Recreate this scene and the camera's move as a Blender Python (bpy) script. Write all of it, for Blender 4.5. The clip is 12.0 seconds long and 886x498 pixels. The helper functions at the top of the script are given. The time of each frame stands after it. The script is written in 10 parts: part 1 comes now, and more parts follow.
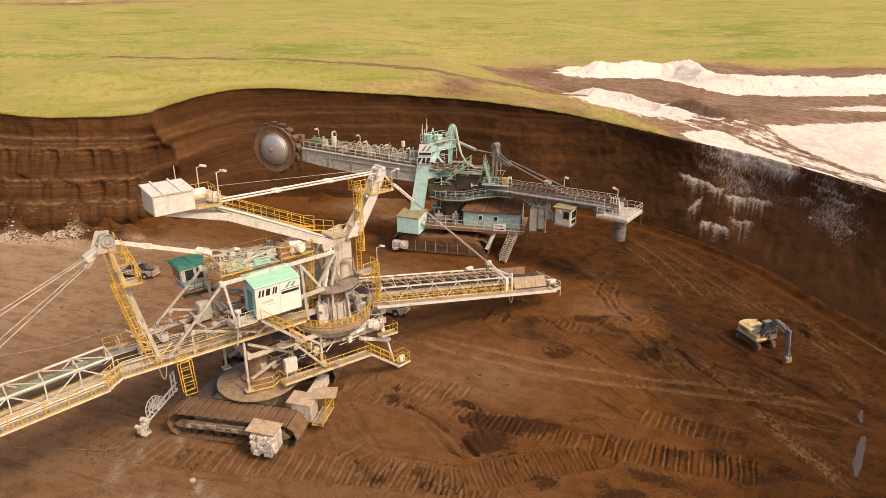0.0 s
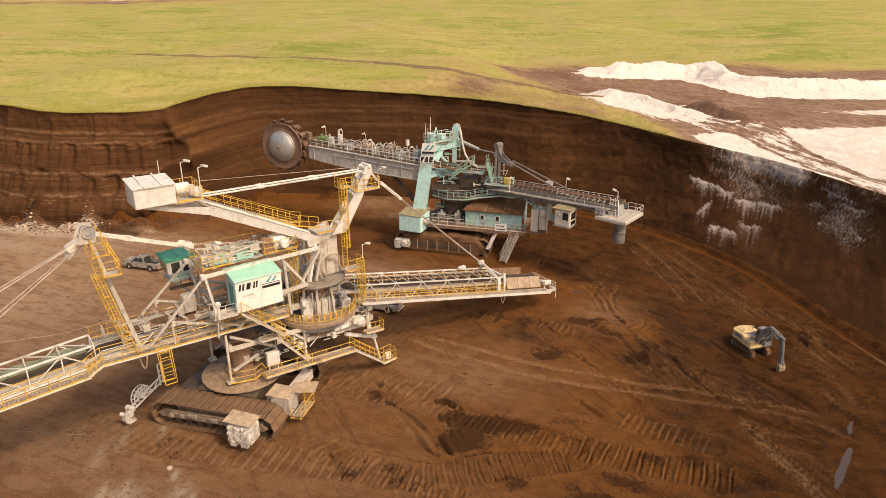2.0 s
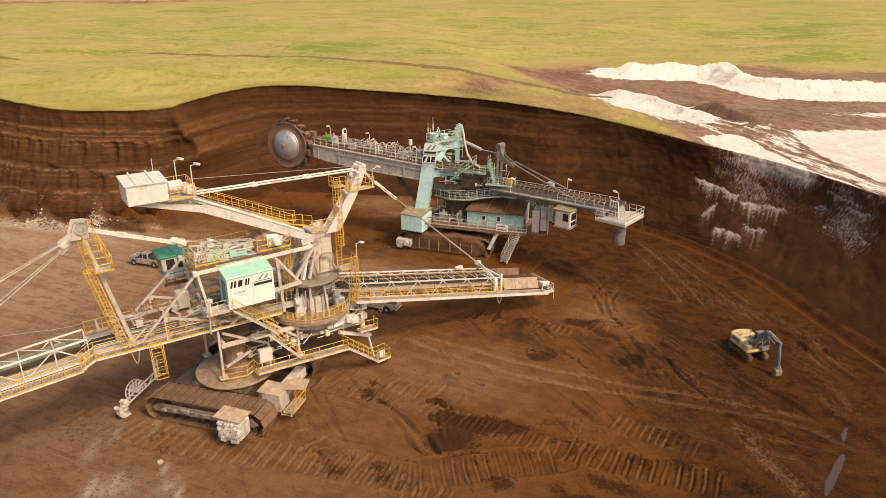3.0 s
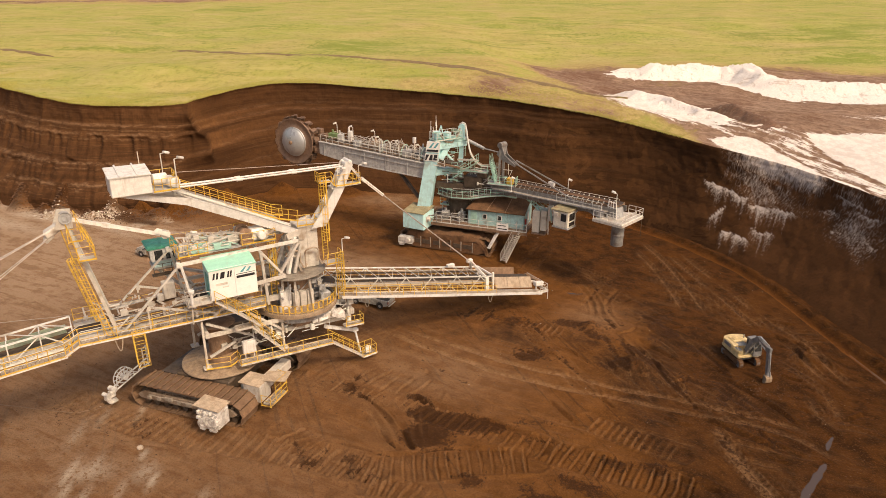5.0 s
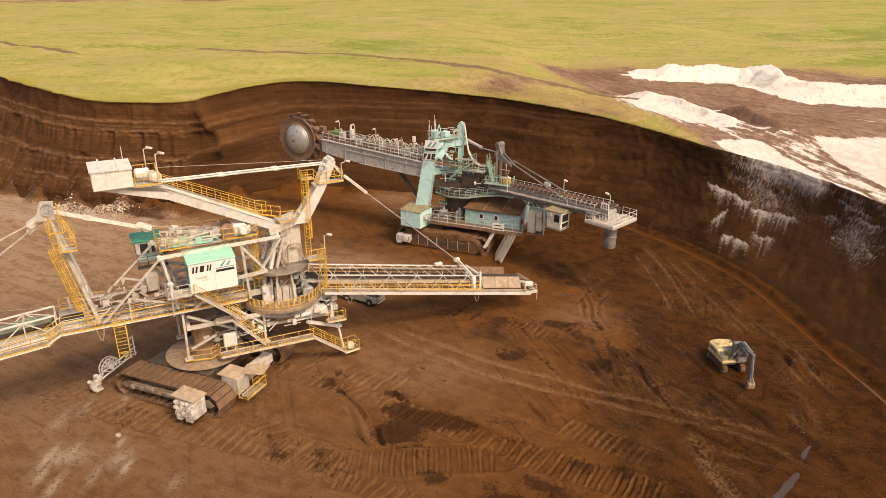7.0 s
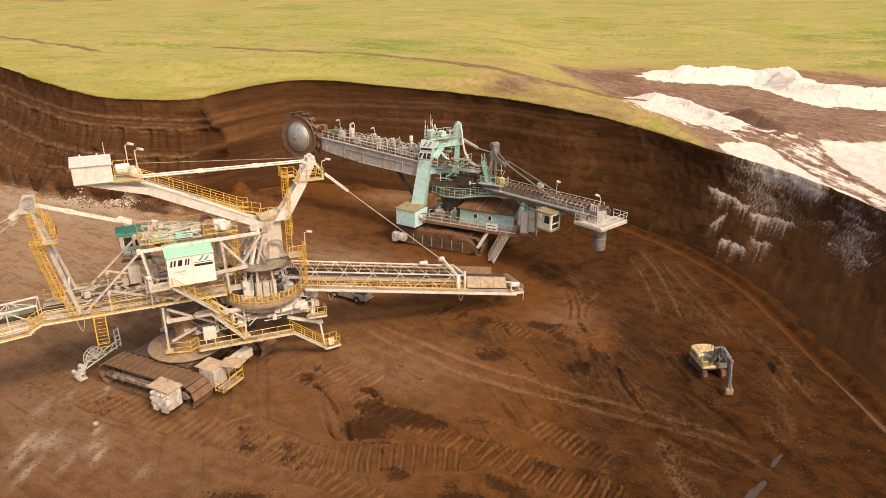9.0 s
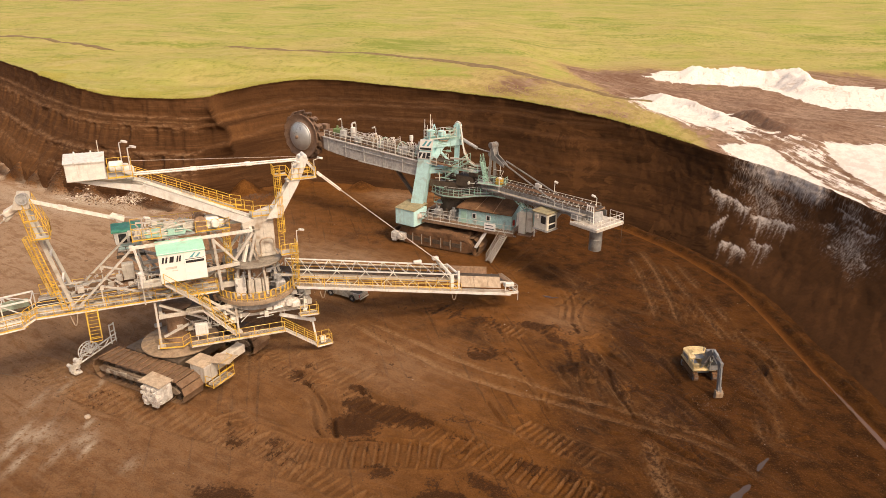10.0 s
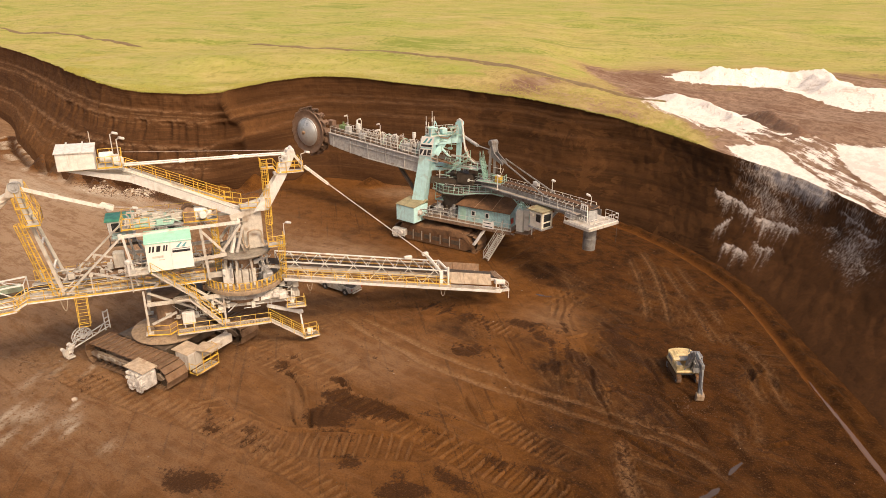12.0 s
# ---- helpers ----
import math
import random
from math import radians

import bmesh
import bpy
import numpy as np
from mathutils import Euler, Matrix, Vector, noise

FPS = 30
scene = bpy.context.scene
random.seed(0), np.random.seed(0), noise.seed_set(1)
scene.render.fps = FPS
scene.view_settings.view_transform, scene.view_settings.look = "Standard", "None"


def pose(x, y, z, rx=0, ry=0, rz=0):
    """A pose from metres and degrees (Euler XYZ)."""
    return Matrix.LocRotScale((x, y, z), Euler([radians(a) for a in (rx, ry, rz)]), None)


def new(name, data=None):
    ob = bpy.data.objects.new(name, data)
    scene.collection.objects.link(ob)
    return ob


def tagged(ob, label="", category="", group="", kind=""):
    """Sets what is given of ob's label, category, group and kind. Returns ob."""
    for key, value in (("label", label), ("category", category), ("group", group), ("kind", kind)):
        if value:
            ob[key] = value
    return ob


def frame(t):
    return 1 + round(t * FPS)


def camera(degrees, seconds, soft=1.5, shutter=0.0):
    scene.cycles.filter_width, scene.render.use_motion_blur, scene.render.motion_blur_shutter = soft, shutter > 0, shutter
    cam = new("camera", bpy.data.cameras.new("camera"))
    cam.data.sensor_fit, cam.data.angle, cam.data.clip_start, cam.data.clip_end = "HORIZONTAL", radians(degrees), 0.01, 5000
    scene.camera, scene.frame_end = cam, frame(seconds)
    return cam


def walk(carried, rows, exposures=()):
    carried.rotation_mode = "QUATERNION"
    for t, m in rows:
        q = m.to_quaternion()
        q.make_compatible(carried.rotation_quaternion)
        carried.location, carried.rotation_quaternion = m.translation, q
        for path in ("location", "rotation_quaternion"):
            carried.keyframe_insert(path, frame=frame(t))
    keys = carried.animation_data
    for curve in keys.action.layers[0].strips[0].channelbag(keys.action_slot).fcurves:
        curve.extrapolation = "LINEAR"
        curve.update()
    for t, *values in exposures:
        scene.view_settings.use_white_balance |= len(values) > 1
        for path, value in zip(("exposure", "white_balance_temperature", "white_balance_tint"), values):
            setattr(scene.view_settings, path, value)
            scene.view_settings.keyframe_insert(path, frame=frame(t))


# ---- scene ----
cam = camera(65.7, 12.0, soft=0.3)
METRES, EYE, TILT, LEAN, TURN = 28.0, 35.7, -21.5, 0.0, 0.0
ROWS = [
    (0.0, 0.0, 0.0, 0.0, 0.0, 0.0, -0.0),
    (0.5, 0.0403, -0.0007, -0.0027, 0.61, 0.01, -0.24),
    (1.0, 0.0811, -0.0021, -0.0033, 1.32, -0.01, -0.55),
    (1.5, 0.1216, -0.0028, -0.0023, 2.09, -0.03, -0.86),
    (2.0, 0.1609, -0.0033, -0.0023, 2.84, -0.05, -1.17),
    (2.5, 0.2014, -0.0035, -0.0017, 3.59, -0.07, -1.49),
    (3.0, 0.241, -0.0036, -0.001, 4.31, -0.09, -1.79),
    (5.0, 0.4044, 0.0047, -0.0034, 7.14, -0.21, -2.95),
    (5.5, 0.4449, 0.0069, -0.0014, 7.77, -0.27, -3.22),
    (6.0, 0.4858, 0.0101, -0.0003, 8.43, -0.31, -3.49),
    (6.5, 0.5272, 0.0133, 0.0014, 9.05, -0.36, -3.74),
    (7.0, 0.5694, 0.017, 0.0036, 9.65, -0.41, -3.99),
    (9.0, 0.7387, 0.0376, 0.0148, 12.05, -0.62, -4.98),
    (9.5, 0.7815, 0.0435, 0.0177, 12.69, -0.68, -5.24),
    (10.0, 0.8239, 0.0495, 0.0201, 13.38, -0.74, -5.51),
    (10.5, 0.8672, 0.0563, 0.0215, 14.08, -0.81, -5.78),
    (11.0, 0.9085, 0.0641, 0.0213, 14.74, -0.88, -6.05),
    (11.5, 0.9506, 0.0727, 0.0214, 15.44, -0.96, -6.34),
    (12.0, 0.9931, 0.0822, 0.0233, 16.21, -1.05, -6.64),
]
walk(cam, [(t, pose(0, 0, EYE, TILT, LEAN, TURN) @ pose(METRES * x, METRES * y, METRES * z, 90 + pitch, roll, yaw)) for t, x, y, z, yaw, pitch, roll in ROWS],
     exposures=[(0.0, 0.23, 7900, 17), (7.0, 0.27, 7900, 17), (12.0, 0.37, 7900, 17)])

# ---- light: bright hazy sky with a veiled sun ----
SUN_TO = Vector((0.52, -0.42, 0.74)).normalized()
sun = new("sun", bpy.data.lights.new("sun", "SUN"))
sun.data.energy, sun.data.angle, sun.data.color = 1.7, radians(9.0), (1.0, 0.90, 0.74)
sun.matrix_world = Matrix.Translation((60, 60, 120)) @ SUN_TO.to_track_quat("Z", "Y").to_matrix().to_4x4()
world = bpy.data.worlds.new("sky")
scene.world = world
world.use_nodes = True
wn = world.node_tree
sky = wn.nodes.new("ShaderNodeTexSky")
sky.sky_type, sky.sun_disc = "NISHITA", False
sky.sun_elevation = math.asin(SUN_TO.z)
sky.sun_rotation = math.atan2(SUN_TO.x, SUN_TO.y)
sky.air_density, sky.dust_density, sky.ozone_density = 1.0, 5.0, 1.0
wn.links.new(sky.outputs[0], wn.nodes["Background"].inputs[0])
wn.nodes["Background"].inputs[1].default_value = 0.145

# ---- materials ----
def nodes_of(name):
    m = bpy.data.materials.new(name)
    m.use_nodes = True
    nt = m.node_tree
    return m, nt, nt.nodes["Principled BSDF"]


def noise_node(nt, scale, detail=4.0, rough=0.6, stretch=None, coord="Object", dist=0.0):
    tc = nt.nodes.new("ShaderNodeTexCoord")
    n = nt.nodes.new("ShaderNodeTexNoise")
    n.inputs["Scale"].default_value, n.inputs["Detail"].default_value, n.inputs["Roughness"].default_value = scale, detail, rough
    n.inputs["Distortion"].default_value = dist
    src = tc.outputs[coord]
    if stretch:
        if len(stretch) > 3:
            # turn first, so that the grain runs along that direction
            tn = nt.nodes.new("ShaderNodeMapping")
            tn.inputs["Rotation"].default_value = (0, 0, radians(-stretch[3]))
            nt.links.new(src, tn.inputs["Vector"])
            src = tn.outputs[0]
        mp = nt.nodes.new("ShaderNodeMapping")
        mp.inputs["Scale"].default_value = stretch[:3]
        nt.links.new(src, mp.inputs["Vector"])
        src = mp.outputs[0]
    nt.links.new(src, n.inputs["Vector"])
    # even out the spread, so that one set of limits suits any number of octaves
    powers = [rough ** i for i in range(int(detail) + 1)]
    k = 0.13 / (0.125 * math.sqrt(sum(p * p for p in powers)) / sum(powers))
    wide = nt.nodes.new("ShaderNodeMath")
    wide.operation = "MULTIPLY_ADD"
    nt.links.new(n.outputs["Fac"], wide.inputs[0])
    wide.inputs[1].default_value, wide.inputs[2].default_value = k, 0.5 - 0.5 * k
    return wide.outputs[0]


def ramp(nt, src, a, b, lo=0.0, hi=1.0):
    r = nt.nodes.new("ShaderNodeMapRange")
    r.interpolation_type = "SMOOTHSTEP"
    for k, v in zip(("From Min", "From Max", "To Min", "To Max"), (a, b, lo, hi)):
        r.inputs[k].default_value = v
    nt.links.new(src, r.inputs["Value"])
    return r.outputs[0]


def mix(nt, fac, a, b, mode="MIX"):
    x = nt.nodes.new("ShaderNodeMix")
    x.data_type, x.blend_type = "RGBA", mode
    for sock, val in ((x.inputs[0], fac), (x.inputs[6], a), (x.inputs[7], b)):
        if isinstance(val, bpy.types.NodeSocket):
            nt.links.new(val, sock)
        elif isinstance(val, (int, float)):
            sock.default_value = val
        else:
            sock.default_value = (*val, 1)
    return x.outputs[2]


def calc(nt, op, a, b):
    x = nt.nodes.new("ShaderNodeMath")
    x.operation = op
    for sock, val in zip(x.inputs, (a, b)):
        if isinstance(val, bpy.types.NodeSocket):
            nt.links.new(val, sock)
        else:
            sock.default_value = val
    return x.outputs[0]


def attribute(nt, name):
    a = nt.nodes.new("ShaderNodeAttribute")
    a.attribute_name = name
    return a.outputs["Fac"]


def bump(nt, bsdf, src, strength, distance):
    b = nt.nodes.new("ShaderNodeBump")
    b.inputs["Strength"].default_value, b.inputs["Distance"].default_value = strength, distance
    nt.links.new(src, b.inputs["Height"])
    nt.links.new(b.outputs[0], bsdf.inputs["Normal"])


def surface(name, base, dirt, amount=0.5, rough=0.6, metal=0.0, scale=0.9, grain=9.0, relief=0.25, vary=0.25, streak=True):
    """A painted or bare surface with stains, runs and fine grain; dirt is the colour of the stains."""
    m, nt, bs = nodes_of(name)
    coarse = noise_node(nt, scale * 0.8, 2.5, 0.5)
    fine = noise_node(nt, grain, 4, 0.6)
    soft = noise_node(nt, grain * 0.25, 5, 0.6)
    runs = noise_node(nt, 2.6, 3, 0.55, (1.4, 1.4, 0.14))
    col = mix(nt, ramp(nt, calc(nt, "ADD", calc(nt, "MULTIPLY", soft, 0.75), calc(nt, "MULTIPLY", fine, 0.25)), 0.22, 0.78), [c * (1 - vary) for c in base], [min(1, c * (1 + vary * 0.5)) for c in base])
    col = mix(nt, ramp(nt, coarse, 0.70 - 0.2 * amount, 0.98 - 0.2 * amount, 0, 0.7), col, dirt)
    if streak:
        col = mix(nt, ramp(nt, runs, 0.58, 0.88, 0, 0.8 * amount), col, dirt)
    info = nt.nodes.new("ShaderNodeObjectInfo")
    col = mix(nt, 1.0, col, mix(nt, ramp(nt, info.outputs["Random"], 0, 1), (0.86, 0.86, 0.86), (1.06, 1.05, 1.03)), "MULTIPLY")
    nt.links.new(col, bs.inputs["Base Color"])
    nt.links.new(ramp(nt, coarse, 0.3, 0.7, max(0.05, rough - 0.12), min(1, rough + 0.2)), bs.inputs["Roughness"])
    bs.inputs["Metallic"].default_value = metal
    bump(nt, bs, fine, relief, 0.012)
    return m


M_GREY = surface("grey_painted_steel", (0.58, 0.535, 0.465), (0.27, 0.18, 0.11), 0.5, 0.5, vary=0.15)
M_WHITE = surface("off_white_paint", (0.74, 0.715, 0.665), (0.35, 0.27, 0.19), 0.45, 0.45, vary=0.12)
M_GRATE = surface("dusty_grating", (0.40, 0.345, 0.28), (0.16, 0.10, 0.06), 0.6, 0.7)
M_YELLOW = surface("yellow_safety_paint", (0.76, 0.47, 0.07), (0.24, 0.13, 0.05), 0.4, 0.45)
M_TURQ = surface("turquoise_paint", (0.500, 0.800, 0.798), (0.34, 0.36, 0.30), 0.3, 0.42, vary=0.10)
M_PALE = surface("pale_grey_railing_paint", (0.70, 0.685, 0.62), (0.32, 0.24, 0.17), 0.4, 0.5, vary=0.12)
M_TURQ_D = surface("deep_turquoise_paint", (0.10, 0.36, 0.33), (0.12, 0.12, 0.09), 0.4, 0.45)
M_GREEN = surface("green_roof_paint", (0.06, 0.36, 0.24), (0.16, 0.22, 0.15), 0.35, 0.45)
M_MINT = surface("faded_mint_paint", (0.36, 0.60, 0.50), (0.32, 0.38, 0.28), 0.3, 0.5, vary=0.12)
M_STEEL = surface("blue_grey_steel", (0.42, 0.42, 0.405), (0.17, 0.11, 0.07), 0.5, 0.5, 0.1)
M_TAN = surface("tan_dusty_plate", (0.36, 0.26, 0.17), (0.18, 0.10, 0.05), 0.5, 0.7)
M_CRAWL = surface("muddy_crawler_steel", (0.25, 0.19, 0.14), (0.11, 0.06, 0.03), 0.6, 0.7, 0.1)
M_DARK = surface("dark_grimy_steel", (0.105, 0.076, 0.052), (0.05, 0.03, 0.018), 0.5, 0.6, 0.2)
M_RUST = surface("rusty_plate", (0.30, 0.19, 0.12), (0.15, 0.075, 0.035), 0.5, 0.7, 0.2)
M_BEIGE = surface("sun_bleached_plate", (0.45, 0.35, 0.25), (0.24, 0.14, 0.08), 0.5, 0.6)
M_SHOE = surface("muddy_track_plate", (0.235, 0.138, 0.078), (0.11, 0.054, 0.025), 0.5, 0.75, 0.15, 1.6)
M_RUBBER = surface("black_rubber_belt", (0.06, 0.045, 0.035), (0.14, 0.075, 0.035), 0.6, 0.8)
M_MUDTOP = surface("caked_mud", (0.16, 0.078, 0.034), (0.07, 0.033, 0.013), 0.6, 0.95, 0, 1.2, 6, 0.6)
M_AQUA = surface("pale_aqua_paint", (0.60, 0.84, 0.82), (0.40, 0.44, 0.38), 0.3, 0.42, vary=0.08)
M_WHEEL = surface("worn_wheel_plate", (0.20, 0.125, 0.083), (0.11, 0.058, 0.033), 0.5, 0.6, 0.2)
M_SLATE = surface("slate_grey_steel", (0.235, 0.225, 0.21), (0.12, 0.075, 0.045), 0.55, 0.6, 0.1)
M_FADED = surface("faded_turquoise_paint", (0.34, 0.55, 0.545), (0.25, 0.21, 0.155), 0.55, 0.5, vary=0.2)
M_SILVER = surface("worn_silver_dome", (0.50, 0.51, 0.50), (0.30, 0.24, 0.18), 0.35, 0.38, 0.5, vary=0.06, streak=False)
M_CABLE = surface("pale_steel_rope", (0.60, 0.52, 0.45), (0.30, 0.2, 0.14), 0.3, 0.5, 0.3)
M_INK = surface("black_lettering", (0.02, 0.02, 0.022), (0.06, 0.05, 0.04), 0.3, 0.5, streak=False)
M_BLUEBAR = surface("blue_emblem_paint", (0.10, 0.38, 0.42), (0.3, 0.3, 0.25), 0.3, 0.5, streak=False)
M_SIGN = surface("clean_white_enamel", (0.80, 0.79, 0.75), (0.55, 0.50, 0.43), 0.25, 0.35, vary=0.05)
M_OLIVE = surface("dull_olive_paint", (0.17, 0.26, 0.10), (0.16, 0.13, 0.07), 0.45, 0.6)
M_CREAM = surface("cream_sheet", (0.78, 0.74, 0.62), (0.45, 0.36, 0.25), 0.35, 0.5, vary=0.10)
M_LID = surface("dusty_olive_lid", (0.30, 0.26, 0.15), (0.20, 0.12, 0.06), 0.6, 0.85, 0, 1.2, 6, 0.4)
M_ROOF = surface("mint_green_roof_paint", (0.30, 0.62, 0.49), (0.34, 0.44, 0.34), 0.25, 0.45, vary=0.08)
M_CARWHITE = surface("white_band_paint", (0.74, 0.73, 0.69), (0.42, 0.34, 0.25), 0.3, 0.3)
M_CAR = surface("silver_grey_car_paint", (0.47, 0.46, 0.42), (0.28, 0.20, 0.13), 0.45, 0.25, 0.3)
M_CRUST = surface("crusted_grey_fitting", (0.36, 0.31, 0.25), (0.14, 0.085, 0.05), 0.6, 0.7)
M_DISC = surface("dark_worn_disc_plate", (0.27, 0.235, 0.19), (0.11, 0.07, 0.04), 0.5, 0.6, 0.1)
M_CARGREY = surface("dark_plastic", (0.035, 0.032, 0.03), (0.10, 0.06, 0.035), 0.5, 0.55)
M_EXYEL = surface("pale_yellow_machine_paint", (0.76, 0.58, 0.29), (0.35, 0.21, 0.10), 0.4, 0.45)
M_EXGREY = surface("charcoal_machine_paint", (0.22, 0.22, 0.215), (0.13, 0.075, 0.04), 0.45, 0.45)
M_CONC = surface("pale_machinery_housing", (0.66, 0.62, 0.56), (0.26, 0.17, 0.11), 0.5, 0.6, 0, 1.8)
M_NET = surface("pale_green_net", (0.36, 0.44, 0.34), (0.28, 0.25, 0.18), 0.4, 0.9)
M_RED = surface("red_enamel", (0.45, 0.05, 0.03), (0.2, 0.08, 0.05), 0.3, 0.4)


def glass_material():
    m, nt, bs = nodes_of("dark_window_glass")
    bs.inputs["Base Color"].default_value = (0.03, 0.032, 0.032, 1)
    bs.inputs["Roughness"].default_value = 0.08
    nt.links.new(ramp(nt, noise_node(nt, 1.2), 0.3, 0.8, 0.05, 0.3), bs.inputs["Roughness"])
    return m


M_GLASS = glass_material()


def soil_material():
    m, nt, bs = nodes_of("brown_pit_soil")
    big = noise_node(nt, 0.11, 9, 0.72, dist=0.6)
    mid = noise_node(nt, 0.55, 9, 0.74)
    fine = noise_node(nt, 6.0, 8, 0.78)
    clump = noise_node(nt, 2.2, 9, 0.78)
    lines = noise_node(nt, 0.7, 8, 0.74, (0.22, 1.3, 1, -20), dist=0.8)
    lines2 = noise_node(nt, 0.8, 5, 0.7, (0.06, 2.2, 1, -62), dist=0.25)
    coal = attribute(nt, "coal")
    pale = attribute(nt, "pale")
    col = mix(nt, ramp(nt, mid, 0.30, 0.70), (0.168, 0.0618, 0.0120), (0.227, 0.0868, 0.0178))
    col = mix(nt, calc(nt, "MULTIPLY", ramp(nt, lines, 0.56, 0.76, 0, 0.5), ramp(nt, big, 0.4, 0.6)), col, (0.24, 0.105, 0.036))
    col = mix(nt, ramp(nt, lines2, 0.66, 0.82, 0, 0.55), col, (0.062, 0.021, 0.0048))
    # darker peaty soil, in patches with ragged edges that spread towards the coal
    spread = calc(nt, "ADD", big, calc(nt, "ADD", calc(nt, "MULTIPLY", coal, 0.46), calc(nt, "MULTIPLY", calc(nt, "SUBTRACT", clump, 0.5), 0.16)))
    peat = mix(nt, ramp(nt, mid, 0.35, 0.66), (0.035, 0.0126, 0.0028), (0.091, 0.0332, 0.0070))
    col = mix(nt, calc(nt, "MULTIPLY", coal, 0.75), col, mix(nt, ramp(nt, mid, 0.30, 0.70), (0.066, 0.0235, 0.0046), (0.096, 0.0352, 0.0072)))
    col = mix(nt, calc(nt, "MULTIPLY", ramp(nt, spread, 0.62, 0.95, 0, 0.8), ramp(nt, coal, 0.0, 0.5, 0.35, 1.0)), col, peat)
    col = mix(nt, calc(nt, "MULTIPLY", coal, ramp(nt, noise_node(nt, 0.5, 7, 0.7, (0.3, 1.4, 1, -40), dist=0.6), 0.55, 0.75, 0, 0.4)), col, (0.170, 0.060, 0.0110))
    col = mix(nt, ramp(nt, clump, 0.58, 0.80, 0, 0.45), col, mix(nt, 0.6, col, (0.026, 0.010, 0.003)))
    col = mix(nt, ramp(nt, clump, 0.40, 0.22, 0, 0.4), col, mix(nt, 0.6, col, (0.27, 0.12, 0.034)))
    # pale track marks, with the light painted on the imprint crests
    col = mix(nt, calc(nt, "MULTIPLY", attribute(nt, "track"), ramp(nt, clump, 0.36, 0.70, 1.0, 0.3)), col, (0.35, 0.195, 0.095))
    col = mix(nt, calc(nt, "MULTIPLY", pale, ramp(nt, calc(nt, "ADD", calc(nt, "MULTIPLY", lines, 0.6), calc(nt, "MULTIPLY", mid, 0.5)), 0.36, 0.66, 0.55, 1.0)), col, (0.47, 0.312, 0.196))
    # damp soil, plus the shade painted into the imprint slits
    wet_shade = ramp(nt, calc(nt, "ADD", attribute(nt, "damp_shade"), calc(nt, "ADD", calc(nt, "MULTIPLY", calc(nt, "SUBTRACT", mid, 0.5), 0.6), calc(nt, "MULTIPLY", calc(nt, "SUBTRACT", clump, 0.5), 0.25))), 0.30, 0.54)
    col = mix(nt, calc(nt, "MULTIPLY", wet_shade, 0.85), col, (0.052, 0.0195, 0.0055))
    col = mix(nt, calc(nt, "MULTIPLY", attribute(nt, "red"), ramp(nt, clump, 0.3, 0.7, 0.95, 0.6)), col, (0.225, 0.080, 0.0185))
    col = mix(nt, calc(nt, "MULTIPLY", attribute(nt, "white"), ramp(nt, clump, 0.28, 0.46)), col, (0.58, 0.46, 0.34))
    col = mix(nt, ramp(nt, fine, 0.45, 0.75, 0.0, 0.4), col, mix(nt, 0.6, col, (0.04, 0.015, 0.0045)))
    col = mix(nt, ramp(nt, fine, 0.36, 0.22, 0.0, 0.5), col, mix(nt, 0.5, col, (0.34, 0.17, 0.07)))
    nt.links.new(col, bs.inputs["Base Color"])
    nt.links.new(ramp(nt, wet_shade, 0, 1, 0.95, 0.7), bs.inputs["Roughness"])
    bs.inputs["Specular IOR Level"].default_value = 0.12
    hgt = calc(nt, "ADD", calc(nt, "MULTIPLY", fine, 0.5), mid)
    bump(nt, bs, calc(nt, "ADD", hgt, clump), 1.0, 0.11)
    return m


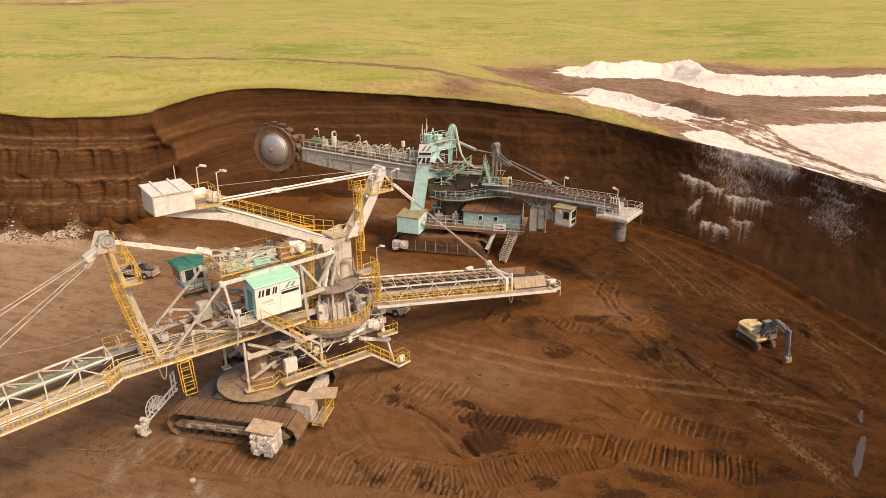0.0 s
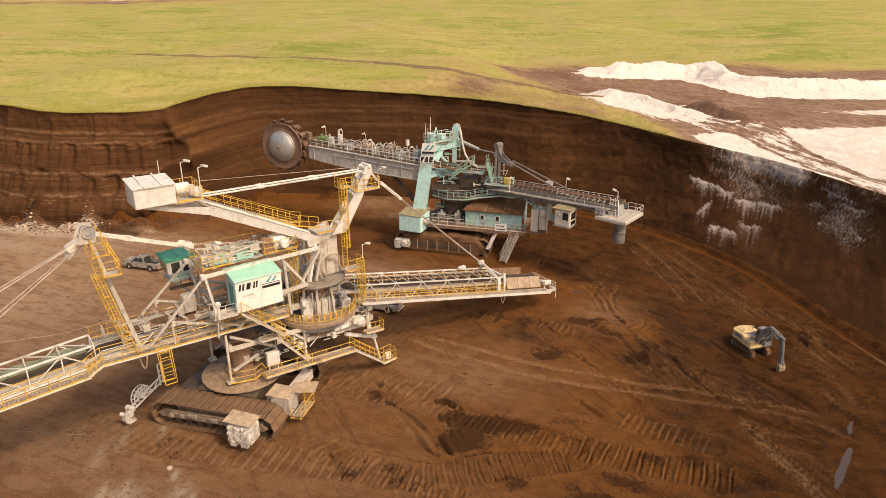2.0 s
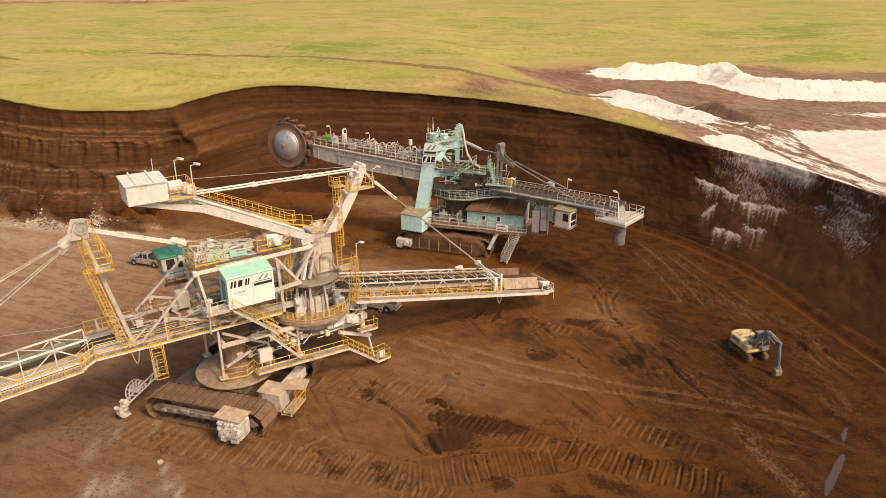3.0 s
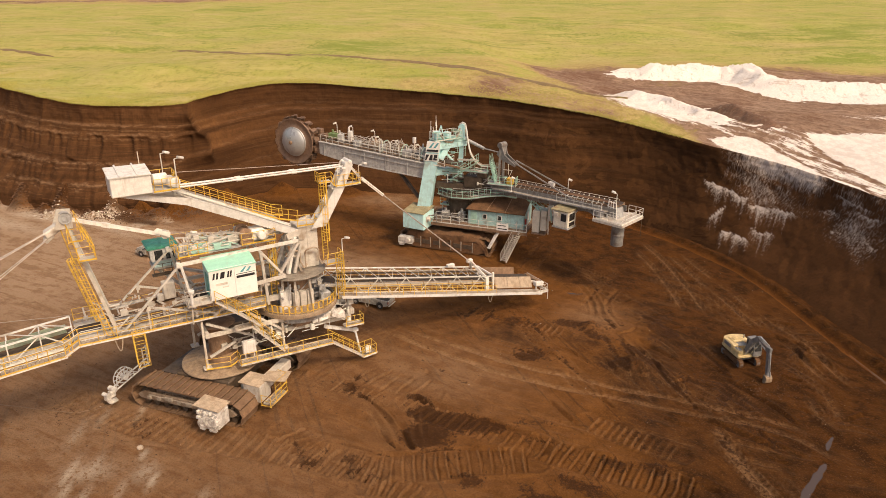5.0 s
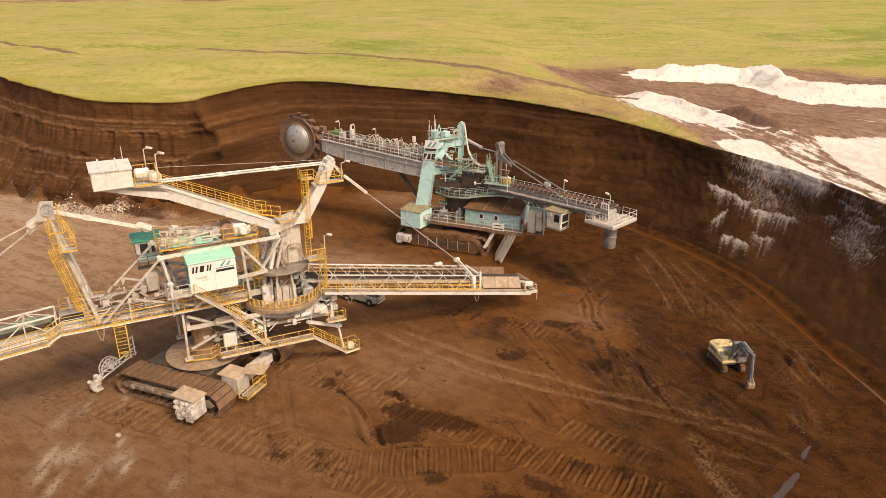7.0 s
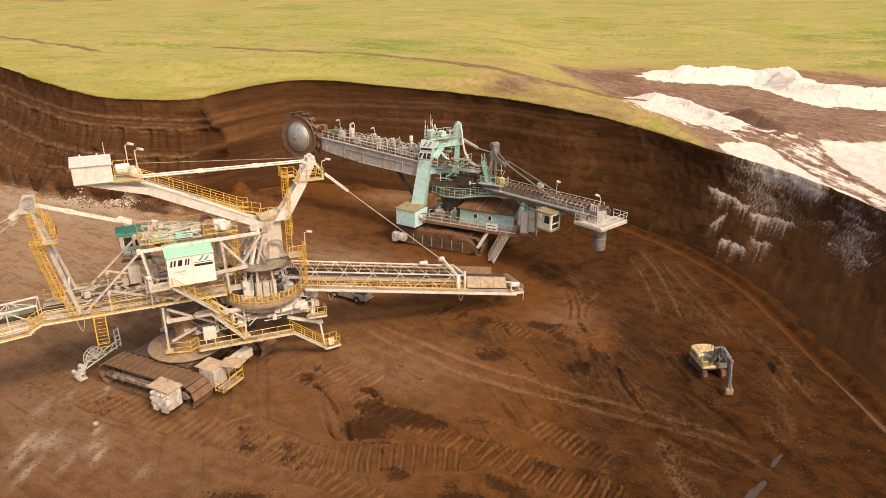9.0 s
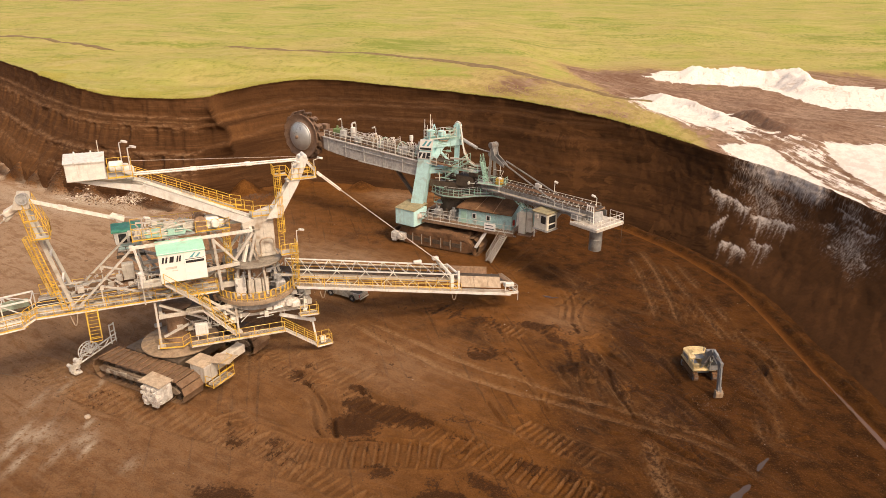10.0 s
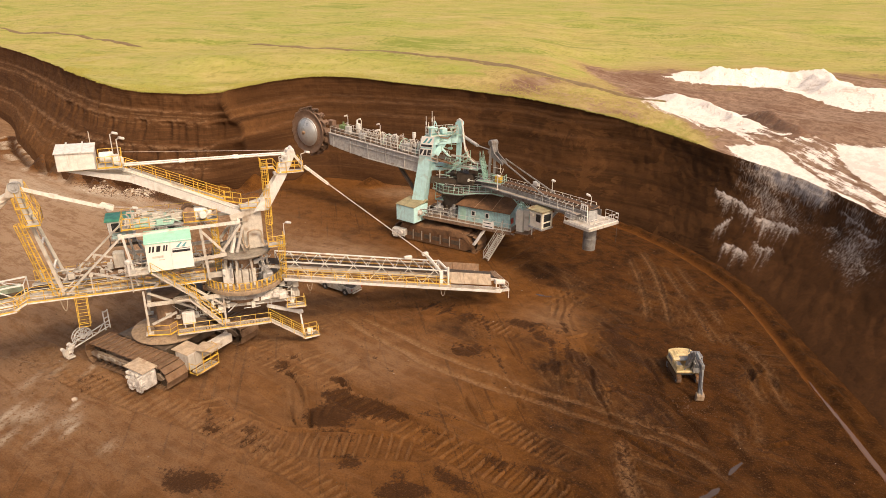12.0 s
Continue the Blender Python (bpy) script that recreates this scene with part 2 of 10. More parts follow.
def wall_material():
    m, nt, bs = nodes_of("cut_coal_and_soil_face")
    tc = nt.nodes.new("ShaderNodeTexCoord")
    strata = noise_node(nt, 1.6, 4, 0.6, (0.03, 0.03, 1.0))
    strata2 = noise_node(nt, 4.5, 4, 0.6, (0.035, 0.035, 1.3))
    lump = noise_node(nt, 0.5, 6, 0.65)
    fine = noise_node(nt, 3.0, 6, 0.7)
    col = mix(nt, ramp(nt, strata, 0.30, 0.72), (0.069, 0.0308, 0.0128), (0.099, 0.0446, 0.0186))
    col = mix(nt, ramp(nt, strata2, 0.60, 0.76, 0, 0.55), col, (0.16, 0.083, 0.039))
    col = mix(nt, ramp(nt, lump, 0.56, 0.86, 0, 0.4), col, (0.038, 0.0155, 0.005))
    col = mix(nt, calc(nt, "MULTIPLY", attribute(nt, "seam"), ramp(nt, noise_node(nt, 0.5, 6, 0.7, (1, 1, 3)), 0.34, 0.6)), col, (0.34, 0.21, 0.12))
    col = mix(nt, calc(nt, "MULTIPLY", attribute(nt, "coal"), 0.93), col, mix(nt, ramp(nt, calc(nt, "ADD", calc(nt, "MULTIPLY", lump, 0.4), calc(nt, "MULTIPLY", strata, 0.6)), 0.35, 0.7), (0.033, 0.0140, 0.0050), (0.054, 0.0230, 0.0080)))
    slip = noise_node(nt, 0.15, 7, 0.62, (1, 1, 2.0), dist=0.8)
    col = mix(nt, calc(nt, "MULTIPLY", calc(nt, "MULTIPLY", attribute(nt, "coal"), ramp(nt, slip, 0.56, 0.64)), 0.6), col, (0.092, 0.040, 0.0145))
    # pale includes the sunlight painted on the faces past the arris
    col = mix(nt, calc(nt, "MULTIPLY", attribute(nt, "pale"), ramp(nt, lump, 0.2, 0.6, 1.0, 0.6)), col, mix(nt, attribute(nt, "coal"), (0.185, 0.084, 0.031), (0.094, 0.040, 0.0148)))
    flute = noise_node(nt, 1.5, 5, 0.65, (1.6, 1.6, 0.10))
    col = mix(nt, calc(nt, "MULTIPLY", ramp(nt, flute, 0.55, 0.75, 0, 0.22), calc(nt, "SUBTRACT", 1.0, attribute(nt, "coal"))), col, mix(nt, 0.65, col, (0.016, 0.007, 0.0025)))
    dust = noise_node(nt, 2.4, 7, 0.7, (1.8, 1.8, 0.16))
    w = ramp(nt, calc(nt, "ADD", attribute(nt, "white"), calc(nt, "MULTIPLY", calc(nt, "SUBTRACT", dust, 0.5), 0.75)), 0.16, 0.95, 0, 0.85)
    w = calc(nt, "MULTIPLY", w, ramp(nt, attribute(nt, "white"), 0.05, 0.25))
    col = mix(nt, w, col, (0.62, 0.54, 0.47))
    col = mix(nt, ramp(nt, fine, 0.40, 0.80, 0.0, 0.4), col, mix(nt, 0.5, col, (0.024, 0.011, 0.005)))
    nt.links.new(col, bs.inputs["Base Color"])
    bs.inputs["Roughness"].default_value = 0.95
    bs.inputs["Specular IOR Level"].default_value = 0.1
    bump(nt, bs, calc(nt, "ADD", calc(nt, "ADD", fine, calc(nt, "MULTIPLY", flute, 1.2)), calc(nt, "MULTIPLY", strata2, 0.35)), 0.4, 0.12)
    return m


def field_material():
    m, nt, bs = nodes_of("meadow_and_bare_ground")
    big = noise_node(nt, 0.012, 5, 0.55, (0.8, 0.8, 1), dist=0.5)
    mid = noise_node(nt, 0.07, 6, 0.62, (0.8, 0.7, 1))
    fine = noise_node(nt, 0.9, 7, 0.8, (0.8, 0.45, 1))
    speck = noise_node(nt, 3.6, 4, 0.7)
    sward = noise_node(nt, 0.03, 6, 0.6, (0.65, 0.8, 1, -6), dist=0.6)
    col = mix(nt, ramp(nt, big, 0.32, 0.68), (0.390, 0.348, 0.108), (0.345, 0.340, 0.095))
    col = mix(nt, ramp(nt, sward, 0.40, 0.80, 0, 0.6), col, (0.44, 0.34, 0.135))
    col = mix(nt, ramp(nt, mid, 0.50, 0.85, 0, 0.55), col, (0.43, 0.335, 0.155))
    col = mix(nt, ramp(nt, mid, 0.52, 0.2, 0, 0.5), col, (0.29, 0.325, 0.06))
    # lusher tufts in drifts
    drift = calc(nt, "ADD", calc(nt, "MULTIPLY", sward, -1.0), calc(nt, "MULTIPLY", fine, 0.55))
    col = mix(nt, ramp(nt, drift, -0.14, 0.06, 0, 0.75), col, (0.20, 0.25, 0.045))
    col = mix(nt, ramp(nt, fine, 0.52, 0.72, 0, 0.7), col, mix(nt, 0.6, col, (0.17, 0.175, 0.035)))
    col = mix(nt, ramp(nt, speck, 0.55, 0.8, 0, 0.35), col, (0.52, 0.46, 0.14))
    rows = noise_node(nt, 0.13, 9, 0.74, (0.42, 1.2, 1, 4), dist=0.9)
    col = mix(nt, ramp(nt, rows, 0.58, 0.78, 0, 0.5), col, mix(nt, ramp(nt, speck, 0.4, 0.6), (0.14, 0.175, 0.034), (0.25, 0.28, 0.05)))
    col = mix(nt, ramp(nt, rows, 0.42, 0.28, 0, 0.45), col, (0.50, 0.40, 0.17))
    edge = calc(nt, "ADD", calc(nt, "MULTIPLY", calc(nt, "SUBTRACT", mid, 0.5), 0.8), calc(nt, "MULTIPLY", calc(nt, "SUBTRACT", fine, 0.5), 0.5))
    hay = calc(nt, "MULTIPLY", ramp(nt, calc(nt, "ADD", attribute(nt, "bare"), edge), -0.1, 0.35, 0, 0.8), ramp(nt, attribute(nt, "bare"), 0.0, 0.08))
    col = mix(nt, hay, col, mix(nt, ramp(nt, fine, 0.35, 0.65), (0.30, 0.20, 0.085), (0.47, 0.35, 0.145)))
    bare = calc(nt, "MULTIPLY", ramp(nt, calc(nt, "ADD", attribute(nt, "bare"), edge), 0.40, 0.70), ramp(nt, attribute(nt, "bare"), 0.05, 0.2))
    earth = mix(nt, ramp(nt, fine, 0.3, 0.7), (0.20, 0.118, 0.075), (0.32, 0.205, 0.138))
    earth = mix(nt, ramp(nt, mid, 0.46, 0.70, 0, 0.6), earth, (0.165, 0.085, 0.05))
    earth = mix(nt, ramp(nt, noise_node(nt, 0.4, 7, 0.72, (0.12, 1.4, 1, -48)), 0.50, 0.74, 0, 0.5), earth, (0.40, 0.285, 0.205))
    earth = mix(nt, ramp(nt, noise_node(nt, 0.5, 7, 0.72, (0.12, 1.6, 1, -22)), 0.56, 0.78, 0, 0.4), earth, (0.14, 0.073, 0.043))
    col = mix(nt, bare, col, earth)
    ruts = noise_node(nt, 0.42, 9, 0.78, (0.13, 1.9, 1, -66))
    sw = calc(nt, "ADD", attribute(nt, "sand"), calc(nt, "ADD", calc(nt, "MULTIPLY", calc(nt, "SUBTRACT", ruts, 0.5), 0.85), calc(nt, "ADD", calc(nt, "MULTIPLY", calc(nt, "SUBTRACT", mid, 0.5), 0.3), calc(nt, "MULTIPLY", calc(nt, "SUBTRACT", fine, 0.5), 0.35))))
    sw = calc(nt, "MULTIPLY", sw, ramp(nt, attribute(nt, "sand"), 0.02, 0.2))
    col = mix(nt, ramp(nt, sw, 0.38, 0.58), col, mix(nt, ramp(nt, fine, 0.3, 0.7), (0.71, 0.63, 0.55), (0.83, 0.76, 0.68)))
    nt.links.new(col, bs.inputs["Base Color"])
    bs.inputs["Roughness"].default_value = 0.95
    bs.inputs["Specular IOR Level"].default_value = 0.1
    bump(nt, bs, calc(nt, "ADD", calc(nt, "ADD", fine, calc(nt, "MULTIPLY", speck, 0.3)), mid), 0.6, 0.18)
    return m


def sand_material():
    m, nt, bs = nodes_of("white_sand")
    fine = noise_node(nt, 2.5, 6, 0.7)
    runs = noise_node(nt, 0.7, 5, 0.65, (1.6, 0.5, 0.5))
    col = mix(nt, ramp(nt, fine, 0.3, 0.7), (0.74, 0.675, 0.60), (0.83, 0.765, 0.69))
    col = mix(nt, ramp(nt, runs, 0.60, 0.84, 0, 0.5), col, (0.40, 0.30, 0.22))
    col = mix(nt, ramp(nt, noise_node(nt, 0.25, 5, 0.7, (0.5, 1.6, 1, -30)), 0.70, 0.86, 0, 0.5), col, (0.42, 0.30, 0.21))
    nt.links.new(col, bs.inputs["Base Color"])
    bs.inputs["Roughness"].default_value = 0.95
    bs.inputs["Specular IOR Level"].default_value = 0.1
    bump(nt, bs, fine, 0.5, 0.08)
    return m


M_SOIL, M_WALL, M_FIELD, M_SAND = soil_material(), wall_material(), field_material(), sand_material()


def water_material(name, tone):
    m, nt, bs = nodes_of(name)
    bs.inputs["Base Color"].default_value = tone
    bs.inputs["Roughness"].default_value = 0.05
    bump(nt, bs, noise_node(nt, 5.0, 3, 0.5), 0.04, 0.01)
    return m


M_WATER = water_material("muddy_ditch_water", (0.15, 0.085, 0.055, 1))
M_POOL = water_material("muddy_pool_water", (0.075, 0.052, 0.04, 1))


def grass_material():
    m, nt, bs = nodes_of("dry_grass_blades")
    info = nt.nodes.new("ShaderNodeNewGeometry")
    col = mix(nt, info.outputs["Random Per Island"], (0.30, 0.29, 0.05), (0.48, 0.41, 0.12))
    nt.links.new(col, bs.inputs["Base Color"])
    bs.inputs["Roughness"].default_value = 0.9
    return m


M_GRASS = grass_material()

# ---- terrain ----
def fbm(x, y, z=0.0, octaves=4):
    return noise.fractal(Vector((x, y, z)), 1.0, 2.0, octaves)


def catmull(ctrl, per):
    """Closed smooth curve through the rows of ctrl; per[i] points on the span from row i."""
    out, n = [], len(ctrl)
    for i in range(n):
        p0, p1, p2, p3 = (np.array(ctrl[(i + k) % n], float) for k in (-1, 0, 1, 2))
        for t in np.linspace(0, 1, per[i], endpoint=False):
            out.append(0.5 * (2 * p1 + (p2 - p0) * t + (2 * p0 - 5 * p1 + 4 * p2 - p3) * t * t + (3 * p1 - p0 - 3 * p2 + p3) * t ** 3))
    return np.array(out)


# the rim's line (x, y, z), the foot's line (x, y), and the bearing of the meadow's outward lines
RIM_LINE = [
    (-240, 200, 17), (-145, 151, 17), (-109, 130, 17), (-79, 111, 17), (-64, 104.2, 16.4), (-55, 103.6, 16.3),
    (-46.5, 105, 16.5), (-44.4, 111, 16.8), (-42, 119, 17), (-37.5, 126, 17.1), (-30, 127.6, 17.1), (-19.4, 127, 16.6),
    (-8.2, 126.5, 16.1), (4.1, 124, 15.6), (13.5, 120, 15.1), (21.8, 117.3, 14.2), (29.8, 112.5, 13.2), (37.3, 105, 12.5),
    (46, 97, 11.8), (52, 84.5, 11.6), (57, 70, 11.6), (61, 55, 11.6), (66, 35, 12), (90, -20, 13),
    (110, -120, 14), (0, -200, 15), (-200, -150, 16), (-320, 20, 17), (-300, 150, 17),
]
FOOT_LINE = [
    (-235, 188), (-141, 142), (-108, 118), (-82, 101), (-65, 96.8), (-55, 97.5), (-46, 100.5), (-41.5, 104.5), (-37, 110.5),
    (-31, 115), (-25, 115.5), (-15, 114.5), (-6, 113.5), (4, 112), (13, 109), (22, 106.5), (29.6, 102), (35.2, 95.8),
    (40.6, 85.5), (44.9, 71), (48.1, 59), (51.6, 46), (56, 28), (80, -20), (100, -118), (0, -185), (-190, -140),
    (-305, 20), (-290, 145),
]
BEARING = [150, 138, 133, 128, 125, 122, 119, 117, 114, 110, 105, 99, 93, 87, 80, 72, 63, 54, 42, 28, 15, 0, -15, -35, -60, -100, -140, -180, -197]
EDGE = [(*r, *f, b) for r, f, b in zip(RIM_LINE, FOOT_LINE, BEARING)]
SPAN = []
for i, e in enumerate(EDGE):
    f = EDGE[(i + 1) % len(EDGE)]
    length = math.hypot(f[0] - e[0], f[1] - e[1])
    SPAN.append(max(3, int(length / (0.32 if 2 <= i <= 20 else 0.6 if i == 1 else 2.0 if i == 0 else 8))))
COLS = catmull([e[:5] for e in EDGE], SPAN)
ANG = []
for i, e in enumerate(EDGE):
    f = EDGE[(i + 1) % len(EDGE)][5]
    f = f - 360 if f > e[5] else f
    ANG += list(np.linspace(e[5], f, SPAN[i], endpoint=False))
ANG = np.radians(ANG)
NCOL = len(COLS)
ARC = np.concatenate([[0], np.cumsum(np.hypot(*np.diff(COLS[:, :2], axis=0).T))])


def mesh_object(name, verts, faces, material, smooth=True):
    me = bpy.data.meshes.new(name)
    me.from_pydata(verts, [], faces)
    me.materials.append(material)
    if smooth:
        me.polygons.foreach_set("use_smooth", [True] * len(me.polygons))
    return new(name, me)


def float_attribute(ob, name, values):
    a = ob.data.attributes.new(name, "FLOAT", "POINT")
    a.data.foreach_set("value", np.asarray(values, np.float32))


def bell(x, y, cx, cy, rx, ry, turn=0.0):
    c, s = math.cos(radians(turn)), math.sin(radians(turn))
    dx, dy = x - cx, y - cy
    a, b = (dx * c + dy * s) / rx, (-dx * s + dy * c) / ry
    return math.exp(-(a * a + b * b))


def smooth01(v, a, b):
    t = min(1.0, max(0.0, (v - a) / (b - a)))
    return t * t * (3 - 2 * t)


# the cut face: terraces left by the bucket wheel, upright flutes, slumps at the foot
ROWS_W = 84
A_CORNER = ARC[np.argmin(np.hypot(COLS[:, 0] + 46.5, COLS[:, 1] - 105))]
A_WHITE = ARC[np.argmin(np.hypot(COLS[:, 0] - 41.5, COLS[:, 1] - 101.2))]
# scooped hollows under the ledges: arc from the corner, half width, top, reach, depth
SCOOPS = [(-20.5, 0.45, 11.6, 2.6, 0.8), (-16.6, 0.42, 11.7, 3.0, 0.9), (-15.6, 0.35, 11.7, 2.8, 0.8), (-14.6, 0.45, 11.7, 3.2, 0.9), (-13.3, 0.5, 11.7, 3.0, 0.9), (-12.3, 0.4, 11.7, 3.4, 0.9), (-7.7, 0.75, 11.6, 4.0, 1.2),
          (-4.7, 0.5, 11.5, 3.6, 1.0), (0.2, 0.5, 11.4, 3.0, 0.8), (1.2, 0.45, 11.4, 3.4, 0.8), (2.2, 0.5, 11.3, 3.2, 0.9),
          (-17.4, 0.6, 8.0, 2.8, 0.9), (-15.8, 0.5, 7.6, 3.0, 0.9), (-14.3, 0.8, 7.5, 3.0, 1.1), (-11.1, 0.75, 7.6, 3.2, 1.1), (-9.9, 0.45, 7.2, 2.6, 0.8), (-9.0, 0.4, 6.6, 2.0, 0.7), (-6.2, 0.9, 7.0, 3.0, 1.2), (-2.6, 0.6, 7.0, 2.6, 0.8)]
scoop_rng = random.Random(8)
for row_z in (11.7, 7.2, 4.4):
    at = -22.0
    while at > -75:
        at -= scoop_rng.choice((1.0, 1.1, 1.3, 3.5, 5.0))
        SCOOPS.append((at, scoop_rng.uniform(0.4, 0.8), row_z + scoop_rng.gauss(0, 0.2), scoop_rng.uniform(2.0, 3.6), scoop_rng.uniform(0.6, 1.1)))
SCOOPS_AT = {}
for scoop in SCOOPS:
    for near in range(int(scoop[0]) - 3, int(scoop[0]) + 4):
        SCOOPS_AT.setdefault(near, []).append(scoop)
# dust rows on the right face: arc from the middle, height, half length, slope, strength
DUST = ((-4.2, 7.6, 1.9, -0.12, 1.0), (-0.6, 7.0, 2.2, -0.12, 1.0), (3.4, 6.2, 1.9, 0.02, 1.0), (6.8, 6.4, 2.2, 0.06, 0.9), (-3.2, 4.2, 1.3, 0.7, 1.0), (-1.0, 2.3, 1.1, 0.3, 1.0), (1.5, 2.4, 1.5, -0.05, 1.0), (4.6, 3.7, 2.0, 0.1, 0.75), (17.0, 10.0, 3.2, -0.05, 0.62), (14.0, 8.2, 2.0, 0.1, 0.5), (19.5, 9.0, 2.6, 0.0, 0.6), (16.0, 6.6, 2.2, 0.3, 0.5), (20.4, 6.6, 1.8, 0.1, 0.5))
verts, pale, coal, white, seam = [], [], [], [], []
for i in range(NCOL):
    rx_, ry_, rz_, tx_, ty_ = COLS[i]
    out = np.array([rx_ - tx_, ry_ - ty_])
    out = out / np.hypot(*out)
    a = ARC[i]
    right = smooth01(rx_, 8, 30)
    past = smooth01(a, A_CORNER - 1.0, A_CORNER + 2.5)
    left = 1 - past
    seen = -200 < rx_ < 62 and ry_ > 40
    rim_wob = 0.45 * fbm(a * 0.35, 3.1) + 0.22 * fbm(a * 1.7, 7.7, 0, 2)
    wob = 0.35 * fbm(a * 0.13, 1.3) + 0.12 * fbm(a * 0.9, 4.3)
    rise = max(0.0, a - A_CORNER)
    ledges = ((11.7 + wob + min(1.5, 0.036 * rise), 0.7), (7.3 + wob + 0.7 * past + min(3.0, 0.085 * rise), 0.75), (4.3 + wob + min(2.0, 0.06 * rise), 0.4), (13.1 + 0.6 * wob + min(0.8, 0.02 * rise), 0.35))
    n1, n2, n3 = (fbm(a * 0.62, 2.0 + 9 * q, 2.0, 3) for q in range(3))
    for k in range(ROWS_W + 1):
        f = k / ROWS_W
        z = -1.0 + f * (rz_ + 1.0)
        h = 1 - (1 - f) ** 1.75 if seen else f
        x, y = tx_ + (rx_ - tx_) * h, ty_ + (ry_ - ty_) * h
        d, sm, step_back = 0.0, 0.0, 0.0
        arris = np.interp(z, (7.0, 8.0, 9.2, 10.7, 12.6, 14.5, 16.5), (7.2, 6.9, 6.8, 6.6, 3.9, 2.8, 2.5)) - (a - A_CORNER)
        if seen and 0 < f < 1:
            env = min(1.0, f * 6, (1 - f) * 10)
            for (zl, wd), nn in zip(ledges, (n1, n2, n3, 0.3 * n1)):
                zl = zl + 0.35 * abs(nn) * left
                step_back += wd * (1 - 0.75 * right) * (smooth01(z, zl - 0.28, zl + 0.22) - 0.9)
                sm = max(sm, math.exp(-((z - zl + 0.05) / 0.13) ** 2) * (0.5 if left > 0.5 else 0.3), 0.4 * left * math.exp(-((z - zl + 0.75) / 0.09) ** 2))
            low = smooth01(ledges[0][0] - z, 0.0, 0.6)
            grooves = abs(n1) * 1.1 + 0.5 * abs(fbm(a * 1.5, 31.0 + (3.0 if z < ledges[1][0] else 0.0), 5.0, 2))
            d += low * (0.34 * left + 0.15 * (1 - right)) * (grooves * 1.0 - 0.3)
            for da, hw, zt, reach, deep in SCOOPS_AT.get(int(round(a - A_CORNER)), ()):
                drop = zt + wob - z
                d += 0.55 * deep * math.exp(-((a - A_CORNER - da) / hw) ** 4) * smooth01(drop, -0.1, 0.35) * (1 - smooth01(drop, 0.4 * reach, 1.15 * reach))
            # the left cut ends in a sharp arris that leans back downwards; older cuts meet in upright joints
            if 0 < arris < 14:
                d -= 2.6 * math.exp(-arris / 2.6) * smooth01(z, 6.0, 8.5)
            for joint in (-9.3, -16.4, -26.0, -38.0):
                if 0 < a - A_CORNER - joint < 5 and z > ledges[0][0]:
                    d -= 0.45 * math.exp(-(a - A_CORNER - joint) / 1.8)
            for zl, pitch_, deep in ((ledges[0][0], 1.15, 0.22), (ledges[1][0], 1.35, 0.34), (ledges[2][0], 1.15, 0.30)):
                band = smooth01(zl - z, 0.1, 0.5) * (1 - smooth01(zl - z, 2.2, 4.2))
                d -= left * band * deep * (abs(math.sin(math.pi * (a / pitch_ + 1.3 * fbm(a * 0.25, zl)))) - 0.6)
            d += (0.30 - 0.04 * right) * fbm(x * 0.2, y * 0.2, z * 0.28, 3) + 0.14 * fbm(x * 0.9, y * 0.9, z * 0.9, 3)
            d += 0.18 * right * abs(fbm(a * 0.4, z * 0.25, 8.0, 3)) + 0.10 * right * fbm(a * 0.7, z * 0.6, 3.0, 3)
            d = d * env + step_back * min(1.0, f * 6, (1 - f) * 40)
        if f == 1:
            d = rim_wob
        elif f > 0.92:
            d += rim_wob * (f - 0.92) * 12.5
        verts.append((x + out[0] * d, y + out[1] * d, z))
        seam.append(sm * (1 - right))
        # lit paints sunlight past the arris; drier soil in broken bands along the coal
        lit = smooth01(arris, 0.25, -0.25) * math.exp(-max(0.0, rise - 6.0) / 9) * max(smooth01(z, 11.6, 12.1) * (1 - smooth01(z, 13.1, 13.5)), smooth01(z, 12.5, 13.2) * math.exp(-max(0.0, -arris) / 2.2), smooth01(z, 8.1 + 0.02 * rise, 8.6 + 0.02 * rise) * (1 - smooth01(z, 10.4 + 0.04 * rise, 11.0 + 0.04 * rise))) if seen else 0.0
        bands = max(math.exp(-((z - zb_ - 0.5 * fbm(a * 0.08, zb_)) / wb_) ** 2) * max(0.0, min(1.0, 0.35 + 1.8 * fbm(a * 0.075, zb_ * 3.0, 4.0, 3) - 0.25 * (1 - right))) for zb_, wb_ in ((4.4, 0.55), (7.4, 0.5), (10.0, 0.45), (2.0, 0.5)))
        # also paler high on the left face and towards the right end
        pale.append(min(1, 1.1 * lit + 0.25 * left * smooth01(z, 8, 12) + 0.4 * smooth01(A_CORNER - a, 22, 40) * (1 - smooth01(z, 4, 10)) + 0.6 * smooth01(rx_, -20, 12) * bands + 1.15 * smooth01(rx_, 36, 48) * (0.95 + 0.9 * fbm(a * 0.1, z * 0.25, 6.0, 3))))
        # the coal tone gives way where the sunlight is painted
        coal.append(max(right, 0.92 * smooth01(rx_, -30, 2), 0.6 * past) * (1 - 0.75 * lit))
        wt = 0.0
        if rx_ > 30 and ry_ > 60:
            top = rz_ - 0.5 * abs(fbm(a * 0.4, 6.6)) - 0.2
            wt = 1.0 * smooth01(z, top - 3.4, top - 0.3) * smooth01(rx_, 37, 44) * (0.75 + 0.6 * fbm(a * 0.16, 9))
            wt *= 1 - 0.8 * smooth01(a - A_WHITE, 9.0, 14.0)
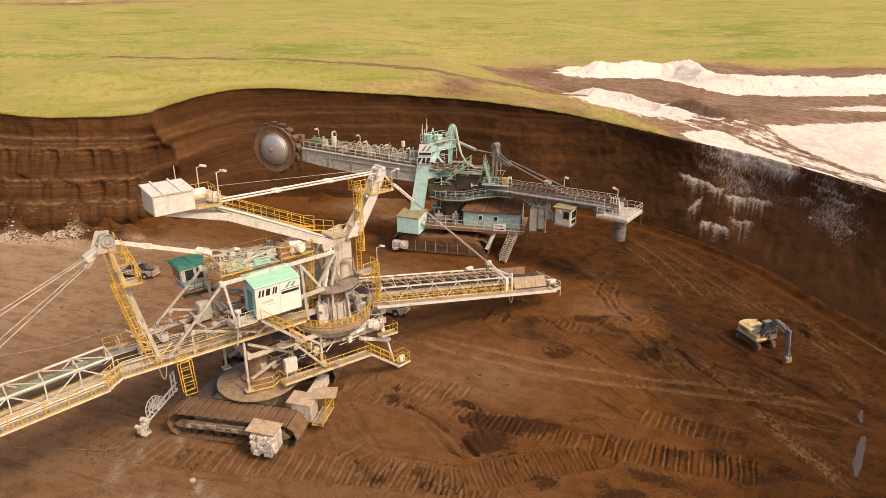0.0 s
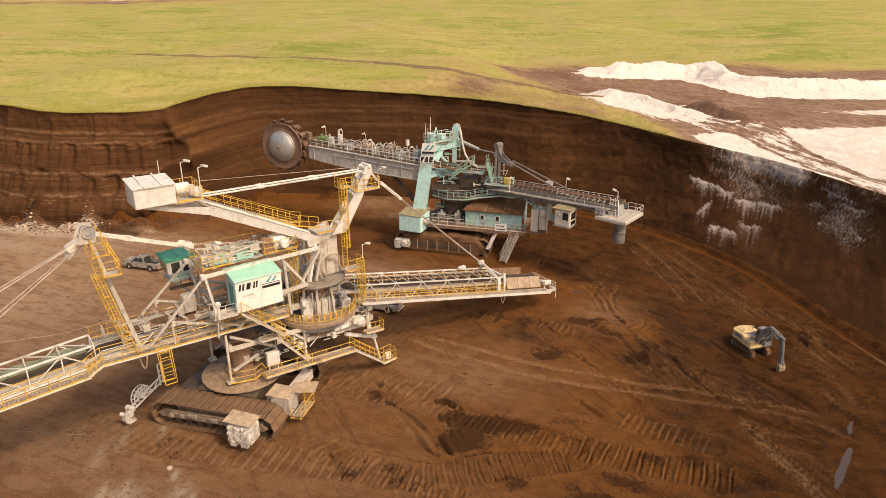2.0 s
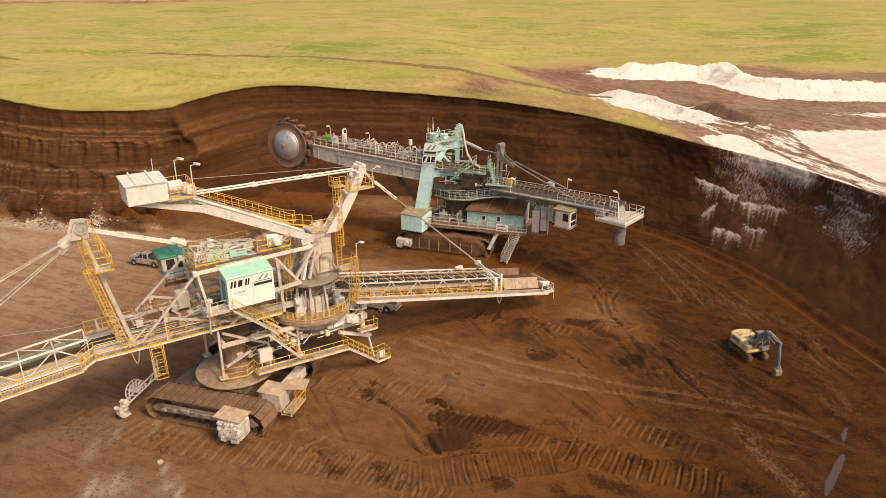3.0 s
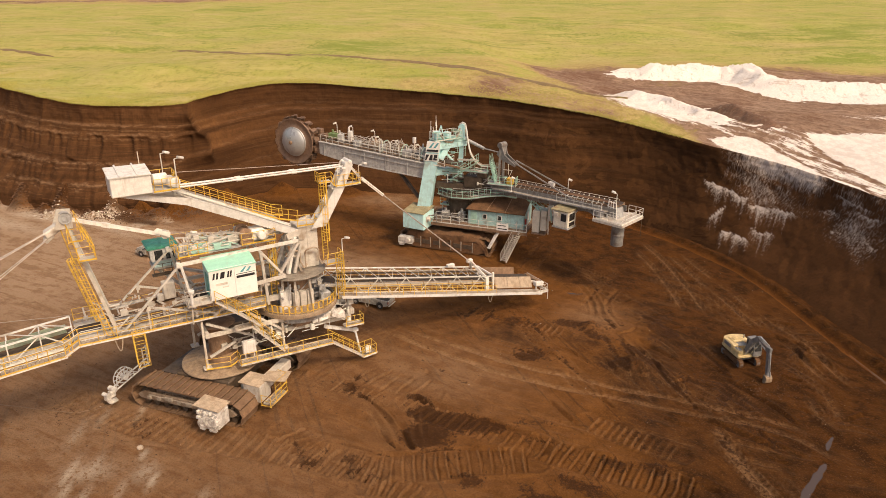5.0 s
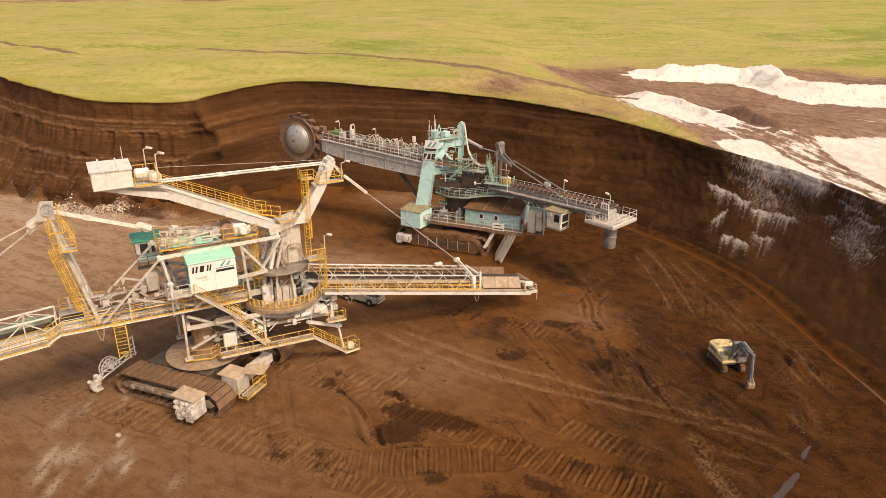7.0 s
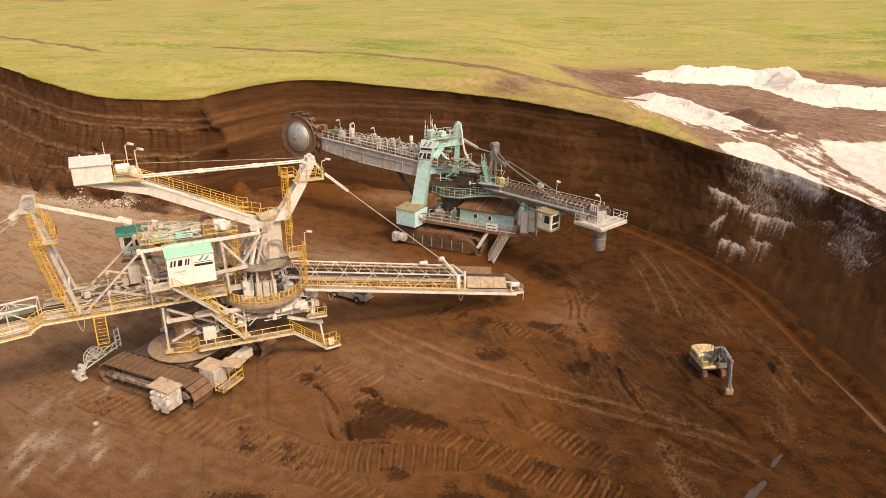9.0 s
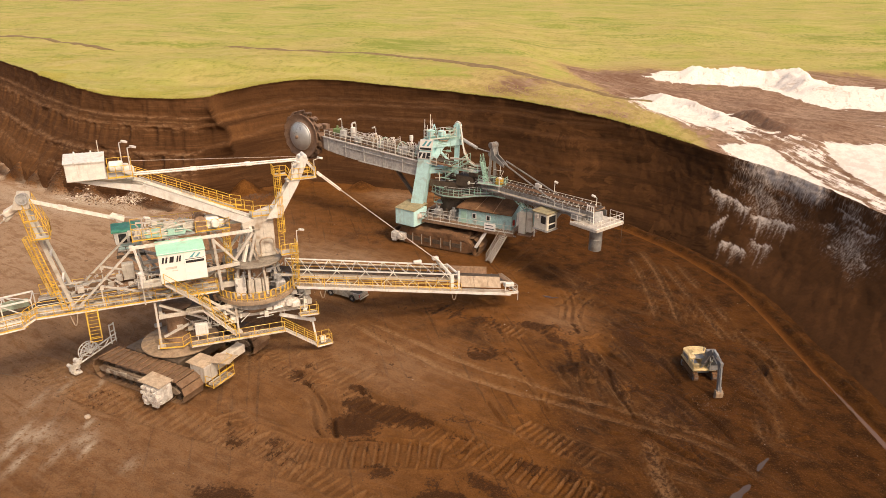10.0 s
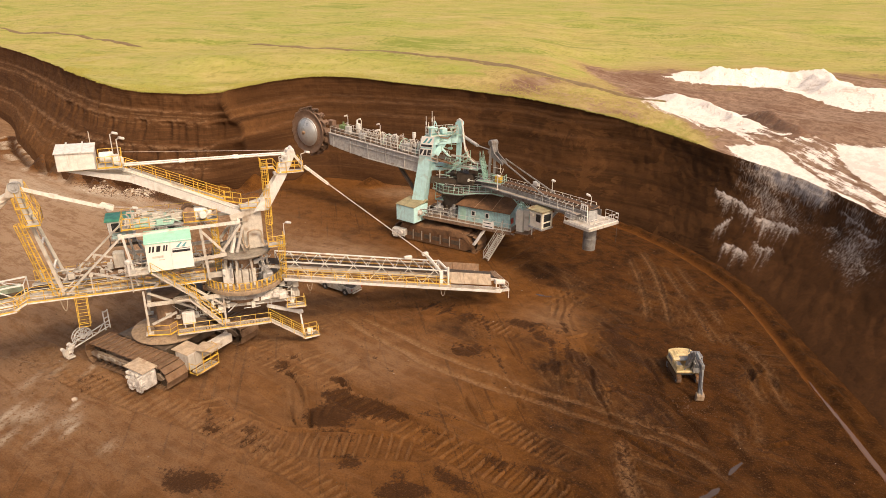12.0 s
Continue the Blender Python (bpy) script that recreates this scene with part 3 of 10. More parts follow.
            veil = max(0.40 * math.exp(-((a - A_WHITE - 3.0) / 8.0) ** 2) * smooth01(z, 3.0, 8.5), 0.36 * math.exp(-((a - A_WHITE - 18.5) / 5.5) ** 2) * smooth01(z, 2.5, 6.5))
            wt = max(wt, veil * (0.85 + 0.7 * fbm(a * 0.3, z * 0.35, 12.0, 3)))
            for da, zc, hl, lean, much in DUST:
                zt_ = zc + 0.35 * fbm(a * 0.55, da, 1.0) + lean * (a - A_WHITE - da)
                if z < zt_ and abs(a - A_WHITE - da) < hl * 1.6:
                    drop = 0.5 + 1.9 * abs(fbm(a * 1.7, da + 3.0))
                    wt = max(wt, much * math.exp(-((a - A_WHITE - da) / hl) ** 4) * math.exp(-(zt_ - z) / drop))
        white.append(min(1, max(0, wt)))
R1 = ROWS_W + 1
faces = [(((i + 1) % NCOL) * R1 + k, i * R1 + k, i * R1 + k + 1, ((i + 1) % NCOL) * R1 + k + 1) for i in range(NCOL) for k in range(ROWS_W)]
pit_wall = mesh_object("pit_wall", verts, faces, M_WALL)
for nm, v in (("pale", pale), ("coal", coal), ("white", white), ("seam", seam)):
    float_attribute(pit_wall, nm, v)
tagged(pit_wall, "dark brown layered cut face of an open pit", "pit wall", kind="structure")
RIM = np.array([verts[i * R1 + ROWS_W] for i in range(NCOL)])


# the meadow beyond the rim, out to the horizon
def field_height(x, y):
    z = 17.0 + 1.5 * fbm(x * 0.016, y * 0.022, 2.0, 3) + 0.75 * fbm(x * 0.055, y * 0.07, 5.0, 3)
    z -= 3.6 * smooth01(x + 0.25 * (y - 120), 8, 40) * (1 - smooth01(y, 230, 420))
    z += 1.3 * bell(x, y, -60, 140, 30, 8, 8)
    return z


DIST = [0.0] + [0.35 * (math.exp(0.064 * k) - 1) for k in range(1, 151)]
verts, bare, sand = [], [], []
for i in range(NCOL):
    px, py, pz = RIM[i]
    dx, dy = math.cos(ANG[i]), math.sin(ANG[i])
    for k, d in enumerate(DIST):
        e = math.exp(-d / 1.2)
        x, y = COLS[i, 0] + (px - COLS[i, 0]) * e + dx * d, COLS[i, 1] + (py - COLS[i, 1]) * e + dy * d
        w = smooth01(d, 0.0, 14.0)
        z = pz * (1 - w) + field_height(x, y) * w + (0.12 * fbm(x * 0.7, y * 0.7) if 0 < d < 60 else 0) * smooth01(d, 0, 1.5)
        b = 0.0
        s = 0.0
        if d < 900 and y > 20:
            b = max(0.95 * smooth01(x + 0.38 * (y - 120), 26, 35) * (1 - smooth01(y - 0.05 * x, 168, 205)), 0.48 * smooth01(x + 0.3 * (y - 120), -18, 12) * (1 - smooth01(y - 0.05 * x, 135, 190)))
            # white sand spilled on both sides of a brown haul track
            track_l, track_r = np.interp(y, (88, 93, 95, 99, 103, 107, 109.5), (51.5, 49, 48.7, 47.6, 46, 45.2, 43.9)), np.interp(y, (86, 89, 95, 99.7, 104, 108), (56, 54.4, 52.8, 51.9, 51.5, 51.4))
            s = max(1.2 * (1 - smooth01(x - track_l, -1.2, 1.0)) * (1 - smooth01(y, 107, 111)) * smooth01(x + 0.38 * (y - 120), 31.5, 35), 1.2 * smooth01(x - track_r, -0.8, 1.2) * (1 - smooth01(y - 0.1 * (x - 60), 107, 113)) if 60 < y < 118 and x < 100 else 0,
                    0.95 * bell(x, y, 78, 124, 13, 4, 5), 1.0 * bell(x, y, 34.0, 128, 18, 5.6, -58), 0.5 * bell(x, y, 47, 113, 6, 3, -50), 0.50 * smooth01(x - track_l, -0.5, 1.0) * (1 - smooth01(x - track_r, -1.0, 0.5)) * (1 - smooth01(y, 106, 112)))
        if d > 250:
            b = max(b, 0.95 * bell(x, y, -350, 565, 165, 34, 32))
            s = max(s, 0.9 * bell(x, y, -350, 628, 45, 10, 0))
        verts.append((x, y, z))
        bare.append(b)
        sand.append(s)
K = len(DIST)
faces = [(((i + 1) % NCOL) * K + k, i * K + k, i * K + k + 1, ((i + 1) % NCOL) * K + k + 1) for i in range(NCOL) for k in range(K - 1)]
field = mesh_object("ground", verts, faces, M_FIELD)
float_attribute(field, "bare", bare)
float_attribute(field, "sand", sand)
tagged(field, "yellow-green meadow with bare earth and sand patches", "meadow", kind="structure")

# the pit floor
FX, FY = (-118.0, 64.0), (28.0, 124.0)
# finer nodes where the camera passes nearest
gx = np.concatenate([np.arange(-118, -92, 0.5), np.arange(-92, -30, 0.36), np.arange(-30, -24, 0.16), np.arange(-24, 27, 0.095), np.arange(27, 48, 0.18), np.arange(48, 64.2, 0.3)])
gy = np.concatenate([np.arange(28, 34, 0.25), np.arange(34, 54, 0.09), np.arange(54, 80, 0.2), np.arange(80, 124.3, 0.34)])
nx, ny = len(gx) - 1, len(gy) - 1


def polyline(ctrl, step=0.25):
    pts = []
    n = len(ctrl)
    for i in range(n - 1):
        p0, p1, p2, p3 = (np.array(ctrl[min(n - 1, max(0, i + k))], float) for k in (-1, 0, 1, 2))
        m = max(2, int(np.hypot(*(p2 - p1)) / step))
        for t in np.linspace(0, 1, m, endpoint=False):
            pts.append(0.5 * (2 * p1 + (p2 - p0) * t + (2 * p0 - 5 * p1 + 4 * p2 - p3) * t * t + (3 * p1 - p0 - 3 * p2 + p3) * t ** 3))
    return np.array(pts)


GX, GY = np.meshgrid(gx, gy)
Z = np.zeros_like(GX)


def noise_grid(scale, octaves, seed, cell=1.0):
    """Fractal noise on a coarse lattice with that cell, spread bilinearly over the nodes."""
    xs, ys = np.arange(FX[0], FX[1] + 2 * cell, cell), np.arange(FY[0], FY[1] + 2 * cell, cell)
    low = np.array([[fbm(x * scale, y * scale, seed, octaves) for x in xs] for y in ys])
    u, v = (gx - FX[0]) / cell, (gy - FY[0]) / cell
    a, b = np.minimum(u.astype(int), len(xs) - 2), np.minimum(v.astype(int), len(ys) - 2)
    fu, fv = (u - a)[None, :], (v - b)[:, None]
    return (low[np.ix_(b, a)] * (1 - fu) * (1 - fv) + low[np.ix_(b, a + 1)] * fu * (1 - fv) + low[np.ix_(b + 1, a)] * (1 - fu) * fv + low[np.ix_(b + 1, a + 1)] * fu * fv)


def grid_bell(cx, cy, rx, ry, turn=0.0):
    c, s = math.cos(radians(turn)), math.sin(radians(turn))
    dx, dy = GX - cx, GY - cy
    return np.exp(-(((dx * c + dy * s) / rx) ** 2 + ((-dx * s + dy * c) / ry) ** 2))


Z += 0.12 * noise_grid(0.08, 3, 1.0, 2.0) + 0.07 * noise_grid(0.5, 4, 4.0, 0.45) + 0.014 * np.random.default_rng(3).normal(0, 0.6, Z.shape)


def along(ctrl):
    """For each node near the curve: signed distance from it and the way along it."""
    pts = polyline(ctrl)
    seg = np.hypot(*np.diff(pts, axis=0).T)
    arc = np.concatenate([[0], np.cumsum(seg)])
    best, side, way = np.full(GX.shape, 99.0), np.zeros(GX.shape), np.zeros(GX.shape)
    for j in range(len(pts) - 1):
        p, q = pts[j], pts[j + 1]
        c0, c1 = np.searchsorted(gx, [min(p[0], q[0]) - 3, max(p[0], q[0]) + 3])
        r0, r1 = np.searchsorted(gy, [min(p[1], q[1]) - 3, max(p[1], q[1]) + 3])
        X, Y = GX[r0:r1, c0:c1] - p[0], GY[r0:r1, c0:c1] - p[1]
        d = (q - p) / max(1e-6, seg[j])
        t = np.clip(X * d[0] + Y * d[1], 0, seg[j])
        dist = np.hypot(X - t * d[0], Y - t * d[1])
        hit = dist < best[r0:r1, c0:c1]
        best[r0:r1, c0:c1][hit] = dist[hit]
        side[r0:r1, c0:c1][hit] = (X * d[1] - Y * d[0])[hit]
        way[r0:r1, c0:c1][hit] = (arc[j] + t)[hit]
    return best, side, way


PALE = np.clip(1.0 * grid_bell(-54, 72, 30, 22, -10) + 0.24 * grid_bell(-30, 44, 14, 10) + 0.6 * grid_bell(-45, 92, 14, 4, -12) + 0.7 * grid_bell(-78, 95, 20, 7, -20) + 0.15 * grid_bell(-14, 58, 26, 22) + 0.16 * grid_bell(-26, 37, 18, 8) + 0.18 * grid_bell(-6, 38, 14, 8) + 0.55 * grid_bell(-12, 82, 10, 4, -10) + 0.3 * grid_bell(19, 71, 4, 3.5) + 0.5 * grid_bell(-64, 87, 16, 7, -16) + 0.25 * grid_bell(3, 57, 9, 5) + 0.6 * grid_bell(-95, 98, 20, 12) + 0.55 * grid_bell(-13, 111, 6, 3.5, 10) + 0.4 * grid_bell(-9, 105, 4, 2.5, 20), 0, 1)
DAMP_SHADE = np.zeros_like(Z)
edge_x = np.interp(GY, (36, 43, 46, 54, 60, 66, 70, 75, 82, 92, 104), (19.5, 21, 21.5, 22, 22, 21.5, 23.5, 21, 14, 8, 4))
COAL = np.clip((GX - edge_x + 3.0) / 7.0 + 0.9 * noise_grid(0.12, 4, 31.0, 1.0), 0, 1) * 0.92 * np.clip((GX - 2) / 14 + 0.2, 0, 1) + 0.35 * grid_bell(-3, 97, 30, 14)
COAL = np.maximum(COAL, np.clip(0.7 * grid_bell(11, 66, 9, 3.5, -12) * (0.6 + 1.5 * noise_grid(0.25, 4, 33.0, 0.8)), 0, 0.8))
WHITE = np.clip(0.75 * grid_bell(-21.5, 38.9, 1.8, 1.1, 20) + 0.7 * grid_bell(-17.2, 39.6, 0.8, 1.2) + 1.3 * grid_bell(-57.5, 98.7, 2.4, 0.9, 10) + 1.2 * grid_bell(-67.6, 99.3, 2.4, 0.8) + 1.2 * grid_bell(-86, 106.5, 8, 1.2, -28) + 1.0 * grid_bell(-82, 102.5, 11, 1.3, -27) + 0.7 * grid_bell(-72, 91, 18, 1.6, -16) + 0.6 * grid_bell(-80, 96, 12, 1.0, -22) + 1.1 * grid_bell(-60, 93.5, 9, 1.1, -14) + 0.8 * grid_bell(-72, 97, 9, 1.2, -20) + 0.5 * grid_bell(-49, 89, 5, 0.9, -25) + 1.6 * grid_bell(-56.2, 95.7, 2.4, 0.8, 6) + 1.4 * grid_bell(-65.2, 96.0, 1.8, 0.6) + 1.1 * grid_bell(-58, 93.0, 5, 0.7, -8) + 0.9 * grid_bell(-66, 93.6, 6, 0.8, -12), 0, 1)
IMPRINTS = [
    ([(-30, 48.0), (-24, 46.3), (-19, 45.0), (-12, 44.0), (-5.5, 43.2), (-0.3, 42.4), (4, 43.2), (8.4, 44.5), (12.5, 45.4)], 1.7, 0.88, 0.135),
    ([(1.2, 51.8), (3.4, 50.5), (5.5, 49.5), (8.2, 48.4), (10.2, 47.7), (12.8, 46.9)], 1.25, 1.05, 0.19),
    ([(12.8, 46.9), (16.3, 45.5), (19.5, 44.6), (22.0, 43.9), (25, 43.0)], 1.6, 0.95, 0.155),
    ([(-4.3, 56.4), (-1.6, 54.9), (0.6, 54.3), (2.6, 53.6)], 1.9, 1.45, 0.14),
    ([(-8.2, 46.2), (-5.4, 43.9), (-2.6, 43.0), (0.4, 42.2)], 1.5, 1.25, 0.13),
    ([(17.2, 50.6), (19.2, 49.6), (21.5, 48.6), (24.0, 47.4)], 1.4, 0.62, 0.10),
    ([(0.0, 40.5), (2.5, 40.4), (5.0, 39.7), (7.2, 38.8), (9.5, 37.6), (13, 35.5)], 1.15, 0.84, 0.15),
    ([(-10.5, 54.5), (-4, 53), (2, 50.8)], 1.2, 0.86, 0.05),
    ([(11.0, 68.6), (13.0, 67.6), (15.5, 66.6)], 1.1, 0.7, 0.08),
]
RUTS = [
    ([(-4.5, 65.0), (-1.9, 63.5), (0.8, 61.8), (3.1, 60.7), (5.9, 59.4), (8.2, 58.1), (11.6, 56.9), (15.8, 55.6), (18.4, 55.1), (24.4, 53.7), (28.4, 53.0), (31.6, 52.2), (34.8, 50.4), (37.4, 46.8)], 0.26, 0.10),
    ([(-2.2, 65.6), (0.4, 64.2), (4.3, 62.4), (8.0, 60.6), (11.5, 59.2), (13.7, 58.5), (16.4, 57.8), (20.0, 56.4), (23.5, 55.8), (25.9, 55.3), (32.5, 53.3), (36.1, 51.2)], 0.26, 0.10),
    ([(1.5, 55.6), (2.4, 51.0), (2.8, 48.0), (4.0, 44.5)], 0.7, 0.06),
    ([(-3.6, 52.4), (-1.2, 49.6), (0.8, 46.4), (1.4, 44.4)], 0.9, 0.10),
    ([(21.9, 66.2), (24.2, 61.0), (25.6, 57.8), (26.9, 54.4), (28.0, 50.4), (28.7, 47.0), (29.8, 43.8), (30.6, 40)], 0.5, 0.17),
    ([(26.0, 97), (28.4, 88.5), (30.0, 78.6), (30.8, 70.3), (32.4, 64)], 2.3, 0.13),
    ([(36.4, 76), (38.1, 71.5), (39.9, 67.4), (40.4, 62.4), (41.6, 58)], 1.8, 0.12),
    ([(31.4, 92), (33.6, 84), (36.0, 76), (38.0, 66)], 1.9, 0.10),
    ([(38.3, 57.6), (38.2, 54.5), (39.5, 52.8)], 1.8, 0.12),
    ([(13.9, 53.3), (16.8, 49.6)], 0.9, 0.10),
    ([(-62, 86), (-48, 76), (-36, 66), (-30, 58)], 1.7, 0.07),
    ([(-66, 76), (-50, 70), (-36, 60)], 1.7, 0.07),
    ([(-40, 80), (-20, 74), (-4, 69), (14, 60)], 1.7, 0.07),
]
DAMP_NEAR = [(3.6, 47.1, 2.4, 1.9, -10, 0.9), (6.4, 49.5, 2.3, 1.1, -18, 0.85), (2.9, 50.3, 1.7, 1.0, -8, 0.85), (2.5, 52.6, 1.0, 0.6, 0, 0.6), (9.2, 49.4, 1.5, 0.9, 0, 0.4), (12.3, 40.0, 1.6, 1.1, 0, 0.7), (-5.4, 42.6, 1.2, 1.0, 0, 0.5), (12.6, 50.2, 1.8, 1.0, 0, 0.42), (12.0, 42.1, 0.9, 0.8, 0, 0.5), (14.0, 40.6, 1.3, 0.8, 0, 0.75), (16.2, 42.5, 3.2, 1.0, -25, 0.6), (19.0, 45.4, 1.6, 0.9, 10, 0.5), (22.1, 45.6, 1.4, 0.9, 0, 0.45), (7.8, 42.0, 1.3, 0.9, 0, 0.6), (20.3, 60.4, 2.2, 1.4, 0, 0.5), (22.5, 51.6, 1.2, 1.0, 0, 0.45)]
DAMP_FAR = [(19.2, 66.3, 1.8, 1.3, -20, 0.5), (21.9, 64.0, 2.0, 1.1, 10, 0.48), (26.6, 68.2, 2.0, 1.2, -25, 0.5), (28.8, 65.0, 2.2, 1.2, -30, 0.48), (15.8, 69.2, 1.8, 0.9, 0, 0.5), (10.0, 69.0, 3.2, 1.0, -6, 0.46), (11.6, 61.0, 1.4, 0.8, 0, 0.5), (24.2, 61.2, 1.2, 1.8, 10, 0.46), (17.4, 63.4, 1.4, 0.7, 0, 0.44),
              (12.2, 62.3, 3.0, 1.8, -20, 0.42), (18, 68.6, 3.0, 1.5, 15, 0.45), (-2.6, 36.4, 2.8, 1.7, 0, 0.8),
              (28.3, 59.8, 4.0, 4.5, 25, 0.35), (26, 71, 2.5, 3.0, 0, 0.4), (3, 70, 8, 1.8, 12, 0.3), (-26, 45, 7, 2.5, -8, 0.25), (31.5, 52, 5, 4, 0, 0.3),
              (-8.5, 53.5, 3.5, 1.5, 20, 0.3), (24, 84, 6, 9, -30, 0.25), (36, 66, 4, 9, -12, 0.25)]
# pale scuffs on the soil
for cx, cy, rx, ry, amount in ((-22.9, 38.7, 1.6, 0.45, 1.0), (-21.4, 39.6, 1.3, 0.50, 0.8), (-18.4, 41.5, 0.7, 0.35, 0.9), (-16.1, 38.8, 0.9, 0.35, 1.0), (-20.1, 35.8, 1.5, 0.40, 0.8), (-21.9, 36.8, 1.3, 0.40, 0.8), (-25.4, 43.3, 1.8, 0.50, 0.5), (-24.6, 45.9, 1.5, 0.40, 0.5), (-21.9, 47.5, 1.4, 0.30, 0.7), (-17.9, 37.4, 1.5, 0.40, 0.5), (-11.5, 37.8, 0.8, 0.60, 0.4)):
    WHITE = np.maximum(WHITE, np.clip(1.0 * amount * grid_bell(cx, cy, rx * 1.1, ry, 100), 0, 1))
# crawler imprints: cross ridges on a gentle trough
CREST_LIGHT, HOLLOW_DARK = np.zeros_like(Z), np.zeros_like(Z)
for ctrl, half, pitch, depth in IMPRINTS:
    dist, side, way = along(ctrl)
    inside = np.clip((half - dist) / 0.3, 0, 1)
    fr = (way / pitch + 0.10 * side) % 1.0
    u = ((fr + 0.16 * noise_grid(0.4, 3, 13.0, 0.5)) % 1.0 - 0.5) * pitch
    slit = 1.0 * np.exp(-(u / 0.085) ** 2) - 1.0 * np.exp(-((u - 0.19) / 0.10) ** 2) + 0.25 * u / pitch
    worn = np.clip(noise_grid(0.3, 4, 11.0, 0.5) * 1.4 + 1.0, 0.6, 1.3)
    Z += inside * depth * (1.15 * worn * slit - 0.45)
    # ridge crests coloured paler, standing in for the sun they catch
    CREST_LIGHT = np.maximum(CREST_LIGHT, 0.65 * inside * np.exp(-(u / 0.08) ** 2) * np.clip(worn - 0.35, 0, 1))
    # slits coloured darker, standing in for the shadow beside each ridge
    HOLLOW_DARK += 0.20 * inside * np.exp(-((u - 0.19) / 0.09) ** 2) * np.clip(worn - 0.2, 0, 1)
    DAMP_SHADE += 0.20 * inside * np.clip(noise_grid(0.22, 4, 17.0, 0.6) * 2.2 + 0.15, 0, 1)
    Z += 0.6 * depth * worn * np.exp(-((dist - half - 0.15) / 0.16) ** 2)
# wheel ruts
track_rng = random.Random(5)
HAND = len(RUTS)
for _ in range(22):
    x, y, a = track_rng.uniform(-40, 40), track_rng.uniform(46, 92), track_rng.choice((-28, -34, -60, -12, 62)) + track_rng.gauss(0, 8)
    n, bend = track_rng.uniform(14, 30), track_rng.gauss(0, 14)
    pts = []
    for f in (-0.5, -0.2, 0.1, 0.5):
        b = radians(a + bend * f)
        pts.append((x + n * f * math.cos(b), y + n * f * math.sin(b)))
    RUTS.append((pts, track_rng.choice((1.6, 1.7, 2.2)), track_rng.uniform(0.05, 0.10)))
# the crests' painted light starts off the mask of pale tracks
TRACK = CREST_LIGHT
breaks = np.clip(noise_grid(0.18, 3, 51.0, 1.0) * 2.2 + 0.75, 0, 1)
for _ in range(34):
    x, y, a = track_rng.uniform(19, 41), track_rng.uniform(43, 84), track_rng.choice((-25, -32, -62, -75, 58)) + track_rng.gauss(0, 6)
    n, bend = track_rng.uniform(5, 14), track_rng.gauss(0, 22)
    RUTS.append(([(x + n * f * math.cos(radians(a + bend * f)), y + n * f * math.sin(radians(a + bend * f))) for f in (-0.5, -0.15, 0.15, 0.5)], track_rng.choice((0.45, 0.6, 0.9)), track_rng.uniform(0.04, 0.10)))
for number, (ctrl, gauge, depth) in enumerate(RUTS):
    pale_share = (9.5 if number < 2 else 5.0) if number < HAND else 4.0
    dist, side, way = along(ctrl)
    fade = np.clip(np.minimum(way, way.max() - way) / 3.0, 0, 1) * ((0.65 + 0.35 * breaks) * np.clip(1.6 - way / 34, 0.3, 1) if number < 2 else breaks) * (dist < 3)
    for off in (-gauge / 2, gauge / 2):
        Z -= 1.3 * depth * np.exp(-((side - off) / 0.2) ** 2) * fade
        Z += 0.9 * depth * (np.exp(-((side - off - 0.42) / 0.15) ** 2) + np.exp(-((side - off + 0.42) / 0.15) ** 2)) * fade
        TRACK = np.maximum(TRACK, pale_share * depth * np.exp(-((side - off) / (0.17 if number < 2 else 0.22 if number < HAND else 0.15)) ** 2) * fade)
        if number % 3 == 1 and number >= 2:
            DAMP_SHADE += 0.30 * np.exp(-((side - off) / 0.32) ** 2) * fade
        for extra in (-0.55, -0.28, 0.28, 0.55) if number > 1 else ():
            TRACK = np.maximum(TRACK, 0.6 * pale_share * depth * np.exp(-((side - off - extra) / 0.07) ** 2) * fade)
# scars and drag marks: narrow grooves with a thrown-up edge
SCARS = [
    ([(23.1, 66.7), (24.6, 64.7), (27.0, 62.1)], 0.15, 0.14), ([(24.3, 62.2), (24.9, 59.1), (26.1, 56.4), (26.9, 53.9)], 0.14, 0.14), ([(18.3, 54.8), (19.7, 53.0)], 0.14, 0.26),
    ([(13.8, 53.6), (15.7, 50.9), (16.7, 50.2)], 0.16, 0.22), ([(-3.3, 52.4), (-1.8, 51.1), (0.6, 48.2)], 0.16, 0.24), ([(-2.9, 52.7), (-1.0, 50.8), (0.9, 48.6)], 0.10, 0.14),
    ([(-0.7, 47.6), (0.7, 45.9), (2.1, 44.6)], 0.15, 0.20), ([(1.5, 47.5), (2.4, 45.8), (3.2, 44.8)], 0.17, 0.26), ([(1.5, 52.9), (2.9, 52.0), (4.8, 51.3), (8.5, 49.8), (12.0, 48.4), (15.2, 47.4)], 0.15, 0.26),
    ([(-4.2, 45.4), (0.2, 44.3), (2.2, 44.5), (5.9, 45.7), (11.1, 46.3)], 0.13, 0.20), ([(18.3, 56.0), (18.6, 55.0)], 0.13, 0.24), ([(19.0, 56.0), (19.4, 54.9)], 0.13, 0.22), ([(29.2, 66.0), (30.6, 62.4), (31.0, 60.6)], 0.2, 0.2),
    ([(37.9, 69.6), (39.0, 66.7), (39.6, 63.5)], 0.3, 0.2), ([(39.4, 68.6), (41.1, 64.8), (41.8, 62.2)], 0.24, 0.2), ([(26.8, 53.0), (29.5, 51.2), (33.0, 48.8)], 0.2, 0.22), ([(30.5, 60.0), (33.4, 55.8), (35.0, 52.6)], 0.16, 0.2),
]
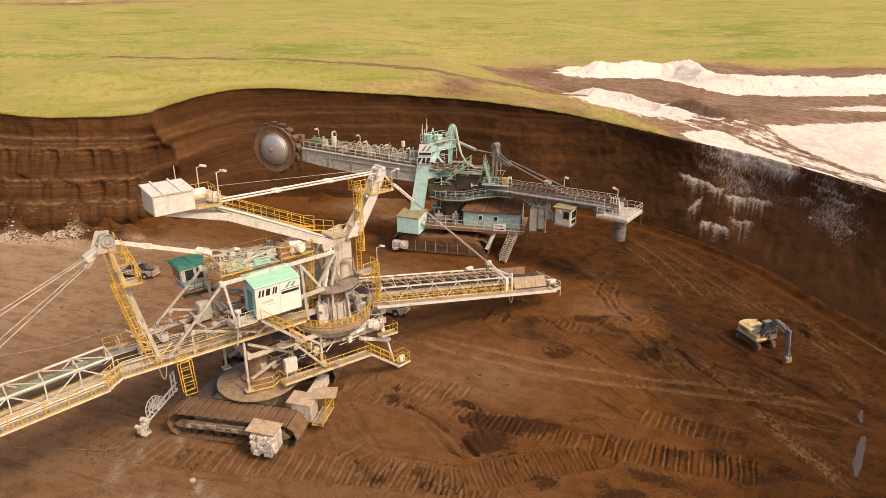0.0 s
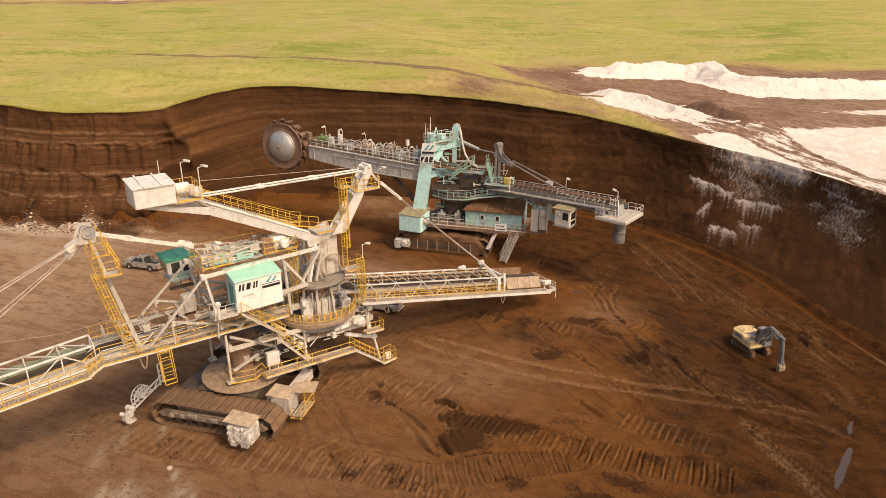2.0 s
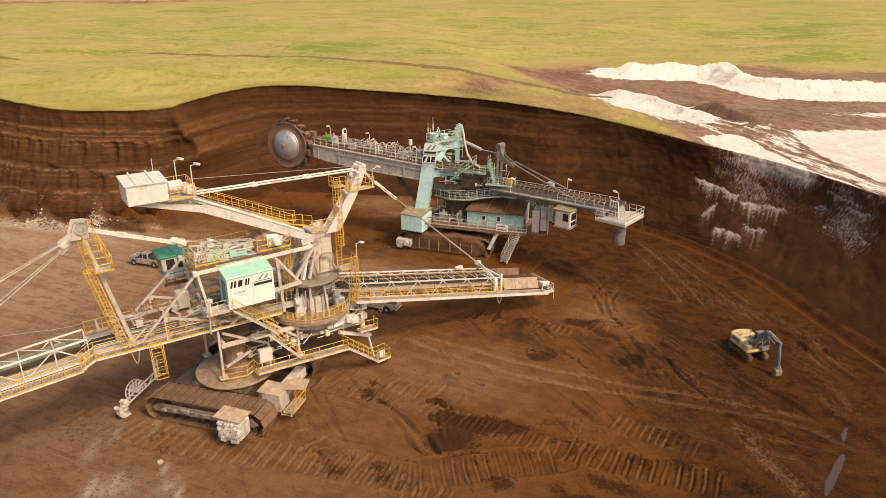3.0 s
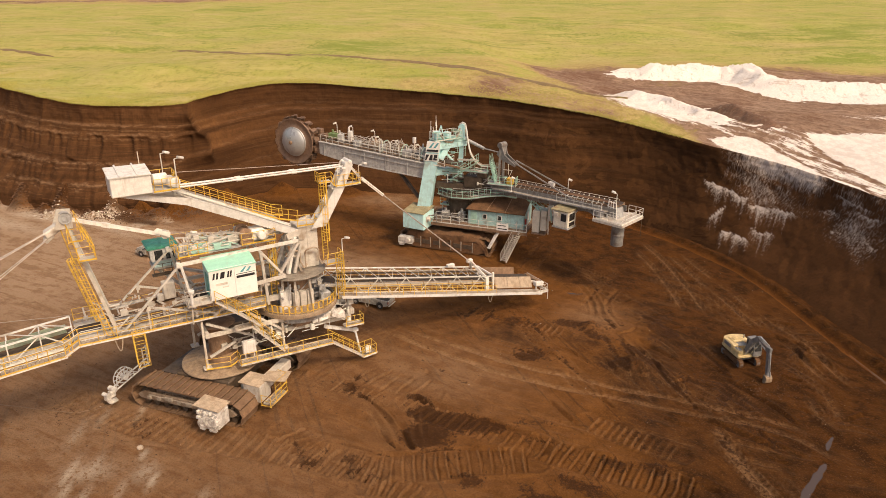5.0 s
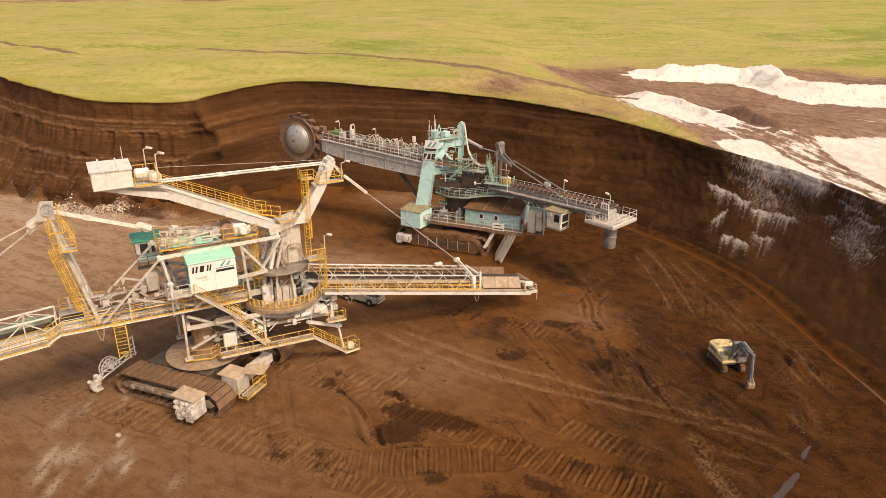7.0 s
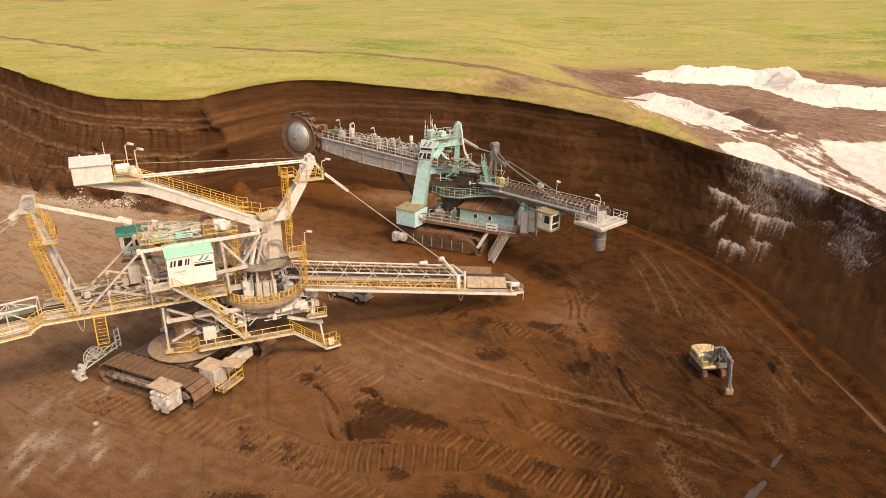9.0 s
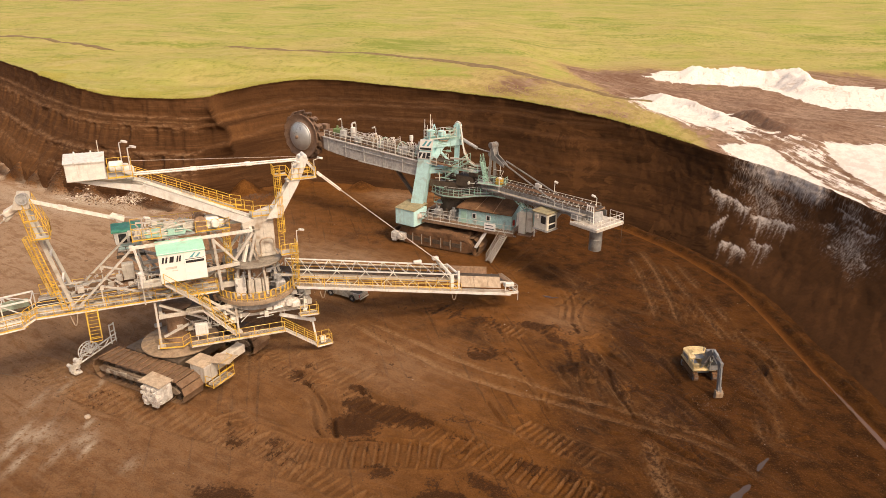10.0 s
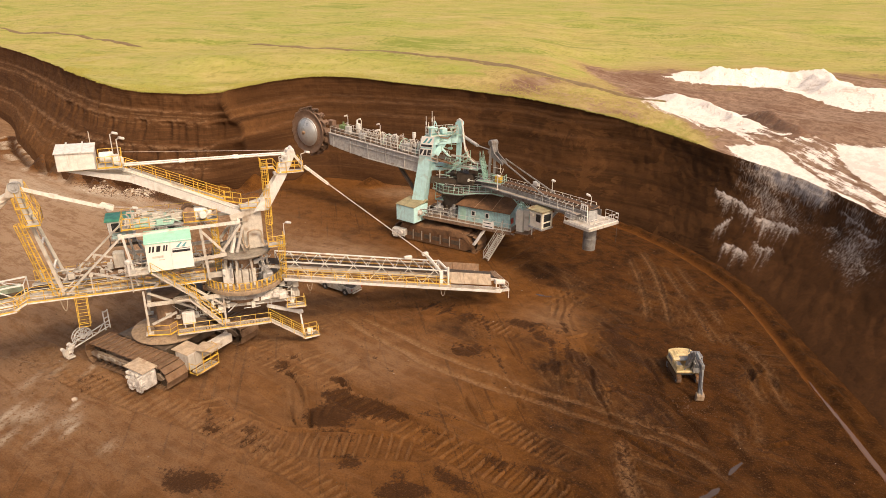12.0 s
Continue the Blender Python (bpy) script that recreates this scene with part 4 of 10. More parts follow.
scar_rng = random.Random(12)
for _ in range(14):
    # the tight curved scrapes where the crawlers turned
    r, a0 = scar_rng.uniform(5.0, 15.0), scar_rng.uniform(52, 88)
    SCARS.append(([(6.5 + r * math.cos(radians(a0 - b)), 52.5 + r * math.sin(radians(a0 - b))) for b in (0, 7, 14, 20)], 0.10, scar_rng.uniform(0.07, 0.13)))
for _ in range(26):
    x, y, a, n = scar_rng.uniform(20, 40), scar_rng.uniform(44, 74), scar_rng.choice((-30, -62, -55, 20)) + scar_rng.gauss(0, 9), scar_rng.uniform(1.5, 5)
    SCARS.append(([(x, y), (x + 0.5 * n * math.cos(radians(a)), y + 0.5 * n * math.sin(radians(a))), (x + n * math.cos(radians(a + 12)), y + n * math.sin(radians(a + 12)))], scar_rng.uniform(0.1, 0.18), scar_rng.uniform(0.1, 0.22)))
for ctrl, w, depth in SCARS:
    dist, side, way = along(ctrl)
    fade = 1.2 * np.clip(np.minimum(way, way.max() - way) / 0.6, 0, 1) * (dist < 2)
    Z -= depth * np.exp(-(side / w) ** 2) * fade
    Z += 0.6 * depth * np.exp(-((side + 2.2 * w) / (1.1 * w)) ** 2) * fade
    # darker along the bottom of each groove
    HOLLOW_DARK += 0.20 * np.exp(-(side / w) ** 2) * fade
for cx, cy, r in ((-4.7, 55.4, 0.6), (-4.5, 53.4, 0.7), (-3.2, 52.3, 0.45), (-3.4, 54.9, 0.4), (2.2, 57.0, 0.35)):
    Z -= 0.28 * grid_bell(cx, cy, r, 0.7 * r, -40)
    HOLLOW_DARK += 0.5 * grid_bell(cx, cy, r, 0.7 * r, -40)
# the slits' painted shade joins the mask of damp soil
DAMP_SHADE += HOLLOW_DARK
for cx, cy, rx, ry, turn, amount in DAMP_NEAR + DAMP_FAR:
    DAMP_SHADE += amount * grid_bell(cx, cy, rx, ry, turn)
# drain along the foot of the right face
DRAIN = [(20.5, 106.4), (24.6, 104.3), (28.6, 100.8), (32.8, 96.0), (36.4, 90.6), (39.0, 86.0), (41.0, 80.0), (43.0, 72.6), (44.8, 65.2), (46.2, 59.8), (47.5, 54.5), (49.6, 46), (51.5, 40)]
dist, side, way = along(DRAIN)
Z -= 0.42 * np.clip(1.3 - dist / 0.42, 0, 1)
bank = np.exp(-((side + 1.15) / 0.5) ** 2) * (dist < 3) * np.clip(noise_grid(0.5, 3, 81.0, 0.6) * 1.2 + 0.9, 0.3, 1.3)
Z += 0.45 * bank
RED = 0.8 * np.clip(1.6 - dist / 0.34, 0, 1)
COAL_CUT = 0.85 * np.clip(1.6 - dist / 0.36, 0, 1)
# dark gully and spoil strip before the foot of the left face
dist, side, way = along([(-140.4, 143.1), (-120.3, 127.2), (-106.2, 115.4), (-97.9, 109.6), (-89.4, 104.3), (-79.3, 100.2), (-68.9, 98.9), (-59.2, 96.2), (-46.6, 93.6)])
Z -= 0.7 * np.clip(1.2 - dist / 0.7, 0, 1) * (way < 62) * np.clip((GX + 114) / 6, 0, 1)
DAMP_SHADE += 0.75 * np.exp(-(dist / 1.1) ** 2)
WHITE = np.maximum(WHITE, 1.3 * np.exp(-((np.abs(side) - 1.7) / 0.9) ** 2) * (dist < 3) * np.clip(noise_grid(0.3, 3, 71.0, 0.7) * 2.4 + 0.5, 0, 1))
# hollows that hold the pools
POOLS = ([(35.4, 47.9), (34.6, 46.8), (33.6, 45.4), (32.6, 44.0), (31.6, 42.4)], [(37.3, 51.6), (36.5, 50.4), (36.0, 49.2)], [(16.2, 77.2), (17.4, 77.0), (18.6, 77.4)])
for ctrl in POOLS:
    dist, side, way = along(ctrl)
    w = np.exp(-(dist / 0.5) ** 4)
    Z = Z * (1 - 0.85 * w) - 0.06 * w
# small dumped mounds
for cx, cy, r, h in ((18.6, 68.4, 1.5, 0.8), (21.8, 60.6, 2.3, 1.0), (22.9, 60.0, 1.6, 0.6), (25.0, 69.3, 1.8, 0.5), (14.6, 62.0, 1.6, 0.4), (-9.2, 55.2, 0.7, 0.4)):
    Z += h * np.clip(1 - np.hypot(GX - cx, GY - cy) / r + 0.25 * noise_grid(0.8, 3, 61.0, 0.4), 0, 1.2)
# heaps of spoil at the foot of the left face, a low kerb of dirt along the right foot
lumps = np.clip(noise_grid(0.35, 4, 21.0, 0.6) + 0.45, 0, 2)
Z += lumps * (1.5 * grid_bell(-56, 97.5, 8, 1.9, -8) + 1.9 * grid_bell(-46, 99, 6, 2.4, 25) + 1.2 * grid_bell(-66, 99, 7, 1.8, -14) + 0.9 * grid_bell(-37, 101, 7, 3, 40)
              + 0.7 * grid_bell(-60, 94.5, 9, 1.0, -14))
# fans of fallen soil along the foot of the left face
FALLEN = np.zeros_like(Z)
for cx, cy, r, h in ((-86, 104.2, 3.0, 3.0), (-79, 101.2, 2.8, 2.8), (-72.0, 99.4, 3.0, 4.2), (-67.0, 98.4, 2.0, 2.2), (-63.6, 98.0, 2.8, 4.6), (-59.4, 97.8, 1.8, 2.0), (-55.2, 98.2, 2.6, 3.8), (-50.8, 98.8, 2.4, 3.0), (-46.0, 101.0, 2.6, 2.8), (-40, 106.0, 3.0, 2.5), (-33, 113.4, 2.6, 1.8), (-21, 113.8, 2.4, 1.4)):
    gap = np.hypot(GX - cx, (GY - cy) * 0.9) / r
    Z = np.maximum(Z, h * (1 - gap) + 0.10 * lumps)
    FALLEN = np.maximum(FALLEN, np.clip(2.2 * (1.25 - gap), 0, 1))
FALLEN = np.maximum(FALLEN, np.clip(1.6 * grid_bell(-62, 98.6, 16, 2.2, -8) + 1.5 * grid_bell(-46, 99.5, 8, 3.4, 25), 0, 1))
WHITE = np.clip(WHITE * (1 - 0.9 * FALLEN), 0, 1)
for cx, cy, rx, ry, h in ((-55.3, 95.4, 2.3, 0.9, 1.3), (-57.9, 95.0, 1.2, 0.6, 0.7), (-64.2, 94.9, 1.7, 0.7, 1.0), (-60.6, 94.4, 1.6, 0.5, 0.4)):
    bed = grid_bell(cx, cy, rx, ry, 6)
    Z += h * bed * lumps
    WHITE = np.maximum(WHITE, np.clip(2.2 * bed - 0.25, 0, 1))
PALE *= 1 - FALLEN
COAL = np.maximum(COAL, 0.45 * FALLEN)
fverts = np.stack([GX.ravel(), GY.ravel(), Z.ravel()], 1)
idx = np.arange((nx + 1) * (ny + 1)).reshape(ny + 1, nx + 1)
quads = np.stack([idx[:-1, :-1].ravel(), idx[:-1, 1:].ravel(), idx[1:, 1:].ravel(), idx[1:, :-1].ravel()], 1)
me = bpy.data.meshes.new("pit_floor")
me.vertices.add(len(fverts))
me.vertices.foreach_set("co", fverts.ravel())
me.loops.add(quads.size)
me.loops.foreach_set("vertex_index", quads.ravel())
me.polygons.add(len(quads))
me.polygons.foreach_set("loop_start", np.arange(0, quads.size, 4))
me.polygons.foreach_set("use_smooth", np.ones(len(quads), bool))
me.update(calc_edges=True)
me.materials.append(M_SOIL)
pit_floor = new("floor", me)
for nm, v in (("pale", PALE), ("damp_shade", np.clip(DAMP_SHADE, 0, 1)), ("white", WHITE), ("coal", np.clip(COAL - COAL_CUT, 0, 1)), ("track", np.clip(TRACK, 0, 1)), ("red", np.clip(RED, 0, 1))):
    float_attribute(pit_floor, nm, v.ravel())
tagged(pit_floor, "brown rutted soil floor with crawler imprints", "pit floor", kind="structure")
# the rest of the floor, out of the nearer stretch
x0, x1, y0, y1 = FX[0], gx[-1], FY[0], gy[-1]
B = 420
rim_v = [(x0, y0), (x1, y0), (x1, y1), (x0, y1)]
outer = [(-B, -B + 100), (B, -B + 100), (B, B), (-B, B)]
pv, pf = [], []
for j in range(4):
    a, b, c, d = rim_v[j], rim_v[(j + 1) % 4], outer[(j + 1) % 4], outer[j]
    n0 = len(pv)
    for u in range(25):
        for v in range(13):
            s, t = u / 24, (v / 12) ** 2
            ex, ey = a[0] + (b[0] - a[0]) * s, a[1] + (b[1] - a[1]) * s
            ox, oy = d[0] + (c[0] - d[0]) * s, d[1] + (c[1] - d[1]) * s
            pv.append((ex + (ox - ex) * t, ey + (oy - ey) * t, -0.12 if v == 0 else -0.1 + 0.3 * fbm(ex * 0.1 + v, ey * 0.1) * (0 if u in (0, 24) else 1)))
    pf += [(n0 + u * 13 + v, n0 + u * 13 + 13 + v, n0 + u * 13 + 14 + v, n0 + u * 13 + v + 1) for u in range(24) for v in range(12)]
far_floor = mesh_object("floor_far", pv, pf, M_SOIL)
for nm in ("pale", "damp_shade", "white", "coal", "track", "red"):
    float_attribute(far_floor, nm, [0.55 if nm == "pale" else 0.0] * len(pv))
tagged(far_floor, "brown soil floor further out", "pit floor", kind="structure")
# ---- building kit ----
class Shape:
    """Gathers faces of one mesh; m places what is added."""

    def __init__(self, m=None):
        self.v, self.f, self.m = [], [], m or Matrix()

    def add(self, pts, faces):
        n = len(self.v)
        self.v += [tuple(self.m @ Vector(p)) for p in pts]
        self.f += [tuple(n + i for i in f) for f in faces]
        return self

    def box(self, centre, size, bevel=0.03, turn=0.0, tilt=0.0):
        """A box with chamfered edges; turn about z, then tilt about its own y."""
        h = [s / 2 for s in size]
        b = min(bevel, *[x * 0.45 for x in h])
        rot = Euler((0, radians(tilt), radians(turn))).to_matrix()
        pts, at = [], {}
        for sx in (-1, 1):
            for sy in (-1, 1):
                for sz in (-1, 1):
                    for ax in range(3):
                        p = [sx * (h[0] - b), sy * (h[1] - b), sz * (h[2] - b)]
                        p[ax] = (sx, sy, sz)[ax] * h[ax]
                        at[sx, sy, sz, ax] = len(pts)
                        pts.append(Vector(centre) + rot @ Vector(p))
        fs = []
        for ax in range(3):
            o1, o2 = (ax + 1) % 3, (ax + 2) % 3
            for s in (-1, 1):
                def key(a, c):
                    k = [0, 0, 0]
                    k[ax], k[o1], k[o2] = s, a, c
                    return (*k, ax)
                q = [at[key(a, c)] for a, c in ((-1, -1), (1, -1), (1, 1), (-1, 1))]
                fs.append(q if s > 0 else q[::-1])
            for a in (-1, 1):
                for c in (-1, 1):
                    k0, k1 = [0, 0, 0], [0, 0, 0]
                    k0[o1], k0[o2], k1[o1], k1[o2] = a, c, a, c
                    k0[ax], k1[ax] = -1, 1
                    fs.append([at[(*k0, o1)], at[(*k1, o1)], at[(*k1, o2)], at[(*k0, o2)]])
        for sx in (-1, 1):
            for sy in (-1, 1):
                for sz in (-1, 1):
                    fs.append([at[sx, sy, sz, ax] for ax in range(3)])
        return self.add(pts, fs)

    def bar(self, p, q, w=0.1, h=None, n=4, ends=True):
        """A straight member: n = 4 is a rectangle w wide and h high, more is a round tube of diameter w."""
        p, q, h = Vector(p), Vector(q), h or w
        d = (q - p).normalized()
        side = d.cross(Vector((0, 0, 1)))
        side = side.normalized() if side.length > 1e-3 else Vector((1, 0, 0))
        up = side.cross(d).normalized()
        if n == 4:
            ring = [(-w / 2, -h / 2), (w / 2, -h / 2), (w / 2, h / 2), (-w / 2, h / 2)]
        else:
            ring = [(w / 2 * math.cos(2 * math.pi * i / n), h / 2 * math.sin(2 * math.pi * i / n)) for i in range(n)]
        pts = [e + side * a + up * b for e in (p, q) for a, b in ring]
        k = len(ring)
        fs = [(i, (i + 1) % k, k + (i + 1) % k, k + i) for i in range(k)]
        if ends:
            fs += [tuple(range(k))[::-1], tuple(range(k, 2 * k))]
        return self.add(pts, fs)

    def line(self, pts, w, n=6):
        for p, q in zip(pts, pts[1:]):
            self.bar(p, q, w, n=n)
        return self

    def lathe(self, rings, n=32, centre=(0, 0, 0), axis="z", cap=True):
        """Rings of (radius, height) about an axis through centre."""
        pts = []
        for r, h in rings:
            for i in range(n):
                a = 2 * math.pi * i / n
                x, y = r * math.cos(a), r * math.sin(a)
                p = {"z": (x, y, h), "y": (x, h, y), "x": (h, x, y)}[axis]
                pts.append(Vector(centre) + Vector(p))
        fs = [(k * n + i, k * n + (i + 1) % n, (k + 1) * n + (i + 1) % n, (k + 1) * n + i) for k in range(len(rings) - 1) for i in range(n)]
        if cap:
            fs += [tuple(range(n))[::-1], tuple(range((len(rings) - 1) * n, len(rings) * n))]
        return self.add(pts, fs)

    def slab(self, poly, thick):
        """A plate: polygon poly (3D points) given a thickness along its normal."""
        p = [Vector(a) for a in poly]
        nrm = (p[1] - p[0]).cross(p[-1] - p[0]).normalized() * thick
        n = len(p)
        return self.add(p + [a + nrm for a in p], [tuple(range(n))[::-1], tuple(range(n, 2 * n))] + [(i, (i + 1) % n, n + (i + 1) % n, n + i) for i in range(n)])


def thing(name, m, label, category, group=""):
    ob = new(name)
    ob.empty_display_size = 0.3
    ob.matrix_world = m
    return tagged(ob, label, category, group)


def part(name, sh, material, parent, label="", smooth=False):
    """One mesh object under a thing or a part; sh is a Shape or a mesh to share."""
    if isinstance(sh, Shape):
        me = bpy.data.meshes.new(name)
        me.from_pydata(sh.v, [], sh.f)
        me.materials.append(material)
        if smooth:
            me.shade_smooth()
            me.set_sharp_from_angle(angle=radians(38))
    else:
        me = sh
    ob = new(name, me)
    ob.parent = parent
    if label:
        ob["label"] = label
    return ob


def spread(p, q, gap):
    p, q = Vector(p), Vector(q)
    n = max(1, round((q - p).length / gap))
    return [p.lerp(q, i / n) for i in range(n + 1)]


POST = {}


def swept(pts, w, h=None, n=5):
    """One unbroken tube or strip along pts."""
    h = h or w
    sh = Shape()
    ring = [(-w / 2, -h / 2), (w / 2, -h / 2), (w / 2, h / 2), (-w / 2, h / 2)] if n == 4 else [(w / 2 * math.cos(2 * math.pi * i / n), h / 2 * math.sin(2 * math.pi * i / n)) for i in range(n)]
    vs, fs, k = [], [], len(ring)
    for i, p in enumerate(pts):
        d = (pts[min(i + 1, len(pts) - 1)] - pts[max(i - 1, 0)])
        d = d.normalized() if d.length > 1e-6 else Vector((1, 0, 0))
        side = d.cross(Vector((0, 0, 1)))
        side = side.normalized() if side.length > 1e-3 else Vector((1, 0, 0))
        up = side.cross(d).normalized()
        vs += [p + side * a + up * b for a, b in ring]
        if i:
            fs += [((i - 1) * k + j, (i - 1) * k + (j + 1) % k, i * k + (j + 1) % k, i * k + j) for j in range(k)]
    fs += [tuple(range(k))[::-1], tuple(range(len(vs) - k, len(vs)))]
    return sh.add(vs, fs)



def railing(parent, pts, material, m=None, h=1.05, gap=1.4, tube=0.056, closed=False, rails=(1.0, 0.52), toe=True):
    """A handrail along pts: rails and toe board in one mesh, every post a part of it."""
    m = m or Matrix()
    pts = [m @ Vector(p) for p in pts]
    if closed:
        pts.append(pts[0])
    ob = part("railing", swept([p + Vector((0, 0, h)) for p in pts], tube), material, parent)
    for f in rails[1:]:
        part("mid_rail", swept([p + Vector((0, 0, h * f)) for p in pts], tube * 0.9), material, ob)
    if toe:
        part("toe_board", swept([p + Vector((0, 0, 0.07)) for p in pts], 0.02, 0.13, 4), material, ob)
    key = (material.name, h, tube)
    if key not in POST:
        s = Shape().bar((0, 0, 0), (0, 0, h), tube * 1.15, n=5).box((0, 0, 0.03), (0.12, 0.12, 0.05), 0.01)
        me = bpy.data.meshes.new("post")
        me.from_pydata(s.v, [], s.f)
        me.materials.append(material)
        POST[key] = me
    seen = set()
    for p, q in zip(pts, pts[1:]):
        for c in spread(p, q, gap):
            k = tuple(round(a, 2) for a in c)
            if k not in seen:
                seen.add(k)
                part("post", POST[key], material, ob).location = c
    return ob


def walkway(parent, p, q, width, material, m=None, thick=0.12):
    """A grating deck on two stringers from p to q."""
    sh = Shape(m)
    p, q = Vector(p), Vector(q)
    side = (q - p).cross(Vector((0, 0, 1))).normalized() * width / 2
    for s in (-1, 1):
        sh.bar(p + side * s, q + side * s, 0.07, 0.15)
    ob = part("walkway", sh, material, parent)
    grate = Shape(m)
    for c in spread(p, q, 0.3):
        grate.bar(c - side * 0.96, c + side * 0.96, 0.25, 0.035)
    part("grating", grate, M_GRATE, ob, "dusty brown-grey grating")
    return ob


def ladder(parent, p, q, material, facing=(0, -1), m=None, cage=True, width=0.55):
    """A ladder from p up to q with hoops on the facing side."""
    p, q = Vector(p), Vector(q)
    f = Vector((*facing, 0)).normalized()
    side = f.cross(Vector((0, 0, 1))) * width / 2
    sh = Shape(m)
    for s in (-1, 1):
        sh.bar(p + side * s, q + side * s, 0.07, 0.07)
    for c in spread(p, q, 0.33):
        sh.bar(c - side, c + side, 0.045, n=5)
    ob = part("ladder", sh, material, parent)
    if cage:
        sh = Shape(m)
        arc = [(side * 1.15 * math.cos(a) + f * 0.75 * math.sin(a)) for a in np.linspace(0, math.pi, 7)]
        low = p + (q - p).normalized() * min(2.0, (q - p).length * 0.25)
        for c in spread(low, q, 0.9):
            sh.line([c + a for a in arc], 0.05, 4)
        for a in arc[1:-1]:
            sh.bar(low + a, q + a, 0.04, n=4)
        part("cage", sh, material, ob)
    return ob


def stair(parent, p, q, width, material, rail, m=None):
    """Straight steps from p up to q with handrails on both sides."""
    sh = Shape(m)
    p, q = Vector(p), Vector(q)
    flat = Vector((q.x - p.x, q.y - p.y, 0)).normalized()
    side = flat.cross(Vector((0, 0, 1))) * width / 2
    for s in (-1, 1):
        sh.bar(p + side * s, q + side * s, 0.05, 0.15)
    n = max(2, round((q.z - p.z) / 0.2))
    for i in range(1, n):
        c = p.lerp(q, i / n)
        sh.add([c - side - flat * .12, c + side - flat * .12, c + side + flat * .12, c - side + flat * .12,
                c - side - flat * .12 - Vector((0, 0, .04)), c + side - flat * .12 - Vector((0, 0, .04)), c + side + flat * .12 - Vector((0, 0, .04)), c - side + flat * .12 - Vector((0, 0, .04))],
               [(0, 1, 2, 3), (7, 6, 5, 4), (0, 4, 5, 1), (1, 5, 6, 2), (2, 6, 7, 3), (3, 7, 4, 0)])
    ob = part("stair", sh, material, parent)
    for s in (-1, 1):
        railing(parent, [p + side * s, q + side * s], rail, m, gap=1.3, toe=False)
    return ob


def floodlight(parent, p, height, material, m=None, reach=(0.35, -0.2)):
    p = Vector(p)
    t = p + Vector((0, 0, height))
    sh = Shape(m).bar(p, t, 0.09, n=6).bar(t, t + Vector((*reach, 0.1)), 0.07, n=6).box(p + Vector((0, 0, 0.04)), (0.22, 0.22, 0.06), 0.01)
    ob = part("lamp_post", sh, material, parent)
    part("lamp_head", Shape(m).box(t + Vector((*reach, 0.1)) * 1.25, (0.5, 0.34, 0.2), 0.07, 20, 18), M_WHITE, ob, "white flood lamp head")
    return ob


def truss(parent, centre, zb, zt, s0, s1, half, pitch, material, w=0.16, brace=0.1, m=None, posts=True):
    """A box girder of bars along s between s0 and s1: four chords, posts and diagonals."""
    P = lambda s, k, top: Vector((s, centre(s) + k * half, zt(s) if top else zb(s)))
    for k in (-1, 1):
        for top in (0, 1):
            part("chord", Shape(m).bar(P(s0, k, top), P(s1, k, top), w, w), material, parent)
    n = max(1, round(abs(s1 - s0) / pitch))
    for i in range(n + 1):
        s = s0 + (s1 - s0) * i / n
        for k in (-1, 1) if posts or i in (0, n) else ():
            part("upright", Shape(m).bar(P(s, k, 0), P(s, k, 1), brace, brace), material, parent)
        part("cross_member", Shape(m).bar(P(s, -1, 1), P(s, 1, 1), brace * 0.8), material, parent)
        part("cross_member", Shape(m).bar(P(s, -1, 0), P(s, 1, 0), brace), material, parent)
        if i < n:
            t = s0 + (s1 - s0) * (i + 1) / n
            for k in (-1, 1):
                part("brace", Shape(m).bar(P(s, k, i % 2), P(t, k, 1 - i % 2), brace * 0.9), material, parent)
            part("brace", Shape(m).bar(P(s, -1, 1), P(t, 1, 1), brace * 0.7), material, parent)


def conveyor(parent, pts, half, m=None, side=M_STEEL):
    """A belt on idlers between side beams, along pts."""
    belt = Shape(m)
    frame_ = Shape(m)
    for p, q in zip(pts, pts[1:]):
        p, q = Vector(p), Vector(q)
        sd = (q - p).cross(Vector((0, 0, 1))).normalized()
        z = Vector((0, 0, 1))
        cross = [(-half, 0.22), (-half * 0.45, 0.05), (half * 0.45, 0.05), (half, 0.22)]
        pa = [p + sd * a + z * b for a, b in cross]
        pb = [q + sd * a + z * b for a, b in cross]
        belt.add(pa + pb + [v - z * 0.03 for v in pa + pb], [(0, 1, 5, 4), (1, 2, 6, 5), (2, 3, 7, 6), (12, 13, 9, 8), (13, 14, 10, 9), (14, 15, 11, 10), (0, 4, 12, 8), (3, 11, 15, 7)])
        for s in (-1, 1):
            frame_.bar(p + sd * s * (half + 0.12) - z * 0.05, q + sd * s * (half + 0.12) - z * 0.05, 0.1, 0.28)
        for c in spread(p, q, 1.2):
            frame_.bar(c - sd * (half + 0.1) - z * 0.02, c + sd * (half + 0.1) - z * 0.02, 0.09, n=6)
            for s in (-1, 1):
                frame_.bar(c + sd * s * half * 0.45 - z * 0.01, c + sd * s * (half + 0.05) + z * 0.2, 0.08, n=6)
    part("belt", belt, M_RUBBER, parent, "dark dusty rubber conveyor belt")
    part("belt_frame", frame_, side, parent)


